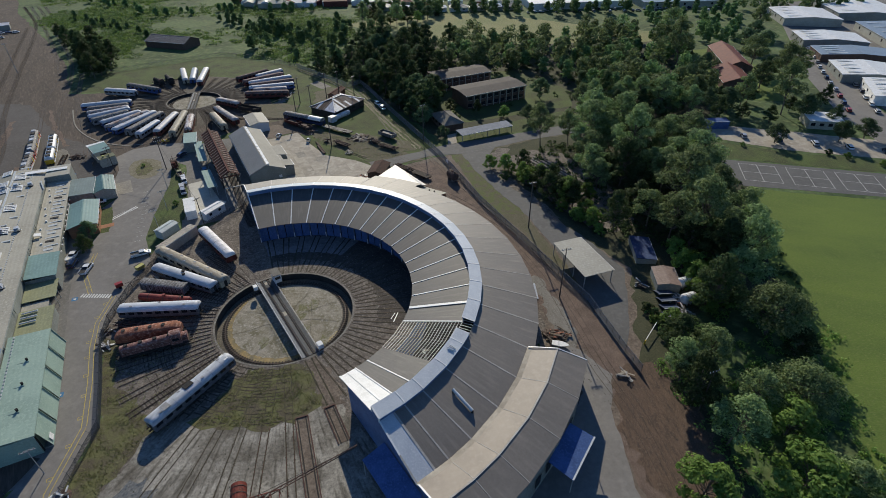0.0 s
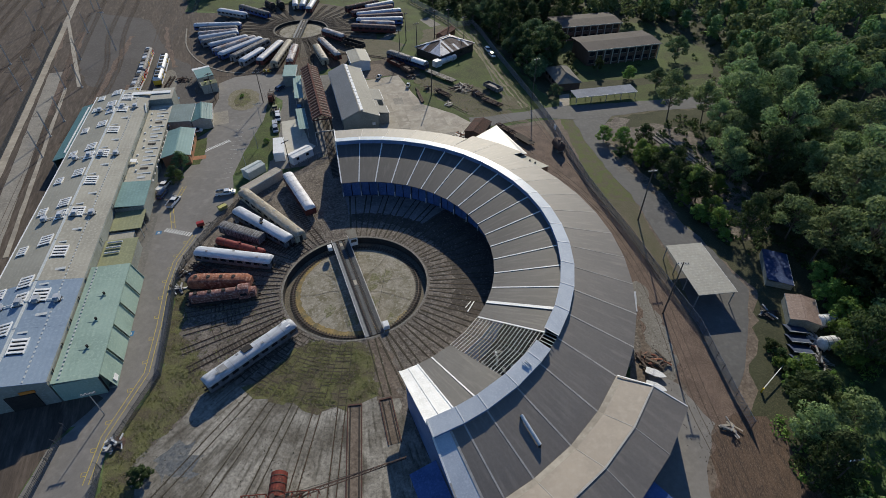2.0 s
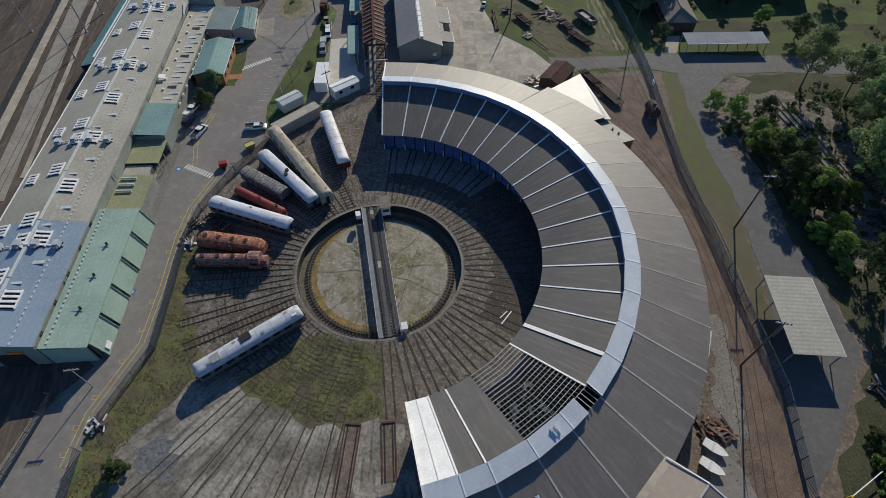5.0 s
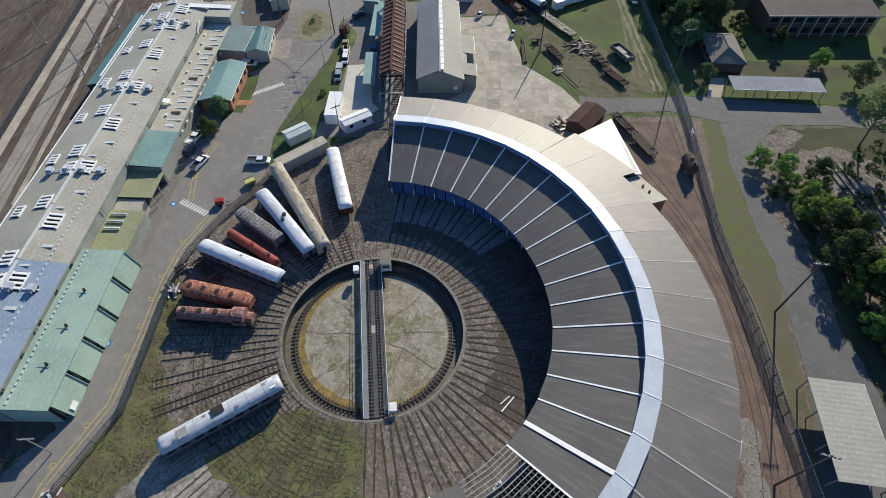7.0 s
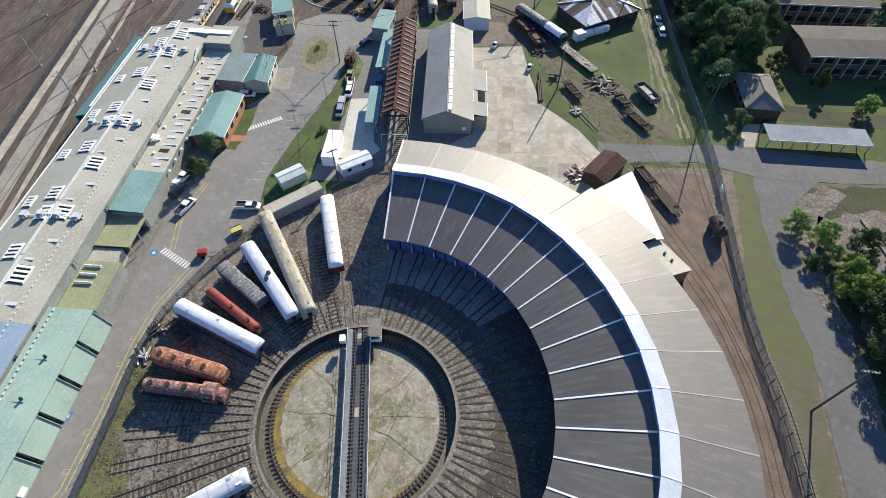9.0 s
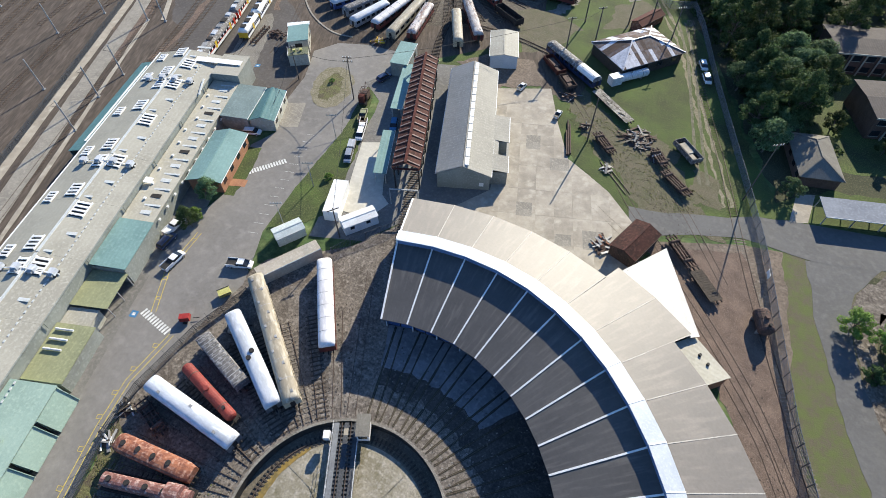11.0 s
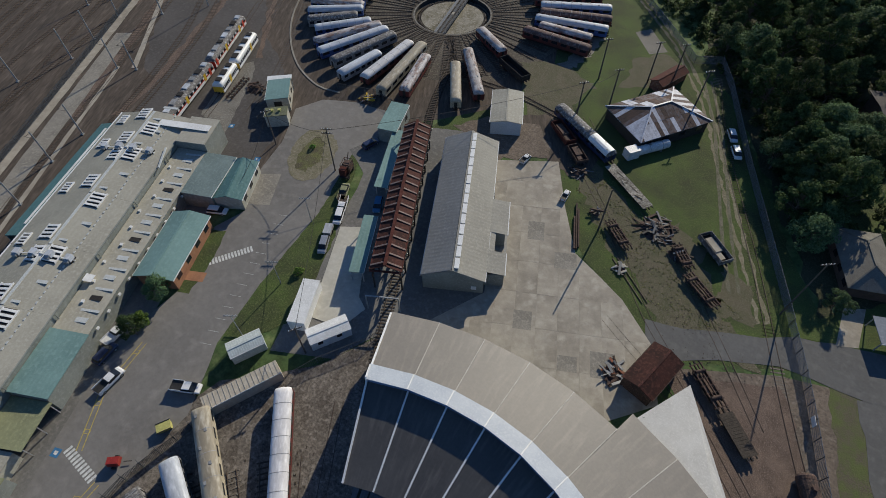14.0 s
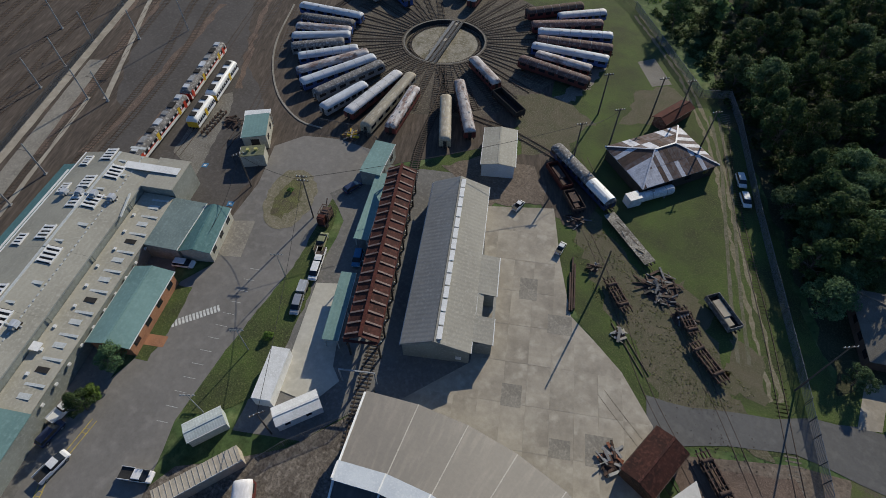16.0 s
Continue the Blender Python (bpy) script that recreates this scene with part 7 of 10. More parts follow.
for y in (-2.3, -0.9, 0.6, 2.4):
    part("walkway_bar", Shape().beam((-5.8, y, 4.45), (-1.9, y, 4.45), 0.12, 0.14).beam((0.7, y, 4.45), (6.0, y, 4.45), 0.12, 0.14), M["cranered"], cr)
for y in (-1.5, 0.5, 2.0):
    part("gear_drum", Shape().tube((-1.4, y, 3.5), (1.0, y, 3.5), 0.5, n=12), M["darkrust"], cr)
    part("gear_wheel", Shape().tube((1.0, y, 3.5), (1.2, y, 3.5), 0.85, n=16), M["darksteel"], cr)
crng = random.Random(61)
for i in range(34):
    p = Vector((crng.uniform(-5.6, 5.8), crng.uniform(-2.3, 2.3), crng.uniform(2.7, 4.4)))
    q = p + Vector((crng.uniform(-1.5, 1.5), crng.uniform(-1.5, 1.5), crng.uniform(-0.4, 0.6)))
    part("tie_bar", Shape().beam(p, q, crng.uniform(0.06, 0.22), crng.uniform(0.06, 0.3)), M[crng.choice(("cranered", "cranered", "darkrust", "darksteel"))], cr)
s = Shape()
p0, p1 = Vector((0.6, 1.4, 3.9)), Vector((19.5, 5.6, 5.8))
dj = (p1 - p0)
for dy, dz in ((-0.35, 0), (0.35, 0), (0, 0.45)):
    s.beam(p0 + Vector((0, dy, dz)), p1 + Vector((0, dy * 0.4, dz * 0.4)), 0.12, 0.12)
for i in range(22):
    q, r_ = p0 + dj * (i / 22), p0 + dj * ((i + 1) / 22)
    s.beam(q + Vector((0, -0.33, 0)), r_ + Vector((0, 0.33, 0)), 0.07, 0.07)
part("jib", s, M["darkrust"], cr, "thin rusty lattice jib")
part("rope", Shape().beam((-2, 1.2, 4.8), p1, 0.05, 0.05), M["darksteel"], cr)

# ---- scrap ----
def scrap(x, y, r, n, seed, label, mats=("darkrust", "rail", "greyside", "timber")):
    rng = random.Random(seed)
    t = thing("scrap_pile", label, "scrap pile", pose(x, y, 0))
    for i in range(n):
        a, d = rng.uniform(0, 6.28), r * rng.random() ** 0.7
        p = Vector((d * math.cos(a), d * math.sin(a), 0.25 + rng.uniform(0, 0.9) * (1 - d / r)))
        v = Vector((rng.uniform(-1, 1), rng.uniform(-1, 1), rng.uniform(-0.15, 0.15))).normalized() * rng.uniform(0.5, 1.6)
        part("scrap_bar", Shape().beam(p - v, p + v, rng.uniform(0.08, 0.5), rng.uniform(0.06, 0.3)), M[rng.choice(mats)], t)
    part("heap_base", Shape().loft([[(r * f * (1 + 0.2 * math.sin(3 * k)) * math.cos(k * 0.628), r * f * math.sin(k * 0.628), z) for k in range(10)] for f, z in ((0.9, 0.0), (0.6, 0.3), (0.2, 0.55))]), M["darkrust"], t)
    return t


scrap(-33.3, 200.4, 4.0, 60, 1, "tangled heap of rusty scrap steel", ("darkrust", "rail", "darksteel", "greyroof", "darkrust", "grimshade"))
scrap(-27.4, 196.2, 2.2, 25, 2, "heap of rusty wheels and bars")
scrap(-35.5, 186.5, 1.3, 10, 3, "small pile of pale rubble", ("concrete", "greyside"))
scrap(-54.5, 206.6, 2.0, 18, 4, "heap of rusty machine parts")
scrap(-46.0, 197.5, 1.2, 10, 5, "pile of old bars beside the apron")
scrap(-27.5, 165.0, 2.0, 22, 6, "heap of machine parts beside the brown shed", ("darkrust", "greyside", "rust"))
scrap(25.5, 86.5, 2.8, 35, 7, "heap of brown scrap timber and pipes", ("rust", "timber", "darkrust", "dirt"))
scrap(38, 74, 1.2, 9, 8, "rubble heap at the end of the fence", ("concrete", "greyside"))
scrap(-75.5, 110.5, 2.0, 20, 9, "old rails and machine parts by the fence", ("rust", "darkrust", "concrete"))
scrap(-79.0, 89.5, 1.2, 14, 10, "grey scrap beside the fence", ("greyside", "tank", "timber", "darksteel"))
scrap(-76.8, 85.0, 1.2, 14, 11, "grey scrap beside the fence", ("greyside", "tank", "timber", "darksteel"))
scrap(-66.2, 49.5, 1.8, 18, 12, "scrap pipes at the yard gate", ("fence", "greyside", "tank"))
scrap(58.3, 98.0, 2.4, 34, 13, "long pile of stored pipes and steel", ("steel", "greyside", "rust", "darksteel"))
scrap(57.6, 93.4, 1.8, 20, 23, "rack of old pipes beside the blue panels", ("steel", "greyside", "darksteel"))
scrap(51.0, 104.2, 1.6, 16, 24, "tangle of old bars and tyres by the road", ("steel", "under", "darksteel"))
scrap(-100.2, 196.0, 2.6, 26, 14, "row of stored machine parts by the fence", ("darkrust", "greyside", "olive"))
scrap(-112, 199.5, 2.0, 20, 15, "machine parts stored by the loop fence", ("darkrust", "greyside", "yellow"))
scrap(-140, 186.0, 2.6, 26, 16, "wheelsets stored beside the trains", ("darkrust", "darksteel", "rail"))
for (x, y, lab) in ((25.9, 83.3, "small white upturned boat"), (25.7, 80.2, "small white dinghy on the ground")):
    t = thing("boat", lab, "boat", pose(x, y, 0.1, 0, 0, -15))
    rings = [[(px_, w_ * math.cos(k * math.pi / 6), 0.7 - d_ * math.sin(k * math.pi / 6)) for k in range(7)] for px_, w_, d_ in ((-1.8, 0.7, 0.6), (0, 0.85, 0.7), (1.2, 0.6, 0.55), (2.0, 0.06, 0.2))]
    part("hull", Shape().loft(rings), M["white"], t)
    part("bench", Shape().box(-0.3, 0, 0.66, 0.4, 1.4, 0.06), M["tank"], t)

# ---- buildings ----
def walls(t, ln, wd, h, wall, door=None, windows=0, wmat=None, t_=0.2):
    for y in (-1, 1):
        part("wall", Shape().box(0, y * (wd / 2 - t_ / 2), 0, ln, t_, h), wall, t)
        for i in range(windows):
            x = -ln / 2 + ln * (i + 0.5) / windows
            part("window", Shape().box(x, y * (wd / 2 + 0.01), h * 0.4, min(1.6, ln / windows * 0.5), 0.06, h * 0.33), wmat or M["glass"], t)
    for x in (-1, 1):
        part("wall", Shape().box(x * (ln / 2 - t_ / 2), 0, 0, t_, wd - 2 * t_, h), wall, t)
    if door:
        part("door", Shape().box(ln / 2 + 0.02, 0, 0, 0.08, wd * 0.35, h * 0.8), door, t)


def gable(name, x, y, deg, ln, wd, eave, ridge, roof, wall, label, category="shed", over=0.3, windows=0, door=None, group="", pieces=1, trim=None):
    t = thing(name, label, category, pose(x, y, 0, 0, 0, deg), group)
    walls(t, ln, wd, eave, wall, door, windows)
    for x_ in (-1, 1):
        s = Shape().loft([[(x_ * (ln / 2) - x_ * d, -wd / 2, eave), (x_ * (ln / 2) - x_ * d, wd / 2, eave), (x_ * (ln / 2) - x_ * d, 0, ridge - 0.1)] for d in (0.0, 0.2)])
        part("gable_wall", s, wall, t)
    L, e2 = ln / 2 + over, eave - (ridge - eave) * over / (wd / 2)
    for i in range(pieces):
        x0, x1 = -L + 2 * L * i / pieces, -L + 2 * L * (i + 1) / pieces
        part("roof", Shape().slab([(x0, -wd / 2 - over, e2), (x1, -wd / 2 - over, e2), (x1, 0, ridge), (x0, 0, ridge)], 0.12), roof, t)
        part("roof", Shape().slab([(x0, 0, ridge), (x1, 0, ridge), (x1, wd / 2 + over, e2), (x0, wd / 2 + over, e2)], 0.12), roof, t)
    part("ridge_cap", Shape().box(0, 0, ridge - 0.03, 2 * L, 0.4, 0.08), roof, t)
    for y_ in (-1, 1):
        part("gutter", Shape().box(0, y_ * (wd / 2 + over + 0.06), e2 - 0.16, 2 * L, 0.13, 0.13), trim or M["white"], t)
    return t


def hip(name, x, y, deg, ln, wd, eave, ridge, roof, wall, label, category="house", over=0.5, windows=4, group=""):
    t = thing(name, label, category, pose(x, y, 0, 0, 0, deg), group)
    walls(t, ln, wd, eave, wall, None, windows)
    L, W_ = ln / 2 + over, wd / 2 + over
    k = max(0.0, L - W_)
    v = [(-L, -W_, eave), (L, -W_, eave), (L, W_, eave), (-L, W_, eave), (-k, 0, ridge), (k, 0, ridge)]
    for f in ((0, 1, 5, 4), (2, 3, 4, 5), (1, 2, 5), (3, 0, 4)):
        part("roof", Shape().slab([v[i] for i in f], 0.12), roof, t)
    part("ridge_cap", Shape().box(0, 0, ridge - 0.02, 2 * k + 0.3, 0.35, 0.1), roof, t)
    for a, b in ((0, 4), (3, 4), (1, 5), (2, 5)):
        part("hip_cap", Shape().beam(Vector(v[a]) + Vector((0, 0, 0.04)), Vector(v[b]) + Vector((0, 0, 0.04)), 0.28, 0.08), roof, t)
    return t


def mono(name, x, y, deg, ln, wd, z0, z1, roof, wall, label, category="shed", over=0.15, windows=0, open_=False, group="", door=None, ribs=0):
    """Flat or single-pitch roof; z0 at local -y, z1 at +y."""
    t = thing(name, label, category, pose(x, y, 0, 0, 0, deg), group)
    if open_:
        n = max(2, int(ln / 5) + 1)
        for i in range(n):
            for y_ in (-1, 1):
                part("post", Shape().box(-ln / 2 + 0.2 + (ln - 0.4) * i / (n - 1), y_ * (wd / 2 - 0.2), 0, 0.18, 0.18, min(z0, z1) - 0.1), M["steel"], t)
    else:
        h = min(z0, z1) - 0.1
        walls(t, ln, wd, h, wall, door, windows)
        if abs(z1 - z0) > 0.2:
            hi = 1 if z1 > z0 else -1
            part("upper_wall", Shape().box(0, hi * (wd / 2 - 0.1), h, ln, 0.2, abs(z1 - z0)), wall, t)
    L, W_ = ln / 2 + over, wd / 2 + over
    part("roof", Shape().slab([(-L, -W_, z0), (L, -W_, z0), (L, W_, z1), (-L, W_, z1)], 0.12), roof, t)
    for i in range(ribs):
        part("roof_rib", Shape().beam((-L + 2 * L * (i + 0.5) / ribs, -W_, z0 + 0.03), (-L + 2 * L * (i + 0.5) / ribs, W_, z1 + 0.03), 0.08, 0.06), roof, t)
    part("fascia", Shape().box(0, -W_ - 0.03, z0 - 0.2, 2 * L, 0.06, 0.22), M["white"], t)
    return t


# long workshop
BDEG = 116.3
ws = thing("workshop_building", "long grey-roofed railway workshop with green and teal extensions", "workshop", pose(BO.x, BO.y, 0, 0, 0, BDEG))


def bslab(name, x0, x1, y0, y1, z0, z1, m_, label="", thick=0.14):
    """Roof sheet in the workshop's own axes; z0 at y0, z1 at y1."""
    return part(name, Shape().slab([(x0, y0, z0), (x1, y0, z0), (x1, y1, z1), (x0, y1, z1)], thick), m_, ws, label)


def bwall(x0, x1, y0, y1, z0, z1, m_, name="wall", label=""):
    return part(name, Shape().box((x0 + x1) / 2, (y0 + y1) / 2, z0, x1 - x0, y1 - y0, z1 - z0), m_, ws, label)


cleat = Shape().box(0, 0, 0, 0.5, 0.28, 0.12).mesh("roof_cleat", M["skylight"])
for k in range(9):
    x0, x1 = 122 * k / 9, 122 * (k + 1) / 9
    m_ = M["bluesheet"] if k < 2 else M["greysheet"]
    bslab("roof", x0, x1 - 0.02, 8.6, 17.4, 6.2, 7.5, m_)
    bslab("roof", x0, x1 - 0.02, 17.4, 26.4, 7.5, 6.0, M["bluesheet"] if k < 2 else M["westsheet"])
    part("ridge_light", Shape().box((x0 + x1) / 2, 17.4, 7.45, x1 - x0 - 0.3, 0.55, 0.12), M["skylight"], ws, "pale ridge strip")
    part("downpipe", Shape().box(x0 + 0.3, 8.5, 4.6, 0.16, 0.16, 1.5), M["greywall"], ws)
    for i in range(12):
        part("roof_cleat", cleat, None, ws, at=pose(x0 + (i + 0.5) * (x1 - x0) / 12, 12.4, 6.72))
    part("west_gutter", Shape().box((x0 + x1) / 2, 26.5, 5.9, x1 - x0 - 0.1, 0.3, 0.14), M["white"], ws, "white eaves gutter")
bslab("ridge_patch", 0, 122, 8.55, 8.75, 6.24, 6.28, M["greywall"], "gutter edge", 0.1)
bwall(0, 122, 8.8, 9.0, 0, 6.1, M["greywall"])
bwall(0, 122, 26.0, 26.2, 0, 5.9, M["greywall"])
for x0 in (0.0, 121.7):
    s = Shape()
    s.loft([[(x0 + d, 9, 0), (x0 + d, 26, 0), (x0 + d, 26, 5.9), (x0 + d, 17.4, 7.35), (x0 + d, 9, 6.1)] for d in (0, 0.25)])
    part("end_wall", s, M["greywall"], ws)
# Near-black panel on the closed wall; the doorway's inner shade is its colour.
part("entrance", Shape().box(-0.1, 14.0, 0, 0.2, 5.0, 4.0), M["under"], ws, "near-black panel painted as the shaded doorway")
part("entrance_sign", Shape().box(-0.12, 12.5, 4.2, 0.1, 2.6, 0.7), M["orange"], ws, "orange sign panel")
# north head
bslab("roof", 113.5, 122.3, 1.6, 8.6, 6.5, 6.7, M["greysheet"])
bwall(113.7, 113.9, 1.8, 8.8, 0, 6.4, M["greywall"])
bwall(113.7, 122, 1.7, 1.9, 0, 6.4, M["greywall"])
bwall(121.8, 122, 1.9, 8.8, 0, 6.4, M["greywall"])
bslab("roof_white", 117.6, 119.6, 2.4, 14.5, 6.8, 7.3, M["white"], "white roof sheet", 0.08)
# east extensions
for x0, x1, y0, y1, z0, z1, m_, lab in ((66, 113.5, 2.0, 8.6, 4.3, 4.7, "creamroof", ""), (54.3, 66, 1.6, 8.6, 4.6, 5.2, "teal", "teal roof of the side extension"), (46.4, 54.2, 1.5, 8.6, 3.4, 3.6, "olive", "olive awning roof"), (32.0, 42.6, 1.4, 8.6, 3.5, 3.7, "olive", "olive low roof"), (0, 31.2, 0.7, 8.5, 5.0, 5.5, "greensheet", "pale green corrugated roof")):
    bslab("extension_roof", x0, x1, y0, y1, z0, z1, M[m_], lab)
    wl = M["greensheet"] if m_ == "greensheet" else M["greywall"]
    if m_ != "olive" or x0 < 40:
        bwall(x0, x1, y0 + 0.3, y0 + 0.5, 0, z0 - 0.15, wl, "extension_wall")
        bwall(x0 + 0.05, x0 + 0.25, y0 + 0.5, y1, 0, z0 - 0.15, wl, "extension_wall")
        bwall(x1 - 0.25, x1 - 0.05, y0 + 0.5, y1, 0, z0 - 0.15, wl, "extension_wall")
    else:
        for x in (x0 + 0.4, (x0 + x1) / 2, x1 - 0.4):
            bwall(x - 0.08, x + 0.08, y0 + 0.3, y0 + 0.46, 0, 3.2, M["steel"], "awning_post")
for i in range(5):
    x = 0.5 + i * 6.15
    part("wall_panel", Shape().slab([(x + 0.35, -0.55, 0.4), (x + 5.7, -0.55, 0.4), (x + 5.7, 0.72, 4.75), (x + 0.35, 0.72, 4.75)], 0.1), M["greensheet"], ws, "sloping pale green wall panel")
    bwall(x + 0.4, x + 5.65, -0.5, 0.9, 0.0, 0.4, M["greywall"], "plinth")
    # Slot backs in near-black: the recess shade is painted on.
    bwall(x - 0.2, x + 0.25, 0.9, 1.0, 0.0, 4.6, M["under"], "recess", "near-black slot back, its shade painted on")
    part("panel_rib", Shape().beam((x + 5.75, -0.6, 0.4), (x + 5.75, 0.7, 4.85), 0.1, 0.3), M["greensheet"], ws)
part("wall_sign", Shape().slab([(1.6, -0.6, 0.9), (3.0, -0.6, 0.9), (3.0, -0.3, 1.9), (1.6, -0.3, 1.9)], 0.06), M["white"], ws, "white board on the green wall")
for i in range(30):
    part("roof_cleat", cleat, None, ws, at=pose(1.0 + i * 1.02, 7.3, 5.45))
for k, x in enumerate((7.5, 14.6, 21.8)):
    part("flue_base", Shape().box(x, 5.2, 5.28, 0.9, 3.2, 0.06), M["greensheet"], ws, "pale flue flashing")
    part("flue", Shape().tube((x, 4.0, 5.2), (x, 4.0, 5.9), 0.2, 0.24, 10), M["under"], ws, "dark roof flue")
for i in range(5):
    part("wall_rib", Shape().box(3.0 + i * 6.15, 8.62, 5.3, 0.22, 0.14, 0.85), M["under"], ws)
for i in range(3):
    x = 37.5 + i * 1.9
    part("duct", Shape().tube((x, 4.6, 3.9), (x, 7.8, 4.0), 0.2, n=10), M["tank"], ws, "pale round duct")
bslab("low_roof", 42.8, 46.2, 3.0, 8.6, 3.0, 3.1, M["greysheet"])
bwall(42.8, 46.2, 3.2, 3.4, 0, 2.9, M["creamwall"])
for i in range(10):
    x = 68.5 + i * 4.6
    part("roof_light", Shape().box(x, 4.6, 4.46, 1.0, 2.2, 0.1), M["under"] if i % 3 == 1 else M["skylight"], ws, "roof light panel")
    part("roof_strip", Shape().box(x + 2, 5.2, 4.48, 0.5, 5.6, 0.06), M["skylight"], ws)
for i in range(9):
    x = 72 + i * 4.4
    part("roof_vent", Shape().box(x, 6.4 + (i % 3) * 0.5, 4.6, 0.55, 0.45, 0.35), M["white"], ws, "white roof vent")
for i in range(12):
    x = 68 + i * 3.6
    part("pipe_bracket", Shape().box(x, 1.9, 3.0, 0.6, 0.3, 0.4), M["white"], ws, "white wall unit")
# teal strip on the west side
bslab("west_lean_to", 84, 119, 26.5, 31.0, 5.3, 4.4, M["darkteal"], "dark teal lean-to roof")
bwall(84, 119, 30.6, 30.8, 0, 4.3, M["greywall"])
part("roof_strip", Shape().box(102, 28.3, 4.98, 30, 0.45, 0.1), M["white"], ws, "long white roof strip")


def roof_monitor(x, y, z, w_, h_, slope):
    p = part("roof_light", Shape().box(0, 0, 0, h_, w_, 0.22), M["under"], ws, "louvred roof light with white slats", at=pose(x, y, z, slope, 0, 0))
    for i in range(4):
        part("louvre", Shape().box(-h_ * 0.39 + i * h_ * 0.26, 0, 0.2, h_ * 0.12, w_, 0.22), M["white"], p)
    for y_ in (-1, 1):
        part("kerb", Shape().box(0, y_ * w_ / 2, 0.1, h_, 0.18, 0.3), M["white"], p)


for k, x in enumerate((9, 22.5, 36.5, 51.5, 65.5, 79.5, 93.5, 107.5, 116)):
    roof_monitor(x, 15.4, 7.1, 2.7, 3.9, 8.4)
    if k % 2:
        roof_monitor(x - 0.4, 18.9, 7.1, 2.3, 3.9, -9.5)
    roof_monitor(x + 5, 19.6, 7.0, 2.6, 3.6, -9.5)
    roof_monitor(x + 3, 24.2, 6.25, 1.8, 3.0, -9.5)
    part("roof_walk", Shape().box(x + 8, 14.6, 7.05, 0.7, 3.6, 0.08), M["skylight"], ws)
    part("roof_walk", Shape().box(x + 3.4, 16.0, 7.3, 0.5, 2.4, 0.08), M["skylight"], ws)
for x in (21, 50.5, 79, 109):
    for y, z in ((12.0, 6.7), (15.6, 7.2), (18.8, 7.2), (22.6, 6.6)):
        u = part("air_handler", Shape().box(0, 0, 0.2, 1.25, 1.1, 0.95), M["silver"], ws, "grey rooftop air handler", at=pose(x, y, z))
        part("cowl", Shape().loft([[(-0.55 + d, yy, zz) for yy, zz in ((-0.45, 0.4), (0.45, 0.4), (0.45, 1.05 + d * 0.3), (-0.45, 1.05 + d * 0.3))] for d in (-0.55, 0.0)]), M["steel"], u)
        part("foot_frame", Shape().box(0, 0, -0.1, 1.5, 1.2, 0.32), M["under"], u)
    part("service_pipe", Shape().beam((x, 11, 6.75), (x, 17.4, 7.75), 0.15, 0.15).beam((x, 17.4, 7.75), (x, 23.5, 6.75), 0.15, 0.15), M["white"], ws)
part("roof_beam", Shape().beam((105, 8.2, 6.4), (111, 9.4, 6.7), 0.35, 0.3), M["skylight"], ws)
part("roof_sign", Shape().box(76.5, 7.6, 5.4, 1.6, 1.6, 0.12, tilt=12), M["white"], ws, "white square panel")

mono("office_building", *bxy(107, -1.5), BDEG - 2, 12.5, 7.0, 3.9, 4.2, M["officeroof"], M["greywall"], "low grey office with a flat roof", "office", windows=3)
gable("office_building", *bxy(107, -7.6), BDEG + 4, 11.5, 6.0, 3.4, 4.3, M["darkteal"], M["creamwall"], "low office with a teal sheet roof", "office", windows=3)
gable("brick_office", *bxy(87.6, -2.6), BDEG, 15.8, 7.4, 3.6, 4.5, M["teal"], M["brick"], "orange brick office with a teal roof", "office", windows=4, over=0.4)
mono("kiosk_shed", -130.2, 186.0, -48.5, 8.2, 5.6, 3.9, 4.2, M["teal"], M["creamwall"], "cream hut with a teal roof beside the loop road", "hut", windows=2, door=M["under"])
t = mono("kiosk_lean_to", -124.5, 179.7, -48.5, 3.4, 5.4, 3.3, 3.5, M["mossroof"], M["creamwall"], "olive-roofed lean-to with two round vents beside the hut", "lean-to", over=0.1)
for y in (-0.9, 0.9):
    part("roof_vent", Shape().tube((0, y, 3.35), (0, y, 3.85), 0.3, n=12).tube((0, y, 3.85), (0, y, 4.0), 0.42, n=12), M["skipyellow"], t, "yellowed round roof vent")
t = mono("kiosk_awning", -133.6, 189.8, -48.5, 1.6, 6.0, 3.9, 4.0, M["white"], M["greywall"], "white sheet awning at the end of the hut", "awning", open_=True)

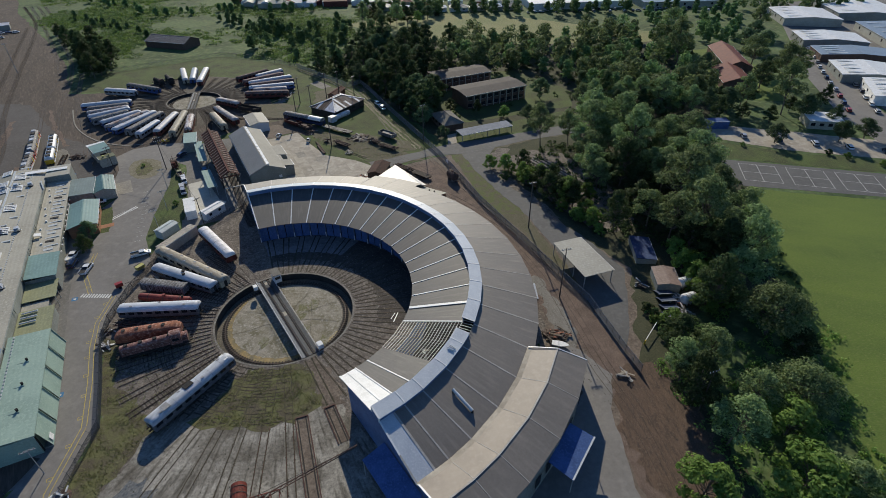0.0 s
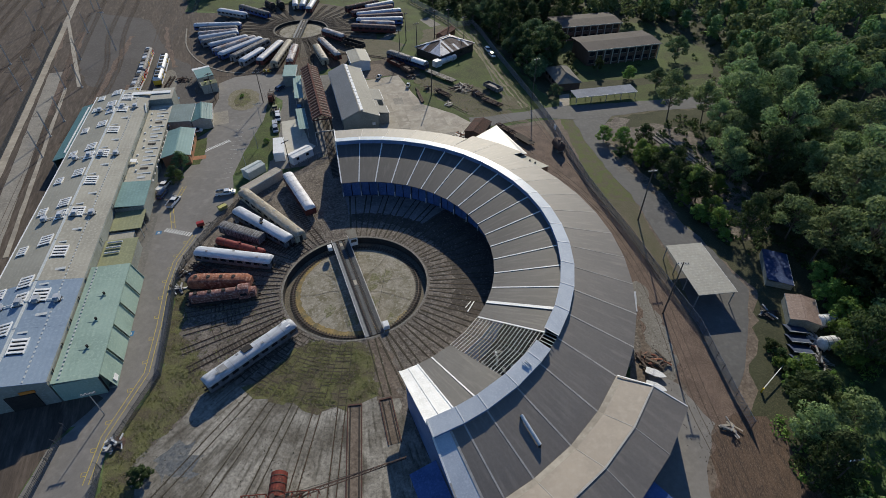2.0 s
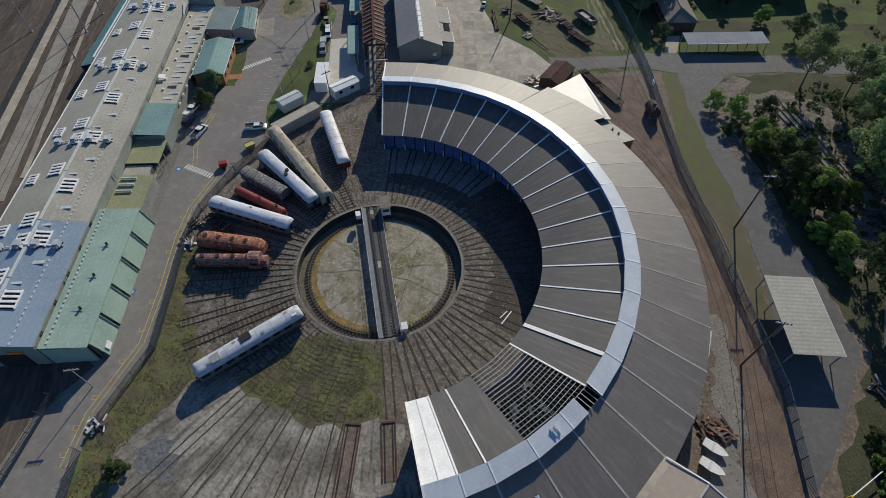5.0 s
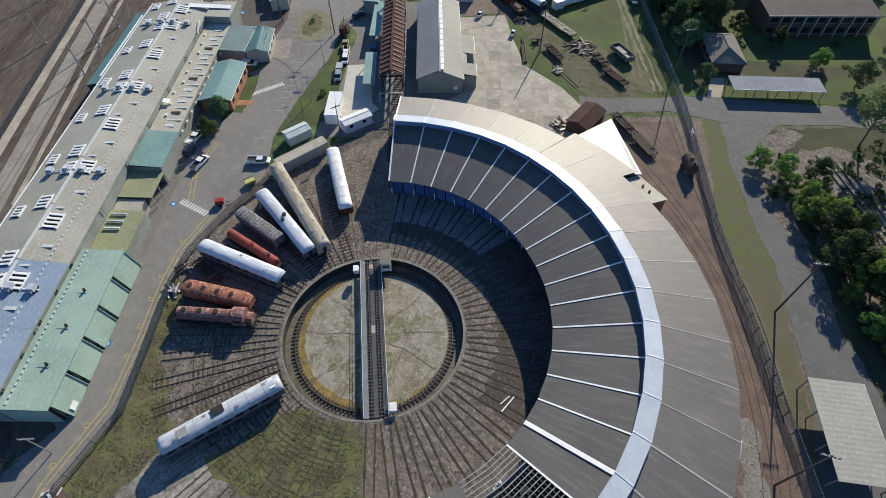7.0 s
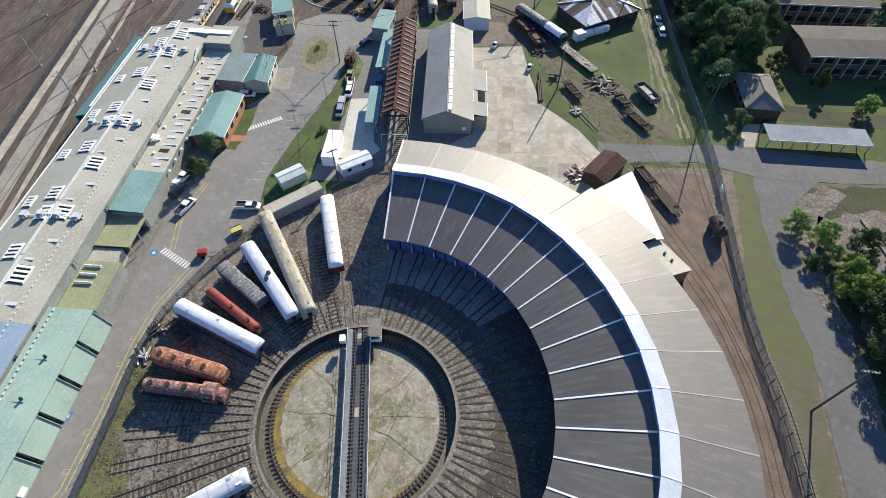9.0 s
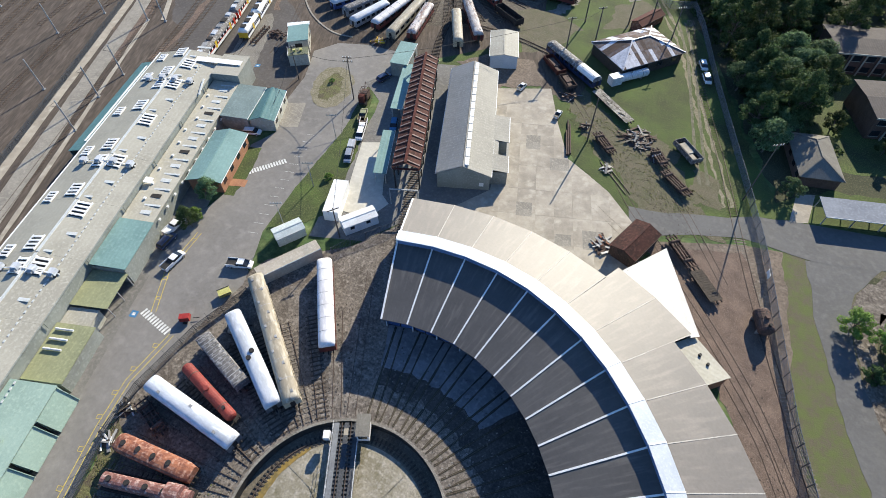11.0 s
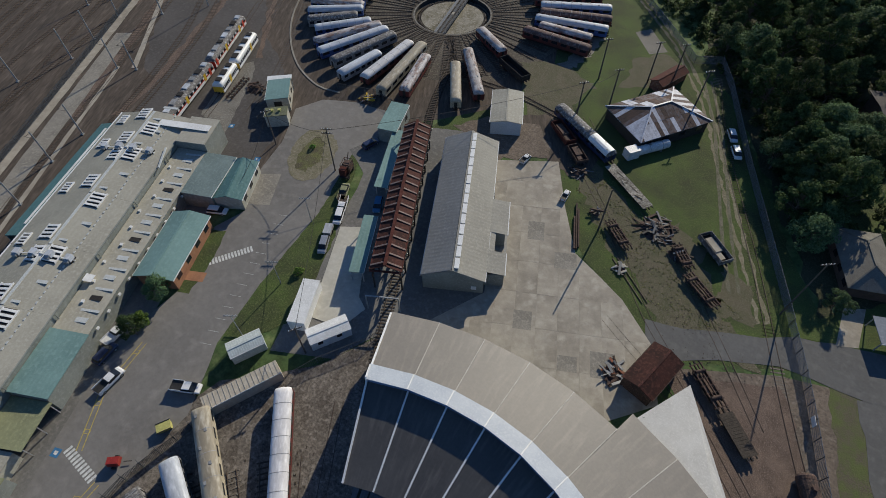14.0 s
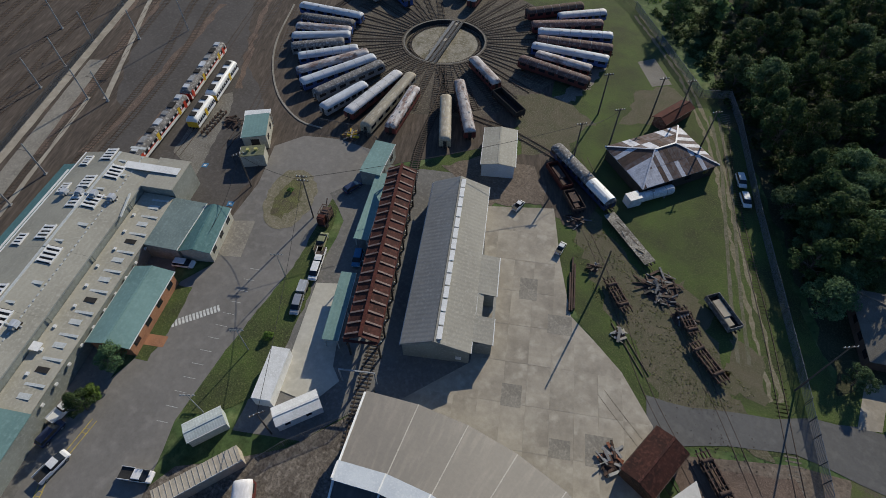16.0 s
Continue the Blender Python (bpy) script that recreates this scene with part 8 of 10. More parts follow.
# coaling shed with a slatted brown roof
cs = thing("coaling_shed", "tall narrow open shed with a red-brown slatted roof", "shed", pose(-80.0, 174.3, 0, 0, 0, 118.7))
CL, CW = 41.7, 5.9
for y in (-1, 1):
    part("roof", Shape().slab([(-CL / 2, -CW / 2 if y < 0 else 0, 6.6 if y < 0 else 8.0), (CL / 2, -CW / 2 if y < 0 else 0, 6.6 if y < 0 else 8.0), (CL / 2, 0 if y < 0 else CW / 2, 8.0 if y < 0 else 6.6), (-CL / 2, 0 if y < 0 else CW / 2, 8.0 if y < 0 else 6.6)], 0.1), M["shedpanel"], cs, "dark red-brown sheet roof")
    for i in range(20):
        x = -CL / 2 + 0.9 + i * (CL - 1.8) / 19
        part("roof_batten", Shape().beam((x, y * 0.35, 8.04), (x, y * CW / 2, 6.7), 0.34, 0.1), M["rafterpaint"], cs, "faded pinkish roof batten")
    for i in range(11):
        x = -CL / 2 + 0.5 + i * (CL - 1) / 10
        part("column", Shape().box(x, y * (CW / 2 - 0.3), 0, 0.3, 0.3, 6.5), M["darksteel"], cs)
        part("bracket", Shape().beam((x, y * (CW / 2 + 0.4), 6.3), (x, y * (CW / 2 - 0.3), 4.9), 0.15, 0.15), M["steel"], cs)
    part("side_beam", Shape().box(0, y * (CW / 2 - 0.3), 4.4, CL, 0.2, 0.5), M["darkrust"], cs)
    part("eaves_beam", Shape().box(0, y * CW / 2, 6.4, CL, 0.2, 0.25), M["redroof"], cs)
part("ridge_beam", Shape().box(0, 0, 8.0, CL, 0.6, 0.25), M["redroof"], cs)
part("end_panel", Shape().slab([(-CL / 2 - 0.4, -CW / 2, 6.5), (-CL / 2, -CW / 2, 6.6), (-CL / 2, CW / 2, 6.6), (-CL / 2 - 0.4, CW / 2, 6.5)], 0.1), M["redroof"], cs)
part("portal_frame", Shape().beam((-CL / 2 - 4.5, -3, 0), (-CL / 2 - 4.5, -3, 4.6), 0.22, 0.22).beam((-CL / 2 - 4.5, 3, 0), (-CL / 2 - 4.5, 3, 4.6), 0.22, 0.22).beam((-CL / 2 - 4.5, -3, 4.6), (-CL / 2 - 4.5, 3, 4.6), 0.22, 0.22), M["steel"], cs, "pale steel portal")

gs = gable("goods_shed", -69.0, 180.4, 117.9, 39.0, 11.6, 4.5, 6.9, M["shedsheet"], M["greywall"], "grey gabled steel shed with white ridge vents", "shed", pieces=5)
part("roof_overlay", Shape().slab([(-19.7, 0.3, 6.96), (19.7, 0.3, 6.96), (19.7, 6.1, 4.52), (-19.7, 6.1, 4.52)], 0.05), M["shedshade"], gs, "roof slope toned blue-grey for its shaded side")
for i in range(14):
    part("ridge_vent", Shape().box(-18 + i * 2.75, -0.6, 6.75, 2.4, 0.9, 0.28), M["white"], gs, "white ridge vent box")
part("sign", Shape().box(-19.6, -4.0, 1.2, 0.08, 1.0, 1.0), M["white"], gs)
for x0, x1 in ((-17.5, -12.2), (-7.5, 1.5)):
    part("side_roof", Shape().slab([(x0, -9.6, 3.8), (x1, -9.6, 3.8), (x1, -6.0, 4.4), (x0, -6.0, 4.4)], 0.1), M["shedsheet"], gs, "lean-to roof")
    part("side_gutter", Shape().box((x0 + x1) / 2, -9.68, 3.68, x1 - x0, 0.16, 0.14), M["white"], gs)
    part("side_wall", Shape().box((x0 + x1) / 2, -9.4, 0, x1 - x0, 0.15, 3.6), M["greywall"], gs)
    part("side_wall", Shape().box(x0 + 0.1, -7.6, 0, 0.15, 3.4, 3.7), M["greywall"], gs)
    part("side_wall", Shape().box(x1 - 0.1, -7.6, 0, 0.15, 3.4, 3.7), M["greywall"], gs)
part("side_roof", Shape().slab([(-12.3, -7.3, 4.0), (-7.4, -7.3, 4.0), (-7.4, -6.0, 4.4), (-12.3, -6.0, 4.4)], 0.1), M["shedsheet"], gs, "lean-to roof")
part("side_canopy", Shape().slab([(-12.2, -9.6, 3.74), (-7.5, -9.6, 3.74), (-7.5, -9.1, 3.8), (-12.2, -9.1, 3.8)], 0.1), M["shedsheet"], gs)

mono("depot_office", -98.8, 194.3, 110, 10.4, 4.5, 4.0, 4.2, M["teal"], M["greywall"], "small teal-roofed depot office", "office", windows=2)
mono("shelter_roof", -90.7, 182.8, 116, 18.9, 2.6, 3.5, 3.6, M["teal"], M["greywall"], "long narrow teal canopy beside the coaling shed", "shelter", open_=True, group="depot canopies")
mono("shelter_roof", -79.4, 160.4, 118.8, 14.2, 2.6, 3.5, 3.6, M["teal"], M["greywall"], "long narrow teal canopy beside the coaling shed", "shelter", open_=True, group="depot canopies")
mono("site_container", -80.0, 144.0, 116, 9.4, 3.2, 2.9, 2.95, M["white"], M["white"], "long white site container on grass", "site office", over=0.02)
t = gable("site_hut", -72.3, 142.2, 61, 7.4, 3.0, 2.7, 3.1, M["white"], M["white"], "white site hut with two small windows", "site hut", over=0.1)
for x in (-2, 1.5):
    part("window", Shape().box(x, -1.52, 1.3, 0.9, 0.05, 0.8), M["glass"], t)
gable("site_hut", -82.3, 131.8, 65.6, 6.0, 3.0, 2.6, 3.0, M["huttint"], M["huttint"], "pale greenish white site hut by the road", "site hut", over=0.1)
mono("shipping_container", -76.8, 126.2, 66.5, 12.8, 2.6, 2.8, 2.85, M["contbeige"], M["contbeige"], "long beige shipping container by the yard fence", "container", over=0.0, ribs=16)
t = thing("red_trailer", "small bright red trailer beside the crossing", "trailer", pose(-84.4, 106.6, 0, 0, 0, 40))
part("box", Shape().loft([[(x, -0.7, 0.5), (x, 0.7, 0.5), (x, 0.55, 1.4), (x, -0.55, 1.4)] for x in (-0.9, 0.9)]), M["carred"], t)
part("wheel", Shape().tube((0, -1.0, 0.35), (0, -0.8, 0.35), 0.35, n=12), M["rubber"], t)
part("wheel", Shape().tube((0, 0.8, 0.35), (0, 1.0, 0.35), 0.35, n=12), M["rubber"], t)
part("drawbar", Shape().beam((1.3, 0, 0.5), (2.5, 0, 0.45), 0.1, 0.1), M["darksteel"], t)
t = thing("small_skip", "small yellow-green skip bin beside the fence", "skip bin", pose(-82.6, 114.4, 0.04, 0, 0, 62))
part("tub", Shape().loft([[(x, y, z) for y, z in ((-0.5, 0.15), (0.5, 0.15), (0.8, 1.1), (-0.8, 1.1))] for x in (-1.1, 1.1)]), M["skipyellow"], t)
part("rim", Shape().box(0, 0.8, 1.08, 2.3, 0.1, 0.1).box(0, -0.8, 1.08, 2.3, 0.1, 0.1), M["darksteel"], t)
t = thing("notice_board", "blank white notice board on the yard fence", "notice board", pose(2.3, 175.0, 0.0, 0, 0, -70))
part("board", Shape().box(0, -0.25, 1.0, 1.7, 0.06, 1.2), M["white"], t)
for x in (-0.7, 0.7):
    part("leg", Shape().box(x, -0.18, 0, 0.08, 0.08, 2.2), M["fence"], t)
single("roof_sheet", Shape().slab([(0, -2.4, 0.3), (0.9, -2.4, 0.25), (0.9, 2.4, 1.4), (0, 2.4, 1.5)], 0.06), M["white"], "white roofing sheet leaning against the roundhouse wall", "sheet", pose(22.6, 101.6, 0, 0, 0, 4))
gable("brown_shed", -22.2, 167.8, 78, 9.2, 5.4, 3.0, 3.8, M["shedpanel"], M["darkrust"], "rusty brown corrugated shed beside the roundhouse", "shed", over=0.2, trim=M["darkrust"])
gable("small_shed", -78.4, 213.8, 118.5, 12.6, 7.4, 3.8, 4.4, M["greysheet"], M["cap"], "small pale grey gabled shed", "shed", over=0.2)
th = hip("tin_house", -46.8, 233.0, 57.4, 19.6, 14.0, 3.4, 6.2, M["patchroof"], M["timber"], "derelict house with a patched rusty tin roof", "house")
rng = random.Random(46)
LH, WH_, KH = 10.3, 7.5, 2.8
sheet_mats = ("tinpale", "darkrust", "tinrust", "tinpale", "tinrust", "tinrust", "tinpale", "tinrust")
for sgn in (-1, 1):
    for i in range(18):
        x0, x1 = -LH + 2 * LH * i / 18, -LH + 2 * LH * (i + 1) / 18 - 0.03
        for half in (0, 1):
            f = lambda x: min(1.0, (LH - abs(x)) / WH_)
            h0, h1 = half * 0.5, (half + 1) * 0.5 - 0.01
            a0, a1, b0, b1 = min(h0, f(x0)), min(h1, f(x0)), min(h0, f(x1)), min(h1, f(x1))
            if a1 - a0 + b1 - b0 < 0.08:
                continue
            q = [(x, sgn * WH_ * (1 - h), 3.42 + KH * h) for x, h in ((x0, a0), (x1, b0), (x1, b1), (x0, a1))]
            part("roof_sheet", Shape().slab(q if sgn < 0 else q[::-1], 0.04), M[rng.choice(sheet_mats)], th, at=pose(0, 0, 0.05))
for sgn in (-1, 1):
    for i in range(12):
        y0, y1 = -WH_ + 2 * WH_ * i / 12, -WH_ + 2 * WH_ * (i + 1) / 12 - 0.03
        h0, h1 = 1 - abs(y0) / WH_, 1 - abs(y1) / WH_
        q = [(sgn * LH, y0, 3.42), (sgn * LH, y1, 3.42), (sgn * (LH - WH_ * h1), y1, 3.42 + KH * h1), (sgn * (LH - WH_ * h0), y0, 3.42 + KH * h0)]
        part("roof_sheet", Shape().slab(q if sgn > 0 else q[::-1], 0.04), M[rng.choice(sheet_mats)], th, at=pose(0, 0, 0.05))
for a, b in (((-LH, -WH_), (-(LH - WH_), 0)), ((-LH, WH_), (-(LH - WH_), 0)), ((LH, -WH_), (LH - WH_, 0)), ((LH, WH_), (LH - WH_, 0)), ((-(LH - WH_), 0), (LH - WH_, 0))):
    part("hip_cap", Shape().beam((*a, 3.56 if a[1] else 3.56 + KH), (*b, 3.56 + KH), 0.34, 0.08), M["tinpale"], th, "pale metal hip capping")
gable("rust_hut", -50.4, 251.6, 72, 10.6, 3.6, 2.6, 3.4, M["redroof"], M["rust"], "small hut with a rusty red roof", "hut", trim=M["darkrust"])
sheet("pavement_pad", [(-67.6, 271.3), (-64.3, 275.8), (-55.7, 266.5), (-59.7, 262.4)], 0.05, M["concrete_old"], "old concrete pad in the grass", "pavement")
t = mono("carport", 37.0, 111.9, 109, 15.8, 8.4, 4.0, 4.05, M["portroof"], M["greywall"], "open carport with a flat beige roof", "carport", open_=True)
part("post_brace", Shape().box(-7.6, 0, 3.6, 0.12, 8.2, 0.2).box(7.6, 0, 3.6, 0.12, 8.2, 0.2), M["steel"], t)
mono("blue_tarp_shed", 55.5, 118.6, 84, 10.8, 5.4, 1.6, 2.0, M["tarp"], M["greywall"], "low store covered with dark blue sheeting", "store", over=0.05)
gable("store_shed", 57.0, 105.0, 84, 7.4, 5.6, 2.4, 2.9, M["pinkiron"], M["greywall"], "small store with a pinkish iron roof", "shed", over=0.1, trim=M["greyside"])
for k in range(4):
    t = thing("panel_rack", "curved dark blue panel leaning in a rack", "rack", pose(55.0 - 0.25 * k, 100.6 - 2.7 * k, 0.0, 0, 0, 4), "blue panels in the yard")
    prof = [(-1.7, 1.5), (-0.9, 1.3), (0.1, 0.9), (1.1, 0.4), (1.5, 0.12)]
    part("sheet", Shape().loft([[(x, y, z) for y, z in prof] + [(x, y, z - 0.08) for y, z in prof[::-1]] for x in (-1.9, 1.9)]), M["bluepanel"], t)
    part("edge_bar", Shape().beam((-1.95, -1.7, 1.56), (1.95, -1.7, 1.56), 0.14, 0.14), M["steel"], t, "pale metal edge")
    for x in (-1.8, 1.8):
        part("prop", Shape().beam((x, -1.6, 0.0), (x, -1.6, 1.45), 0.1, 0.1), M["darksteel"], t)
for x, y in ((61.4, 103.4), (60.0, 97.2)):
    boiler_tank((x - 1.8, y - 0.6), (x + 1.8, y + 0.6), 1.35, M["tank"], "white cylindrical tank among bushes", "white tanks", zc=1.5, chassis=False, dome=False)


def two_storey(x, y, deg, ln, wd, label):
    t = thing("brick_building", label, "building", pose(x, y, 0, 0, 0, deg), "brick office blocks")
    for y_ in (-1, 1):
        part("wall", Shape().box(0, y_ * (wd / 2 - 0.15), 0, ln, 0.3, 6.3), M["darkbrick"], t)
    for x_ in (-1, 1):
        part("wall", Shape().box(x_ * (ln / 2 - 0.15), 0, 0, 0.3, wd - 0.6, 6.3), M["darkbrick"], t)
    part("roof", Shape().slab([(-ln / 2 - 0.8, -wd / 2 - 0.8, 6.4), (ln / 2 + 0.8, -wd / 2 - 0.8, 6.4), (ln / 2 + 0.8, 0, 7.0), (-ln / 2 - 0.8, 0, 7.0)], 0.2), M["brownroof"], t)
    part("roof", Shape().slab([(-ln / 2 - 0.8, 0, 7.0), (ln / 2 + 0.8, 0, 7.0), (ln / 2 + 0.8, wd / 2 + 0.8, 6.4), (-ln / 2 - 0.8, wd / 2 + 0.8, 6.4)], 0.2), M["brownroof"], t)
    part("fascia", Shape().box(0, -wd / 2 - 0.85, 6.1, ln + 1.7, 0.1, 0.4), M["creamwall"], t)
    n = int(ln / 3.4)
    for i in range(n):
        xx = -ln / 2 + ln * (i + 0.5) / n
        for z in (0.9, 4.0):
            for y_ in (-1, 1):
                w_ = part("window", Shape().box(xx, y_ * (wd / 2 + 0.02), z, 2.0, 0.08, 1.5), M["glass"], t)
                part("window_sill", Shape().box(xx, y_ * (wd / 2 + 0.08), z - 0.1, 2.2, 0.2, 0.1), M["creamwall"], w_)
        part("pier", Shape().box(xx + ln / n / 2, -wd / 2 - 0.5, 0, 0.3, 0.3, 6.2), M["creamwall"], t)
    return t


two_storey(22.5, 244.0, 26.5, 31, 14, "long two-storey dark brick building with a brown roof")
two_storey(9.5, 267.0, 24.5, 28, 13, "two-storey dark brick building among trees")
hip("gatehouse", 2.6, 213.4, 112, 14.5, 8.4, 3.0, 5.2, M["tile"], M["darkbrick"], "small hipped tile-roofed gatehouse")
mono("bus_shelter", 17.7, 202.6, 24, 23, 5.4, 2.8, 3.0, M["shelterroof"], M["greywall"], "long blue-grey flat-roofed shelter", "shelter", open_=True)
gable("large_hut", -171.0, 352.0, -18, 30, 14, 4.0, 6.5, M["greyroof"], M["darkbrick"], "dark disused shed in the scrub", "shed")
gable("yard_office", -291.0, 308.0, 32, 16, 11, 3.6, 4.8, M["bluesheet"], M["greywall"], "grey yard office among the tracks", "office")
gable("yard_office", -322.0, 402.0, 32, 22, 9, 3.6, 4.6, M["whiteroof"], M["greywall"], "long pale yard building", "office")
# red-roofed hall
gable("red_roof_hall", 160.0, 297.0, 79, 42, 13, 4.0, 6.8, M["redtile"], M["darkbrick"], "brick hall with a dark red tile roof", "hall")
gable("red_roof_hall", 146.0, 263.0, 79, 26, 14, 4.0, 6.6, M["redtile"], M["darkbrick"], "brick hall with a dark red tile roof", "hall")
# factories and houses beyond
FACT = [(258, 397, 78, 38, 36, 8, "white"), (238, 334, 76, 24, 35, 7, "white"), (232, 300, 76, 19, 40, 7, "bluesheet"), (218, 268, 72, 26, 30, 7, "silver"), (214, 236, 66, 28, 30, 7, "white"), (290, 340, 76, 50, 40, 8, "bluesheet"), (282, 268, 72, 60, 45, 8, "greysheet"), (262, 205, 66, 40, 50, 7, "whiteroof"), (310, 420, 78, 60, 44, 8, "silver"), (108, 466, 6, 78, 36, 8, "white"), (192, 466, 3, 66, 40, 8, "bluesheet"), (20, 520, 6, 60, 40, 7, "greysheet"), (110, 530, 4, 70, 40, 8, "whiteroof"), (200, 540, 2, 70, 44, 8, "silver"), (300, 520, 2, 80, 50, 8, "white"), (340, 200, 70, 60, 50, 8, "silver")]
for i, (x, y, d, ln, wd, h, rf) in enumerate(FACT):
    h *= 0.62
    rf = {"silver": "white", "greysheet": "whiteroof"}.get(rf, rf)
    t = gable("factory", x, y, d, ln, wd, h, h + 1.2, M[rf], M[("creamwall", "greywall", "darkbrick", "greywall", "white")[i % 5]], "low factory with a pale sheet roof" if rf != "bluesheet" else "low factory with a blue-grey sheet roof", "factory", group="industrial estate", windows=3, pieces=2)
    for k in range(4):
        part("roof_strip", Shape().box(-ln / 2 + ln * (k + 0.5) / 4, wd * 0.22, h + 0.72, 1.2, wd * 0.4, 0.08), M["skylight"], t)
rng = random.Random(77)
for i in range(30):
    x, y = -60 + (i % 10) * 15 + rng.uniform(-3, 3), 452 + (i // 10) * 24 + rng.uniform(-3, 3)
    if x > 62:
        continue
    hip("house", x, y, rng.choice((5, 95)), rng.uniform(11, 15), rng.uniform(8.5, 10.5), 2.8, 4.6, M[rng.choice(("greysheet", "white", "tile", "redtile", "bluesheet", "tile"))], M[rng.choice(("creamwall", "brick", "white"))], "suburban house with a pitched roof", "house", windows=2, group="far houses")
mono("club_house", 158.0, 207, -12, 13, 10, 3.6, 3.9, M["white"], M["creamwall"], "club house with a white flat roof", "building", windows=4)
mono("blue_truck", 113, 206.5, 0, 11, 4, 3.2, 3.3, M["blueclad"], M["blueclad"], "blue box truck body", "truck body", over=0.02)


# ---- vehicles ----
def car(x, y, deg, paint, label, ute=False, tray=None, group="parked vehicles", far=False):
    t = thing("car" if not ute else "utility_truck", label, "car" if not ute else "pickup truck", pose(x, y, 0.045, 0, 0, deg), group)
    ln, w = (5.2, 1.85) if ute else (4.5, 1.8)
    sec = lambda x_, zt, f: [(x_, -w / 2 * f, 0.45), (x_, w / 2 * f, 0.45), (x_, w / 2 * f, zt - 0.15), (x_, w / 2 * f - 0.12, zt), (x_, -w / 2 * f + 0.12, zt), (x_, -w / 2 * f, zt - 0.15)]
    body = [(-ln / 2, 0.85, 0.9), (-ln / 2 + 0.15, 1.0, 1), (ln / 2 - 1.4, 1.0, 1), (ln / 2 - 0.3, 0.88, 0.97), (ln / 2, 0.68, 0.88)]
    part("body", Shape().loft([sec(*b) for b in body]), paint, t)
    c0, c1 = (-0.2, 1.35) if ute else (-1.7, 0.9)
    cab = lambda x_, z, f: [(x_, -w / 2 * f, 0.98), (x_, w / 2 * f, 0.98), (x_, w / 2 * f * 0.82, z), (x_, -w / 2 * f * 0.82, z)]
    part("glasshouse", Shape().loft([cab(c0 - 0.35, 1.05, 0.95), cab(c0, 1.42, 0.96), cab(c1 - 0.3, 1.42, 0.96), cab(c1 + 0.55, 1.03, 0.94)]), M["glass"], t, "dark windows")
    part("roof", Shape().loft([[(x_, -w / 2 * 0.8, z), (x_, w / 2 * 0.8, z), (x_, w / 2 * 0.72, z + 0.09), (x_, -w / 2 * 0.72, z + 0.09)] for x_, z in ((c0 - 0.1, 1.4), (c0 + 0.3, 1.43), (c1 - 0.3, 1.43))]), paint, t)
    if ute:
        part("tray", Shape().box(-1.5, 0, 0.95, 2.1, 1.8, 0.08), tray or M["darksteel"], t, "open tray")
        for y_ in (-0.9, 0.9):
            part("tray_side", Shape().box(-1.5, y_, 0.95, 2.1, 0.06, 0.35), paint, t)
    for x_ in (-ln / 2 + 0.85, ln / 2 - 0.9):
        for y_ in (-1, 1):
            wl = part("wheel", Shape().tube((x_, y_ * (w / 2 - 0.18), 0.34), (x_, y_ * (w / 2 + 0.02), 0.34), 0.34, n=14), M["rubber"], t)
            if far:
                continue
            part("rim", Shape().tube((x_, y_ * (w / 2), 0.34), (x_, y_ * (w / 2 + 0.03), 0.34), 0.2, n=10), M["steel"], wl)
    for y_ in () if far else (-0.6, 0.6):
        part("headlight", Shape().box(ln / 2 - 0.02, y_, 0.55, 0.06, 0.35, 0.14), M["skylight"], t)
        part("tail_light", Shape().box(-ln / 2 + 0.0, y_, 0.65, 0.06, 0.3, 0.16), M["redside"], t)
    return t


WH, SV, DK = M["carwhite"], M["carsilver"], M["cardark"]
car(-97.0, 114.0, 96, WH, "white pickup truck with an open tray on the road edge", True)
car(-104.2, 120.1, 98, WH, "white pickup truck parked by the workshop", True, M["white"])
car(-102.2, 116.6, 100, DK, "dark car parked in the shade by bushes")
car(-85.3, 120.8, 28, WH, "white pickup truck with a dark tray by the container", True)
car(-87.6, 156.8, -60, SV, "silver four-wheel-drive car on the grass strip")
t = thing("box_trailer", "grey box trailer behind the silver car", "trailer", pose(-89.4, 160.2, 0.06, 0, 0, 118))
part("tub", Shape().box(0, 0, 0.5, 2.6, 1.6, 0.8), M["greyside"], t)
part("cover", Shape().box(0, 0, 1.3, 2.65, 1.65, 0.06), M["silver"], t)
part("wheel", Shape().tube((0, -0.95, 0.35), (0, -0.78, 0.35), 0.34, n=12), M["rubber"], t)
part("wheel", Shape().tube((0, 0.78, 0.35), (0, 0.95, 0.35), 0.34, n=12), M["rubber"], t)
car(-90.3, 164.4, -62, WH, "white car parked on the grass strip")
car(-91.8, 167.2, -62, WH, "white pickup truck parked on the grass strip", True, M["rail"])
car(-94.3, 170.4, 118, M["olive"], "olive flat-tray truck on the grass strip", True, M["timber"])
t = thing("crane_carrier", "rusty red crane carrier with a cage frame on the grass strip", "crane carrier", pose(-97.9, 175.6, 0.06, 0, 0, 112))
part("chassis", Shape().box(0, 0, 0.75, 4.6, 1.7, 0.3), M["under"], t)
part("engine_house", Shape().box(0.7, 0, 1.05, 2.4, 2.0, 1.5).box(0.9, 0, 2.55, 1.7, 1.6, 0.2), M["darkrust"], t, "rusty red machinery house")
part("cab", Shape().box(-1.4, 0.2, 1.05, 1.3, 1.5, 1.9), M["redroof"], t, "faded red cab")
for x in (-1.0, 0.3, 1.7):
    for y in (-0.95, 0.95):
        part("cage_post", Shape().box(x, y, 1.05, 0.1, 0.1, 2.3), M["darkrust"], t)
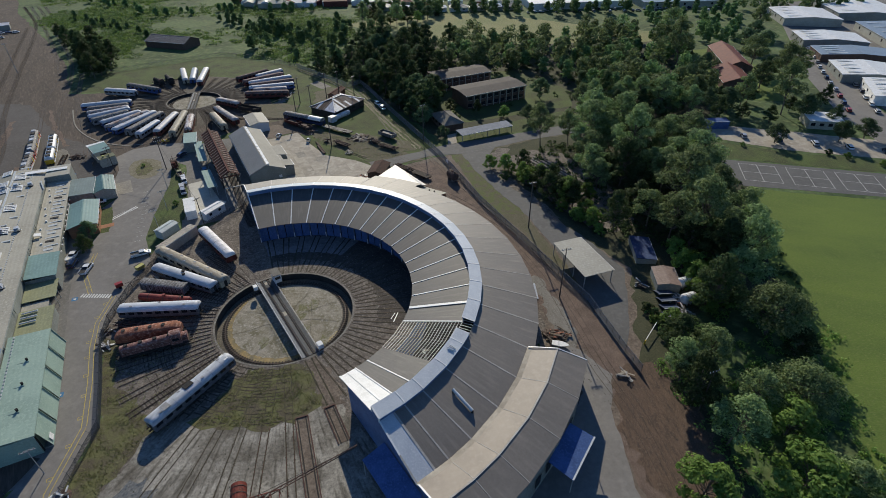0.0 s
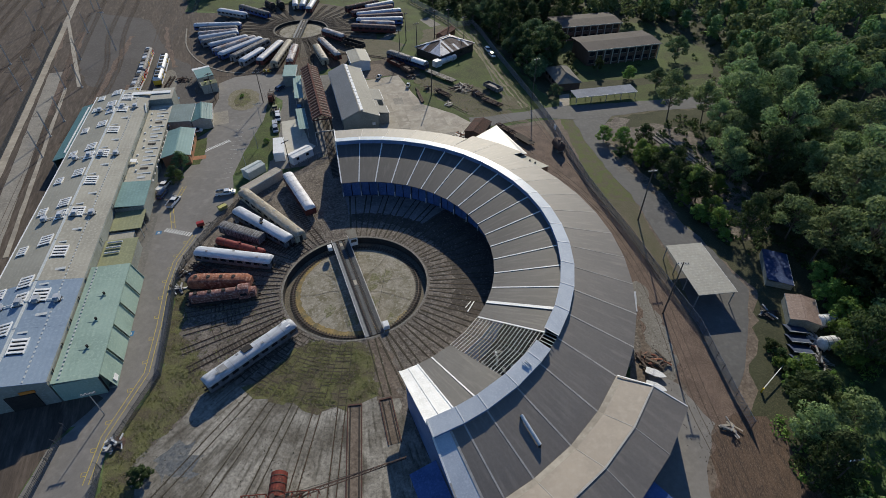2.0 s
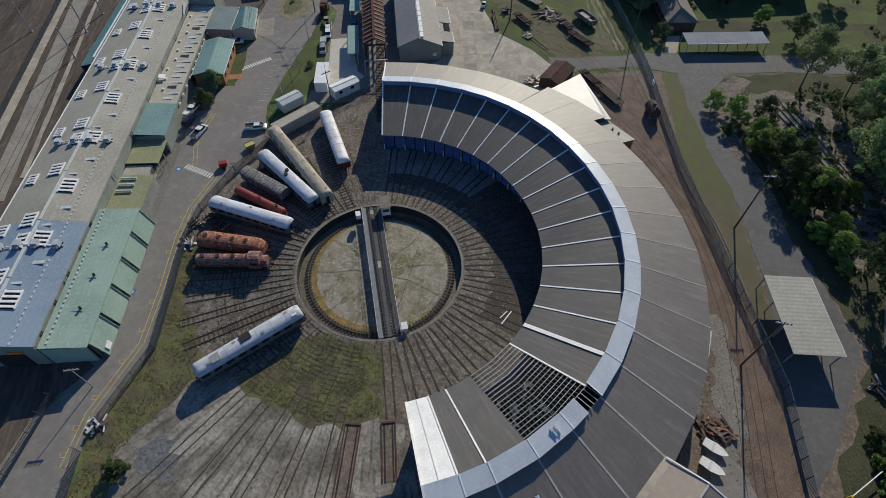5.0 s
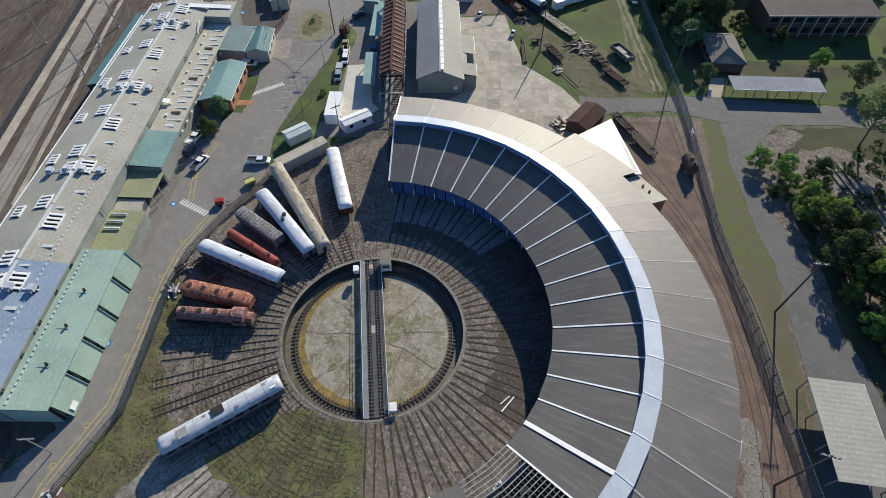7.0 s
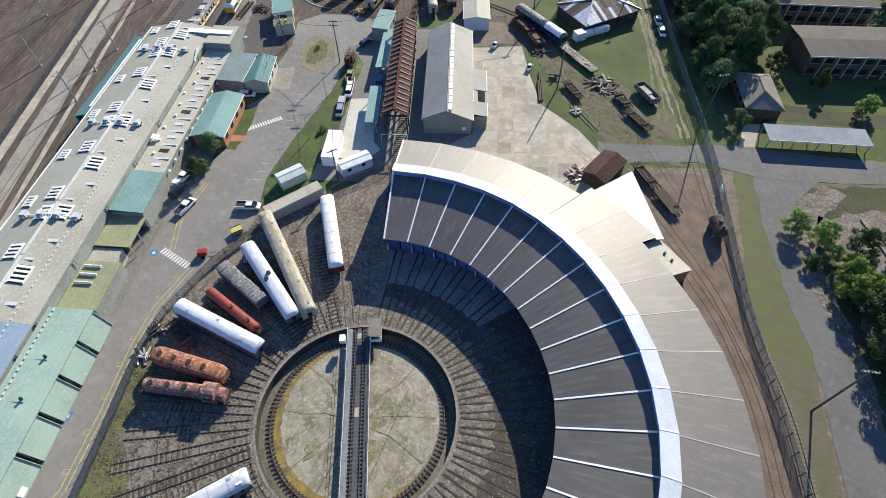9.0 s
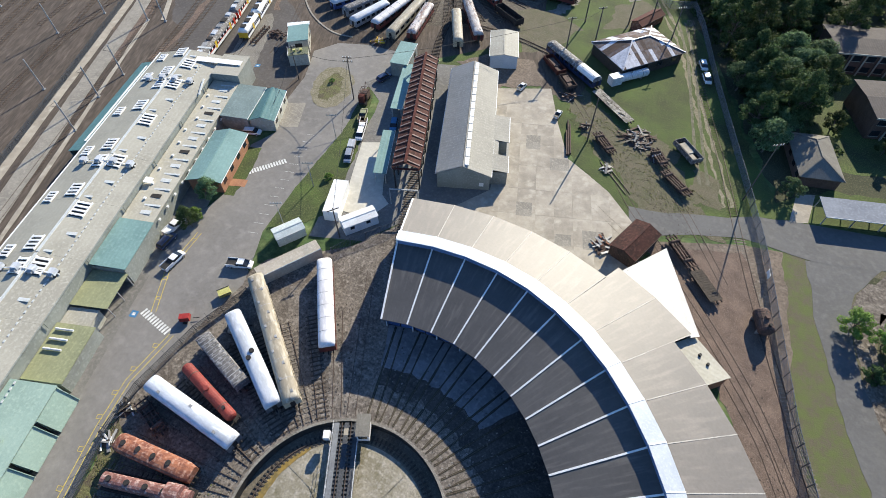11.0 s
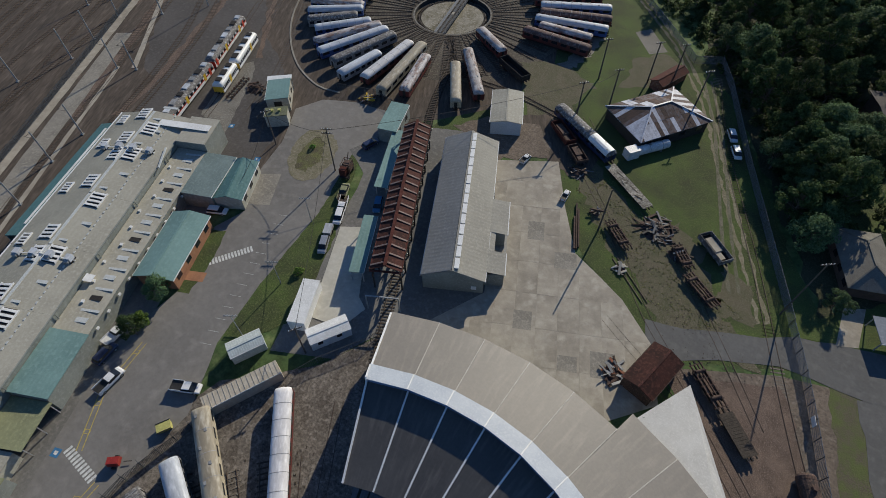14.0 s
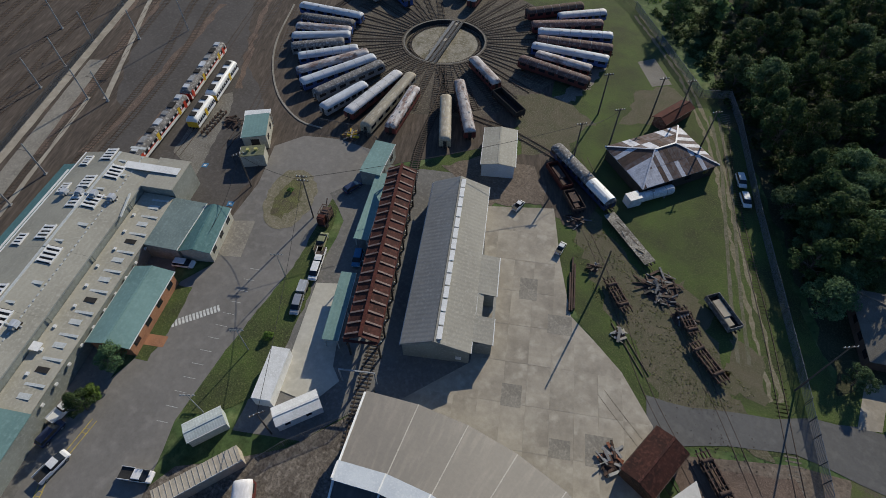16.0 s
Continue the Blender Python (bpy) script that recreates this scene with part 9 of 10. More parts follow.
part("cage_rail", Shape().box(0.35, -0.95, 3.3, 2.9, 0.1, 0.1).box(0.35, 0.95, 3.3, 2.9, 0.1, 0.1).box(-1.0, 0, 3.3, 0.1, 2.0, 0.1).box(1.7, 0, 3.3, 0.1, 2.0, 0.1), M["darkrust"], t)
part("jib", Shape().beam((1.5, 0.3, 2.4), (3.4, 0.5, 3.6), 0.16, 0.2), M["darkrust"], t)
for x in (-1.5, 1.5):
    for y in (-0.85, 0.85):
        part("wheel", Shape().tube((x, y - 0.14, 0.5), (x, y + 0.14, 0.5), 0.5, n=14), M["rubber"], t)
car(-112.9, 150.5, 27, WH, "white car parked beside the office")
car(-85.6, 171.8, -60, M["bluepaint"], "small bright blue vehicle under the canopy")
car(-99.8, 186.2, 78, DK, "dark car beside the depot office")
for c in (car(-66.6, 203.0, 86, WH, "white forklift truck on the apron", True, M["darksteel"]), car(-53.5, 197.8, 95, WH, "small white utility vehicle on the apron", True, M["darksteel"])):
    c.scale = (0.66, 0.72, 0.9)
car(-29.4, 239.0, -62, WH, "white car parked on the grassy siding")
car(-26.8, 233.4, -62, WH, "white car parked on the grassy siding")
rng = random.Random(12)
for i in range(14):
    f = i / 13
    car(179.5 + 47 * f + rng.uniform(-0.5, 0.5), 222 + 118 * f, 66, rng.choice((WH, SV, DK, WH, M["carred"])), "car parked along the suburban street", group="street cars", far=True)
    car(190.5 + 46 * f + rng.uniform(-0.5, 0.5), 220 + 116 * f, 66, rng.choice((WH, SV, DK, WH)), "car parked along the suburban street", group="street cars", far=True)
for i in range(26):
    car(62 + i * 5.8 + rng.uniform(-1, 1), 436 + rng.choice((0, 7)) + rng.uniform(-1, 1), rng.choice((0, 90, 95)), rng.choice((WH, SV, DK, WH, SV)), "car parked in the factory car park", group="factory car park", far=True)
for i in range(12):
    car(-322 + (i % 6) * 4.4, 372 + (i // 6) * 9 + i * 1.2, 32, rng.choice((WH, SV, DK)), "car parked at the rail yard office", group="yard office cars", far=True)
for i in range(5):
    car(120 + i * 12 + rng.uniform(-2, 2), 196 - i * 4.0, 75, rng.choice((WH, SV, DK)), "car parked beside the courts", group="court car park", far=True)


def rooftops(name, n, seed, roof, label):
    """Far suburb of small gabled houses in one piece."""
    rng = random.Random(seed)
    s = Shape()
    for _ in range(n):
        x, y = rng.uniform(-160, 380), rng.uniform(566, 760)
        if rng.random() < 0.25:
            x, y = rng.uniform(-170, -66), rng.uniform(470, 560)
        ln, wd, h = rng.uniform(10, 22), rng.uniform(8, 12), rng.uniform(2.8, 4.5)
        c, sn = math.cos(0.08), math.sin(0.08)
        if rng.random() < 0.4:
            c, sn = -sn, c
        pts = [(x + a * c - b * sn, y + a * sn + b * c, z) for a, b, z in ((-ln / 2, -wd / 2, 0), (ln / 2, -wd / 2, 0), (ln / 2, wd / 2, 0), (-ln / 2, wd / 2, 0), (-ln / 2, -wd / 2, h), (ln / 2, -wd / 2, h), (ln / 2, wd / 2, h), (-ln / 2, wd / 2, h), (-ln / 2, 0, h + 1.6), (ln / 2, 0, h + 1.6))]
        s.add(pts, [(0, 1, 5, 4), (2, 3, 7, 6), (4, 5, 9, 8), (6, 7, 8, 9), (1, 2, 6, 9, 5), (3, 0, 4, 8, 7)])
    return single(name, s, roof, label, "houses", kind="stuff")


rooftops("pale_suburb", 90, 91, M["whiteroof"], "pale rooftops of the far suburb")
rooftops("grey_suburb", 90, 92, M["greysheet"], "grey rooftops of the far suburb")
rooftops("red_suburb", 45, 93, M["redtile"], "red tiled rooftops of the far suburb")

# ---- poles, masts and fences ----
def pole(x, y, h, label, arms=1, deg=0, r=0.16, lamp=False, steel=False):
    t = thing("power_pole" if not lamp else "light_mast", label, "pole", pose(x, y, 0, 0, 0, deg))
    part("shaft", Shape().tube((0, 0, 0), (0, 0, h), r, r * 0.65, 8), M["steel"] if steel else M["pole"], t)
    for k in range(arms):
        z = h - 0.5 - k * 1.1
        part("crossarm", Shape().box(0, 0, z, 2.4, 0.14, 0.16), M["steel"] if lamp else M["pole"], t)
        for x_ in (-1.0, -0.4, 0.4, 1.0):
            part("insulator" if not lamp else "floodlight", Shape().tube((x_, 0, z + 0.16), (x_, 0, z + 0.42), 0.07 if not lamp else 0.11, n=6), M["white"] if not lamp else M["greyside"], t)
    return t


pole(25.8, 132.2, 15.5, "tall dark light mast with floodlights beside the fence", 1, 20, 0.2, True)
pole(-43.4, 193.2, 12.2, "tall dark timber pole on the grass", 0, 30, 0.2)
pole(-7.0, 193.9, 16.0, "tall timber pole beside the fence", 1, 40)
pole(29.0, 100.0, 15.0, "tall light mast between the tracks and the fence", 1, 10, 0.18, True)
pole(-101.0, 174.8, 12.5, "timber power pole beside the traffic island", 2, 30)
pole(-119.1, 173.4, 10.0, "timber power pole by the office", 1, 60)
pole(-73.6, 137.2, 9.0, "timber power pole beside the site hut", 1, 60)
for x, y in ((-88.1, 145.2), (-85.4, 133.1), (-94.5, 160.3)):
    pole(x, y, 7.5, "street lamp pole with a cross head on the grass strip", 1, 35, 0.1, True, True)
for x, y in ((-63.4, 222.4), (-58.7, 231.9), (-55.0, 249.1), (-40.7, 243.6), (-49.3, 251.8), (-66.5, 243.0)):
    pole(x, y, 12.0, "timber power pole near the tin house", 1, 45, 0.22)
pole(49.5, 65.0, 12.0, "grey power pole beside the trees", 1, 20)
pole(-72.0, 54.0, 7.0, "lamp post beside the service road", 1, 30, 0.1, True, True)
wires = thing("overhead_cables", "thin black cables strung between the poles", "cable", kind="structure")
for a, b in (((-101.0, 174.8, 11.8), (-73.6, 137.2, 8.5)), ((-119.1, 173.4, 9.5), (-101.0, 174.8, 11.2)), ((-101.0, 174.8, 11.8), (-63.4, 222.4, 11.4)), ((-63.4, 222.4, 11.4), (-58.7, 231.9, 11.4)), ((-119.1, 173.4, 9.4), (-112, 158, 4.4))):
    a, b = Vector(a), Vector(b)
    pts = [a.lerp(b, k / 10) - Vector((0, 0, 1.2 * (1 - (k / 5 - 1) ** 2))) for k in range(11)]
    s = Shape()
    for p, q in zip(pts, pts[1:]):
        s.beam(p, q, 0.06, 0.06)
    part("cable", s, M["darksteel"], wires)
MASTS = ((-196.0, 150.8), (-173.0, 132.5), (-194.4, 165.7), (-179.2, 170.3), (-174.2, 172.9), (-157.8, 138.6), (-150.5, 127.0), (-161.0, 148.4), (-204.6, 187.6), (-194.0, 196.2), (-198.3, 175.2), (-218.6, 186.0), (-212.8, 224.0), (-216.5, 205.6), (-240.0, 222.0), (-236.0, 240.0), (-232.0, 256.0), (-262.0, 262.0), (-256.0, 284.0), (-226.0, 150.0), (-250.0, 190.0))
for x, y in MASTS:
    t = thing("catenary_mast", "slender steel catenary mast in the rail yard", "mast", pose(x, y, 0, 0, 0, 31), "catenary masts")
    part("mast", Shape().tube((0, 0, 0), (0, 0, 9.0), 0.2, 0.15, 6).box(0, 0, 0, 0.7, 0.7, 0.25), M["steel"], t)
    part("cantilever", Shape().beam((0, 0, 7.0), (-2.2, 0, 7.4), 0.07, 0.07).beam((0, 0, 8.6), (-2.0, 0, 7.4), 0.05, 0.05), M["darksteel"], t)
for i in range(6):
    x, y = ((-235.8, 297.4), (-186, 207.8), (-270, 330), (-300, 380), (-230, 250), (-262, 252))[i]
    pole(x, y, 16, "tall slender yard light mast", 1, 30, 0.17, True, True)


def fence(path, label, h=2.4, cloth=True, spacing=3.0, skin=None):
    t = thing("fence", label, "fence", kind="structure")
    pts = [Vector((*p, 0)) for p in path]
    posts = []
    for a, b in zip(pts, pts[1:]):
        n = max(1, round((b - a).length / spacing))
        posts += [a.lerp(b, i / n) for i in range(n)]
    posts.append(pts[-1])
    pm = Shape().box(0, 0, 0, 0.1, 0.1, h + 0.1).mesh("post", M["fence"])
    for a, b in zip(posts, posts[1:]):
        ang = math.degrees(math.atan2((b - a).y, (b - a).x))
        ln = (b - a).length
        part("post", pm, None, t, at=pose(a.x, a.y, 0, 0, 0, ang))
        s = Shape()
        if cloth and skin:
            for k in range(int(ln / 0.16)):
                s.box(0.08 + k * 0.16, 0.03, 0.1, 0.065, 0.02, h - 0.15)
        elif cloth:
            s.box(ln / 2, 0.03, 0.1, ln - 0.1, 0.02, h - 0.3)
        else:
            for k in range(int(ln / 0.3)):
                s.box(0.15 + k * 0.3, 0.03, 0.1, 0.05, 0.03, h - 0.15)
        s.box(ln / 2, 0, h - 0.15, ln, 0.05, 0.06)
        s.beam((0, 0, h), (0.0, -0.45, h + 0.45), 0.05, 0.05)
        part("panel", s, skin or (M["shadecloth"] if cloth else M["fence"]), t, at=pose(a.x, a.y, 0, 0, 0, ang))
    part("post", pm, None, t, at=pose(posts[-1].x, posts[-1].y, 0))
    return t


fence([(-80, 299), (-47.6, 265), (-41.2, 268.8), (-35.6, 258.6), (-24.2, 232.6), (-12.6, 208.1), (-8.9, 200.4), (-5.1, 192.4)], "pale galvanised mesh security fence along the trees", 2.6, True, skin=M["mesh"])
fence([(-5.0, 192.1), (-2.6, 187.0), (-0.9, 183.2), (1.2, 178.1), (12.8, 147), (26.5, 117.6), (35.8, 98), (39.9, 81.1), (41.6, 75.3)], "dark blue mesh security fence beside the tracks", 2.4, True, skin=M["bluemesh"])
fence([(-72, 133), (-70.5, 137), (-65.5, 145.5), (-64.3, 152)], "dark mesh fence round the yard corner", 2.2, False)
fence([(-79, 117), (-80.8, 106), (-80.4, 93.5), (-78.3, 86), (-72.8, 75.5), (-67.0, 63.5), (-66.2, 50)], "dark mesh fence along the service road", 2.2, True, skin=M["shadecloth"])
fence([(-65.6, 45), (-60.2, 34.6), (-50, 10)], "dark mesh fence along the service road", 2.2, True, skin=M["shadecloth"])
fence([(-76.4, 50), (-71.5, 32), (-66, 12)], "dark mesh fence on the far side of the road", 2.0, True, skin=M["shadecloth"])
fence([(-136.3, 83.6), (-154.6, 111.6), (-172.9, 140.0), (-202.4, 185.0), (-232.0, 230.5)], "dark slatted fence along the concrete strip", 1.9, True, skin=M["shadecloth"])
fence([(-199, 329), (-183, 296), (-160, 310), (-132, 327), (-106, 318), (-80, 299)], "grey mesh fence behind the far turntable", 2.2, False, spacing=6.0)
fence([(-128.5, 176.5), (-133, 192)], "dark mesh fence beside the kiosk", 2.0, False)
fence([(-122, 198.5), (-112, 202), (-102, 201)], "dark mesh fence round the loop road", 2.0, False)
t = thing("boom_gate", "white and yellow boom barrier at the yard edge", "gate", pose(45.0, 83.5, 0, 0, 0, 52))
part("boom", Shape().beam((0, 0, 1.1), (9, 0, 1.3), 0.14, 0.14), M["white"], t)
part("gate_post", Shape().box(0, 0, 0, 0.3, 0.3, 1.2), M["yellow"], t)

# ---- trees ----
def leaves(rng, centre, rad, count, size, flat=0.8):
    """Leaf sprays over and inside one clump: small bent quads."""
    d = rng.normal(size=(count, 3))
    d /= np.linalg.norm(d, axis=1)[:, None]
    d[:, 2] = d[:, 2] * 0.8 + 0.22
    rr = rad * (0.55 + 0.5 * rng.random(count) ** 0.6)
    p = d * rr[:, None] * np.array((1, 1, flat)) + np.array(centre)
    nrm = d * 0.9 + rng.normal(size=(count, 3)) * 0.4 + np.array((0, 0, 0.35))
    nrm /= np.linalg.norm(nrm, axis=1)[:, None]
    a = np.cross(nrm, rng.normal(size=(count, 3)))
    a /= np.linalg.norm(a, axis=1)[:, None] + 1e-6
    b = np.cross(nrm, a)
    s = size * (0.6 + 0.8 * rng.random(count))[:, None]
    return np.stack([p - a * s, p - b * s * 0.55, p + a * s, p + b * s * 0.55], 1).reshape(-1, 3)


def leaf_mesh(name, points, material):
    n = len(points) // 4
    me = bpy.data.meshes.new(name)
    me.vertices.add(len(points))
    me.vertices.foreach_set("co", points.astype(np.float32).ravel())
    me.loops.add(4 * n)
    me.loops.foreach_set("vertex_index", np.arange(4 * n, dtype=np.int32))
    me.polygons.add(n)
    me.polygons.foreach_set("loop_start", np.arange(0, 4 * n, 4, dtype=np.int32))
    me.materials.append(material)
    me.update(calc_edges=True)
    return me


def tree(seed, h, r, material, clumps, per, size, label, bare=0.32, trunk=0.25, flat=0.75):
    """Trunk, forked limbs and a crown of leaf clumps on the limb ends."""
    rng = np.random.default_rng(seed)
    t = thing("tree", label, "tree")
    s = Shape()
    fork = h * bare
    lean = rng.normal(size=2) * 0.03 * h
    top = Vector((lean[0], lean[1], h * 0.78))
    s.tube((0, 0, 0), (lean[0] * 0.4, lean[1] * 0.4, fork), trunk, trunk * 0.75, 8)
    s.tube((lean[0] * 0.4, lean[1] * 0.4, fork), top, trunk * 0.75, trunk * 0.25, 7)
    pts = []
    for i in range(clumps):
        a = 2.4 * i + rng.uniform(-0.5, 0.5)
        f = (i + 0.5) / clumps
        z = h * (bare + 0.12 + (0.86 - bare) * f + rng.uniform(-0.07, 0.07))
        env = math.sin(math.pi * min(1, (f * 0.82 + 0.24))) ** 0.7
        rad = r * env * (0.25 + 0.7 * rng.random() ** 0.6)
        c = Vector((lean[0] * f + rad * math.cos(a), lean[1] * f + rad * math.sin(a), z))
        base = Vector((lean[0] * 0.4, lean[1] * 0.4, fork)).lerp(top, max(0.0, f * 0.85 - 0.12))
        s.tube(base, c, trunk * 0.32, trunk * 0.1, 5)
        cr_ = r * rng.uniform(0.17, 0.36)
        pts.append(leaves(rng, c, cr_, int(per * (cr_ / (0.28 * r)) ** 2), size, flat))
    part("trunk", s, M["bark"], t)
    part("crown", leaf_mesh("crown", np.concatenate(pts), material), None, t)
    return t


PROTO = {
    "gum": [tree(1, 15, 6.0, M["leaf_gum"], 39, 127, 0.29, "tall gum tree with an open grey-green crown"), tree(2, 12, 5.2, M["leaf_gum"], 33, 127, 0.27, "spreading gum tree with a grey-green crown"), tree(3, 17, 5.6, M["leaf_gum"], 42, 119, 0.29, "tall slender gum tree with an open crown")],
    "dark": [tree(4, 12, 4.6, M["leaf_dark"], 36, 144, 0.26, "dense dark green tree with a full crown", 0.16), tree(5, 9, 4.2, M["leaf_dark"], 30, 144, 0.24, "round dark green tree with a full crown", 0.14), tree(6, 14, 5.2, M["leaf_dark"], 39, 144, 0.27, "tall dense dark green tree among others", 0.15)],
    "bright": [tree(7, 7.5, 3.6, M["leaf_bright"], 30, 136, 0.22, "bright green bushy tree on grass", 0.12, 0.18), tree(8, 5.5, 2.9, M["leaf_bright"], 24, 127, 0.20, "small bright green tree on grass", 0.1, 0.14)],
    "mid": [tree(13, 9.5, 5.0, M["leaf_fence"], 34, 150, 0.24, "leafy green tree with a rounded crown", 0.2), tree(14, 8.5, 4.6, M["leaf_fence"], 32, 150, 0.23, "leafy green tree with an uneven crown", 0.18)],
    "bush": [tree(9, 3.2, 2.2, M["leaf_dark"], 18, 110, 0.19, "low dark green bush on rough grass", 0.03, 0.1), tree(10, 2.4, 1.9, M["leaf_bright"], 15, 110, 0.17, "low bright green bush on rough grass", 0.03, 0.08)],
}
for k, protos in enumerate(PROTO.values()):
    for i, o in enumerate(protos):
        o.matrix_basis = pose(-30 - 12 * i + 7 * k, 392 + 9 * k, 0)
planted = []


def plant(kind, x, y, scale=1.0, rng=random, group=""):
    o = rng.choice(PROTO[kind])
    c = copy_thing(o, pose(x, y, -0.05, 0, 0, rng.uniform(0, 360)))
    c.scale = (scale * rng.uniform(0.92, 1.08), scale * rng.uniform(0.92, 1.08), scale * rng.uniform(0.9, 1.1))
    planted.append((x, y))
    if group:
        tagged(c, group=group)
    return c


KEEP = [(40, 250, 15), (46, 238, 12), (20, 226, 12), (8, 250, 9), (14, 239, 11), (22.5, 244, 11), (31, 249, 11), (9.5, 267, 10), (17, 271, 10), (2, 263, 9), (2.6, 213.4, 10), (17.7, 202.6, 14), (37, 112, 11), (55.5, 112, 12), (57, 99, 8), (150, 196, 12), (160, 297, 20), (161, 279, 14), (157, 315, 12), (146, 263, 15), (113, 206, 8), (30, 207, 9)]


def grow(poly, n, dist, kinds, seed, lo=0.75, hi=1.25, group=""):
    """Scatter trees in an outline, apart from each other and clear of buildings."""
    rng = random.Random(seed)
    xs, ys = [p[0] for p in poly], [p[1] for p in poly]
    got = 0
    for _ in range(n * 14):
        x, y = rng.uniform(min(xs), max(xs)), rng.uniform(min(ys), max(ys))
        if not inside(x, y, poly) or any(math.hypot(x - a, y - b) < c for a, b, c in KEEP) or any((x - a) ** 2 + (y - b) ** 2 < dist * dist for a, b in planted[-400:]):
            continue
        plant(rng.choice(kinds), x, y, rng.uniform(lo, hi), rng, group)
        got += 1
        if got >= n:
            break


def wood(name, poly, n, dist, seed, hs, material, label, size=0.62, per=60):
    """Far wood in one piece: each tree a stack of leaf clumps over a short stem."""
    rng, rnd = np.random.default_rng(seed), random.Random(seed)
    xs, ys = [p[0] for p in poly], [p[1] for p in poly]
    spots, out = [], []
    for _ in range(n * 14):
        x, y = rnd.uniform(min(xs), max(xs)), rnd.uniform(min(ys), max(ys))
        if not inside(x, y, poly) or any(math.hypot(x - a, y - b) < c for a, b, c in KEEP) or any((x - a) ** 2 + (y - b) ** 2 < dist * dist for a, b in spots):
            continue
        spots.append((x, y))
        h = rnd.uniform(*hs)
        r = h * rnd.uniform(0.3, 0.42)
        for k in range(11):
            f = (k + 0.5) / 11
            a = 2.4 * k + rnd.uniform(-0.4, 0.4)
            q = r * math.sin(math.pi * (0.2 + 0.75 * f)) * rnd.uniform(0.3, 0.75)
            out.append(leaves(rng, (x + q * math.cos(a), y + q * math.sin(a), h * (0.18 + 0.74 * f)), r * rnd.uniform(0.34, 0.5), per, size, 0.8))
        if len(spots) >= n:
            break
    return tagged(new(name, leaf_mesh(name, np.concatenate(out), material)), label, "wood", kind="stuff")


EAST = "trees in the eastern wood"
grow([(58, 130), (63, 122), (72, 98), (76, 92), (80, 110), (86, 128), (90, 156), (95, 186), (64, 200), (44, 192), (50, 176), (60, 152)], 40, 6.2, ["gum", "gum", "dark", "gum"], 31, 0.8, 1.3, EAST)
PROTO["big"] = [tree(11, 12.5, 8.2, M["leaf_gum"], 58, 170, 0.28, "broad old gum tree with a spreading grey-green crown", 0.25, 0.4), tree(12, 11, 8.0, M["leaf_dark"], 66, 180, 0.27, "broad dense dark green tree at the field's edge", 0.14, 0.4)]
for i, o in enumerate(PROTO["big"]):
    o.matrix_basis = pose(*((73.4, 86.0), (79.0, 118.0))[i], -0.05)
    tagged(o, group=EAST)
    planted.append(((73.4, 86.0), (79.0, 118.0))[i])
for i, (kind, pick, x, y, k, kz) in enumerate((("big", 0, 69.0, 65.6, 0.85, 0.8), ("gum", 1, 60.6, 66.3, 0.85, 0.75), ("bright", 0, 63.7, 59.6, 1.5, 1.15), ("bright", 0, 60.9, 48.6, 1.9, 1.25), ("bright", 0, 42.7, 47.1, 1.5, 1.2), ("gum", 1, 66.5, 47.0, 0.9, 0.75), ("dark", 0, 50.3, 79.8, 1.0, 0.95), ("gum", 1, 56.3, 77.4, 0.95, 0.8), ("dark", 2, 48.7, 66.5, 0.85, 0.95), ("gum", 2, 51.8, 57.6, 0.85, 0.7), ("dark", 1, 75.6, 78.5, 0.9, 0.9), ("gum", 0, 70.5, 38.0, 0.9, 0.8), ("bright", 1, 52.5, 88.5, 1.1, 0.9), ("gum", 2, 48.5, 72.5, 0.7, 0.7))):
    c = copy_thing(PROTO[kind][pick], pose(x, y, -0.05, 0, 0, 47 * i))
    c.scale = (k, k, kz)
    tagged(c, group=EAST)
    planted.append((x, y))
grow([(22, 172), (30, 156), (38, 140), (45, 127), (52, 126), (46, 140), (36, 158), (28, 174)], 20, 3.2, ["bright", "bright", "dark"], 33, 0.55, 0.95, EAST)
grow([(44, 196), (50, 176), (60, 152), (54, 148), (44, 172), (36, 190)], 5, 7.0, ["gum"], 46, 0.8, 1.1, EAST)
grow([(62, 90), (74, 100), (72, 124), (62, 122)], 12, 4.2, ["bright", "dark"], 34, 0.7, 1.1, EAST)
NORTH = "trees behind the security fence"
grow([(-42, 275), (-24, 246), (-8, 217), (-3, 222), (-4, 250), (-10, 282), (-8, 330), (20, 345), (-20, 366), (-56, 330)], 58, 5.0, ["dark", "dark", "mid"], 35, 0.8, 1.2, NORTH)
grow([(-46, 273), (-72, 300), (-62, 322), (-44, 330), (-34, 300)], 16, 4.8, ["mid", "dark", "bush"], 48, 0.6, 1.0, NORTH)
wood("far_wood", [(-8, 284), (40, 286), (62, 262), (74, 232), (104, 220), (126, 242), (138, 290), (146, 328), (116, 368), (65, 342), (8, 345)], 75, 6.0, 36, (10, 17), M["leaf_gum"], "tall gum trees behind the brick building")
wood("far_dark_wood", [(-8, 284), (40, 286), (62, 262), (74, 232), (104, 220), (126, 242), (138, 290), (146, 328), (116, 368), (65, 342), (8, 345)], 60, 6.5, 136, (8, 14), M["leaf_mid"], "dark green trees behind the brick building")
grow([(58, 222), (66, 212), (104, 218), (100, 228), (70, 236)], 12, 5.0, ["dark", "gum"], 37, 0.8, 1.1, NORTH)
grow([(104, 196), (134, 183), (164, 174), (228, 157), (226, 150), (160, 168), (108, 186)], 12, 4.0, ["bush"], 38, 0.6, 0.9, "trees beside the courts")
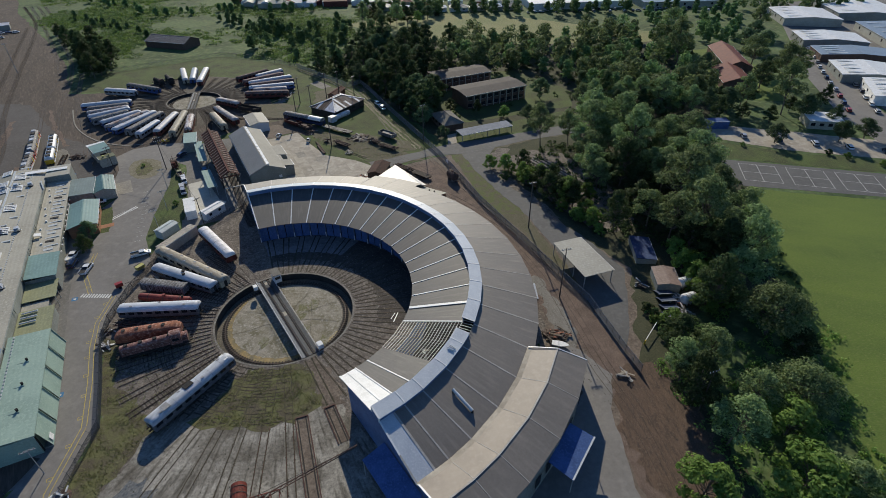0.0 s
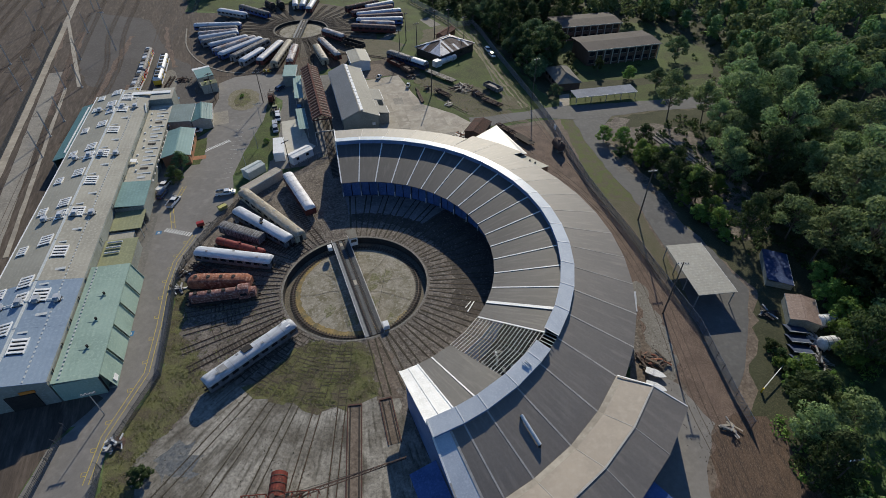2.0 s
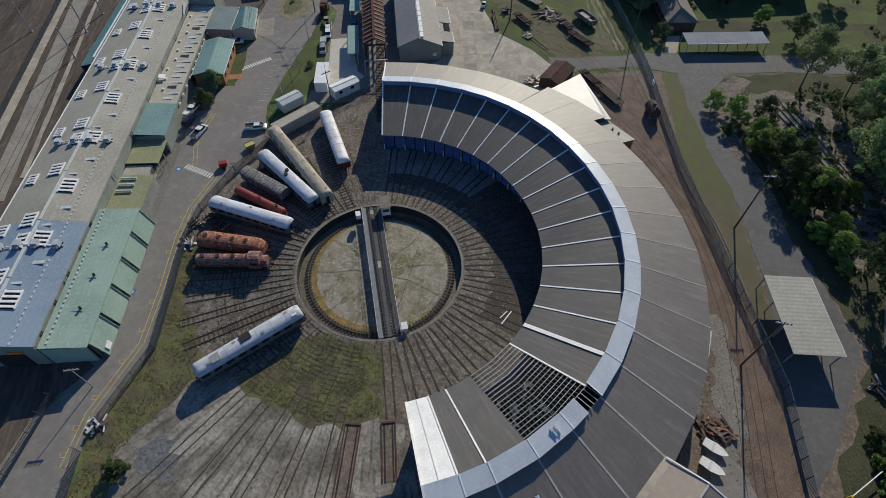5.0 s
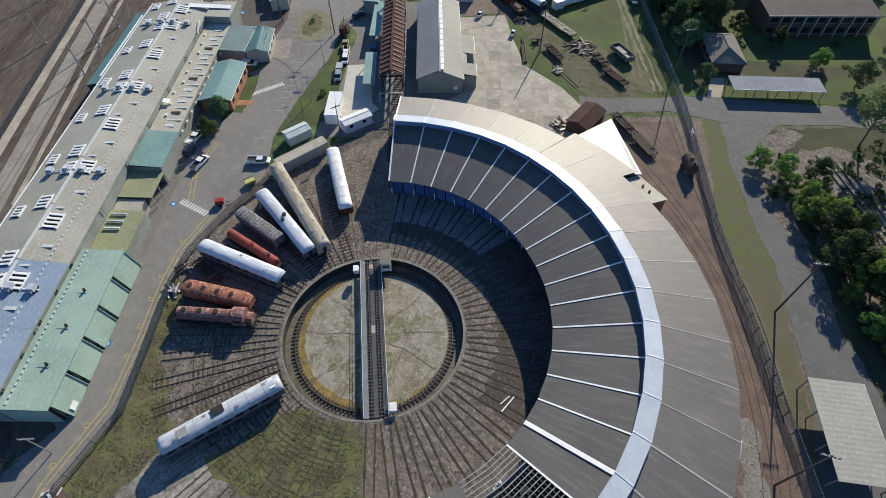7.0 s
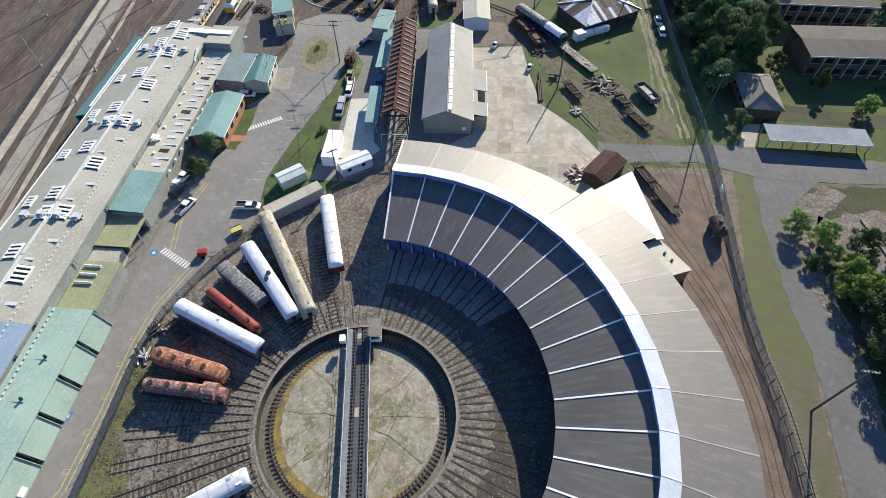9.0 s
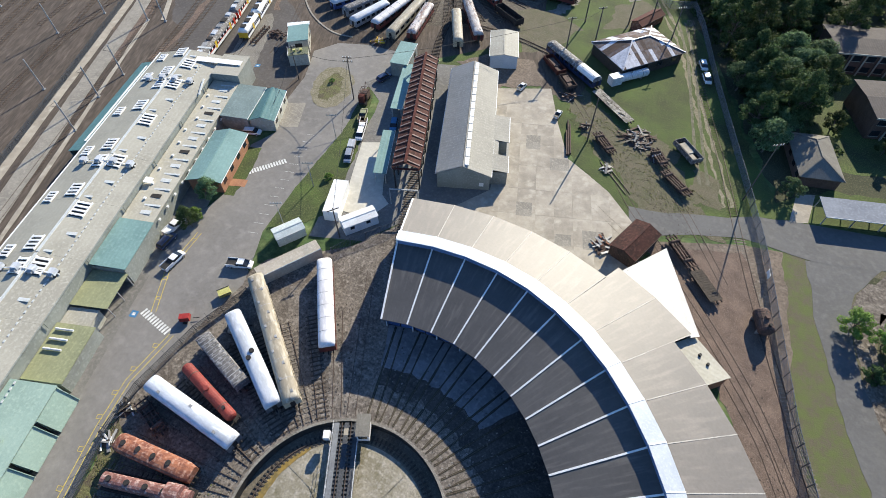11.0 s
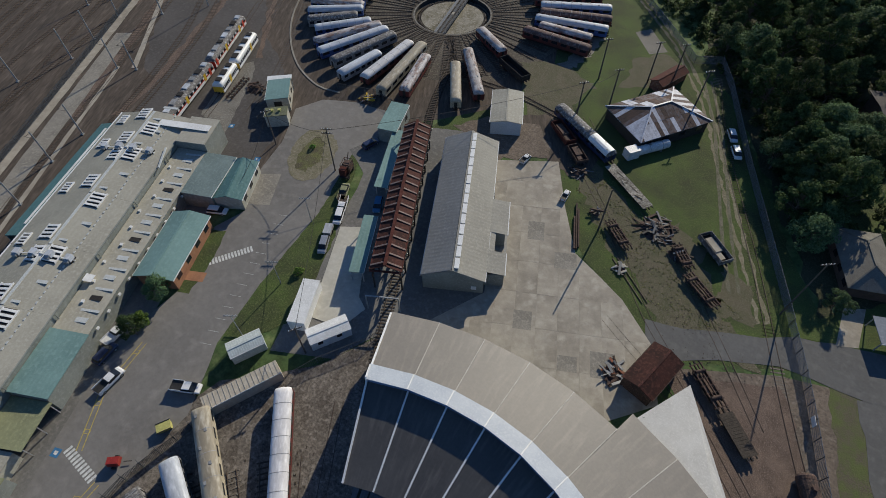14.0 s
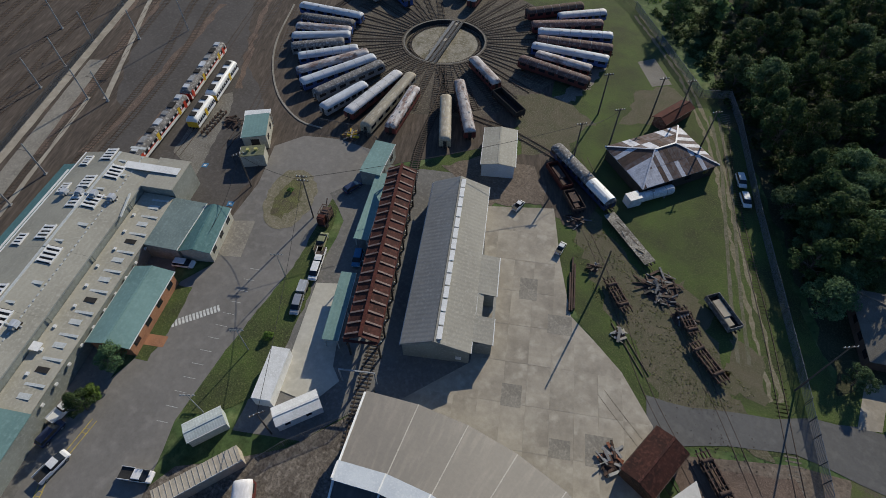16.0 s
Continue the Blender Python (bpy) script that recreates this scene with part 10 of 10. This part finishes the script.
grow([(114, 214), (170, 196), (178, 232), (130, 240)], 8, 8.0, ["dark"], 39, 0.5, 0.75, "trees beside the courts")
wood("street_wood", [(140, 382), (150, 340), (172, 330), (186, 345), (206, 380), (220, 420), (150, 420)], 26, 7.0, 40, (8, 13), M["leaf_mid"], "dark trees beside the suburban street")
wood("far_suburb_wood", [(-170, 470), (-60, 468), (-60, 560), (380, 564), (380, 740), (-170, 740)], 130, 9.0, 49, (6, 12), M["leaf_mid"], "trees among the far suburb houses", size=0.9, per=30)
SCRUB = "trees in the scrubland"
wood("scrub_wood", [(-70, 300), (-50, 290), (-30, 340), (-40, 372), (-66, 400), (-110, 420), (-140, 400), (-120, 340), (-90, 325)], 30, 6.5, 41, (5, 11), M["leaf_mid"], "dark green trees in the scrubland")
grow([(-200, 300), (-192, 285), (-180, 285), (-182, 300), (-202, 335), (-225, 345)], 22, 4.6, ["dark"], 42, 0.7, 1.1, SCRUB)
grow([(-207, 309), (-262, 380), (-270, 388), (-262, 392), (-240, 364), (-204, 322)], 26, 4.4, ["dark", "dark", "bush"], 142, 0.5, 0.9, SCRUB)
for k, (band, n_) in enumerate((([(-290, 430), (-229, 396), (-196, 372), (-190, 378), (-226, 410), (-286, 446)], 14), ([(-171, 420), (-144, 400), (-110, 372), (-74, 345), (-60, 352), (-100, 392), (-165, 432)], 30), ([(-310, 500), (-222, 440), (-150, 452), (-60, 440), (-58, 450), (-150, 466), (-222, 460), (-300, 520)], 26))):
    wood("scrub_thicket", band, n_, 4.5, 43 + k, (3, 7), M["leaf_mid"], "belt of dark green bushes in the scrubland")
wood("suburb_wood", [(-60, 440), (80, 425), (210, 432), (320, 420), (320, 436), (60, 446), (-60, 462)], 60, 6.0, 44, (7, 13), M["leaf_mid"], "trees along the factory car park")
for x, y, k, s_ in ((-104.6, 130.0, "mid", 0.62), (-102.3, 124.4, "bright", 0.62), (-101.4, 122.2, "dark", 0.42), (-110.6, 177.5, "bush", 0.45), (-87.0, 149.0, "bush", 0.6), (17.5, 171.5, "bright", 0.75), (27.5, 221, "bright", 1.0), (16.0, 226.0, "dark", 0.5), (-58.0, 45.0, "bush", 0.9), (47.5, 150.0, "bright", 1.0), (40.0, 146.0, "bright", 1.15), (44.5, 133.0, "bright", 1.1), (21.8, 163.5, "bush", 0.8)):
    plant(k, x, y, s_, random.Random(int(x * 7 + y)))
for i, (x, y) in enumerate(((93, 218), (108, 220), (118, 226), (126, 223), (134, 228), (130, 190), (154, 213), (148, 219), (155, 190), (167, 193), (164, 249), (156, 254), (172, 277), (165, 282), (181, 323), (190, 318), (207, 358), (199, 350), (139, 278), (128, 288), (37, 215), (47, 244), (142, 340), (120, 252), (110, 240), (172, 256))):
    plant(("mid", "gum", "mid")[i % 3], x, y, (1.05 if y > 240 else 0.85) + 0.1 * (i % 4), random.Random(i + 900), "trees beside the street")
for i, (kind, pick, x, y, k) in enumerate((("mid", 0, -19.0, 233.2, 0.95), ("mid", 1, -9.2, 228.4, 1.05), ("mid", 0, -7.4, 212.2, 0.9), ("dark", 0, -7.6, 295.7, 1.3), ("dark", 1, -2.0, 284.0, 1.2), ("dark", 2, -1.0, 272.5, 1.0), ("dark", 0, -9.9, 283.0, 1.2), ("mid", 1, 0.6, 200.5, 0.55), ("dark", 1, -20.6, 249.0, 1.1), ("mid", 1, -13.6, 240.5, 1.0), ("mid", 0, -5.8, 221.0, 0.75), ("dark", 1, 4.5, 228.5, 0.65), ("bright", 1, 63.5, 110.5, 1.15), ("bright", 1, 64.5, 105.0, 1.2), ("bright", 0, 65.0, 99.5, 1.0), ("bright", 1, 62.4, 101.2, 0.7), ("bright", 1, 63.5, 116.0, 1.1), ("bright", 1, 62.5, 94.0, 1.1))):
    c = copy_thing(PROTO[kind][pick], pose(x, y, -0.05, 0, 0, 61 * i))
    c.scale = (k, k, k)
    tagged(c, group=NORTH if x < 30 else EAST)
grow([(50, 86), (54, 92), (52, 100), (49, 96)], 6, 1.8, ["bush"], 45, 0.6, 1.0, "bushes beside the old road")



# undergrowth: many low clumps in one piece
def undergrowth(name, polys, count, seed, size, hgt, material, label, category):
    rng = np.random.default_rng(seed)
    out = []
    for poly in polys:
        p = np.array(poly)
        lo, hi = p.min(0), p.max(0)
        n = 0
        while n < count:
            x, y = rng.uniform(lo, hi)
            if inside(x, y, poly):
                if any(math.hypot(x - a, y - b) < c for a, b, c in KEEP):
                    n += 1
                    continue
                out.append(leaves(rng, (x, y, hgt * rng.uniform(0.2, 0.5)), hgt * rng.uniform(0.5, 1.6), 26, size, 0.5))
                n += 1
    me = leaf_mesh(name, np.concatenate(out), material)
    return tagged(new(name, me), label, category, kind="stuff")


def scrub_cover(name, poly, n, seed, material, label, level):
    """Low wide mounds of scrub, growing together in drifts."""
    rng = np.random.default_rng(seed)
    lo, hi = np.array(poly).min(0), np.array(poly).max(0)
    out = []
    while len(out) < n:
        x, y = rng.uniform(lo, hi)
        drift = math.sin(x * 0.045 + 1.3 * math.sin(y * 0.03)) + math.sin(y * 0.06 - x * 0.02 + seed)
        if inside(x, y, poly) and drift + rng.normal() * 0.5 > level and math.hypot(x + 171, y - 352) > 22:
            r = rng.uniform(1.6, 4.4)
            out.append(leaves(rng, (x, y, 0.1), r, int(14 + 9 * r), 0.5, rng.uniform(0.22, 0.42)))
    return tagged(new(name, leaf_mesh(name, np.concatenate(out), material)), label, "scrub", kind="stuff")


SCRUBLAND = [(-225, 345), (-195, 330), (-180, 300), (-132, 332), (-80, 306), (-40, 345), (-70, 405), (-21, 442), (-60, 520), (-360, 520), (-300, 420)]
scrub_cover("scrub", SCRUBLAND, 1500, 51, M["leaf_scrub"], "dense green scrub in broad drifts", 0.2)
scrub_cover("bright_scrub", SCRUBLAND, 1300, 52, M["leaf_bright"], "bright green low scrub in broad drifts", 0.0)
scrub_cover("dark_scrub", SCRUBLAND, 350, 53, M["leaf_mid"], "dark green scrub in narrow drifts", 1.1)
grow([(-12, 218), (-4, 224), (0, 240), (-6, 256), (-14, 250), (-20, 240)], 14, 4.0, ["mid", "mid", "dark"], 47, 0.85, 1.15, NORTH)
undergrowth("shrubs", [[(46, 76), (50, 95), (62, 92), (76, 96), (90, 86), (80, 62), (76, 26), (54, 26)], [(60, 92), (76, 96), (74, 124), (60, 122)]], 420, 53, 0.28, 1.1, M["leaf_bright"], "bright green shrubs under the trees", "shrubs")
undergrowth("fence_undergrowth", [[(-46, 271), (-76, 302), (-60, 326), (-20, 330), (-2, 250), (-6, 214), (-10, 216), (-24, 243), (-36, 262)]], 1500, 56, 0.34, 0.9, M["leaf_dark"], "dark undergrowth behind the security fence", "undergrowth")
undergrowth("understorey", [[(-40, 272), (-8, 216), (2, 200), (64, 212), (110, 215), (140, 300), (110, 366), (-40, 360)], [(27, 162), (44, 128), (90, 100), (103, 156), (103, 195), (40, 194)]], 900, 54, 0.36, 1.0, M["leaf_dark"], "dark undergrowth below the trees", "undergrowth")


def tufts(name, poly, n, seed, size, material, label):
    """Small tussocks of blades strewn over an outline, in one piece."""
    rng = np.random.default_rng(seed)
    lo, hi = np.array(poly).min(0), np.array(poly).max(0)
    out = []
    while len(out) < n:
        x, y = rng.uniform(lo, hi)
        if inside(x, y, poly) and math.sin(x * 0.9 + 2 * math.sin(y * 0.5)) + math.sin(y * 1.1) + rng.normal() > -0.3:
            out.append(leaves(rng, (x, y, 0.04), rng.uniform(0.12, 0.4), 5, size, 0.25))
    return tagged(new(name, leaf_mesh(name, np.concatenate(out), material)), label, "weeds", kind="stuff")


WEEDS = [polar(TT, r, a) for r, a in ((17.6, 258), (17.4, 286), (18.4, 297), (30.2, 297), (32.4, 276), (31.8, 264), (33.0, 252), (27, 253))]
tufts("weed_tufts", WEEDS, 1500, 101, 0.12, M["blade"], "rough tussocks over the old tracks")
tufts("verge_tufts", [(-79.5, 88), (-73.5, 76), (-67.6, 64), (-66.5, 48), (-60.5, 35), (-55, 35), (-60.6, 46.5), (-56.5, 63.2), (-69.4, 74.1), (-74, 86)], 1300, 102, 0.12, M["blade"], "rough tussocks along the yard fence")
tufts("yard_tufts", [polar(TT, r, a) for r, a in ((18, 190), (18, 245), (39, 245), (38, 215), (37, 190))], 500, 103, 0.12, M["blade"], "sparse weeds between the stub tracks")
tufts("siding_tufts", [(-62, 214), (-40, 206), (-12, 189), (-18, 180), (-34, 184), (-50, 198)], 900, 104, 0.13, M["blade"], "weeds growing through the scrap siding")
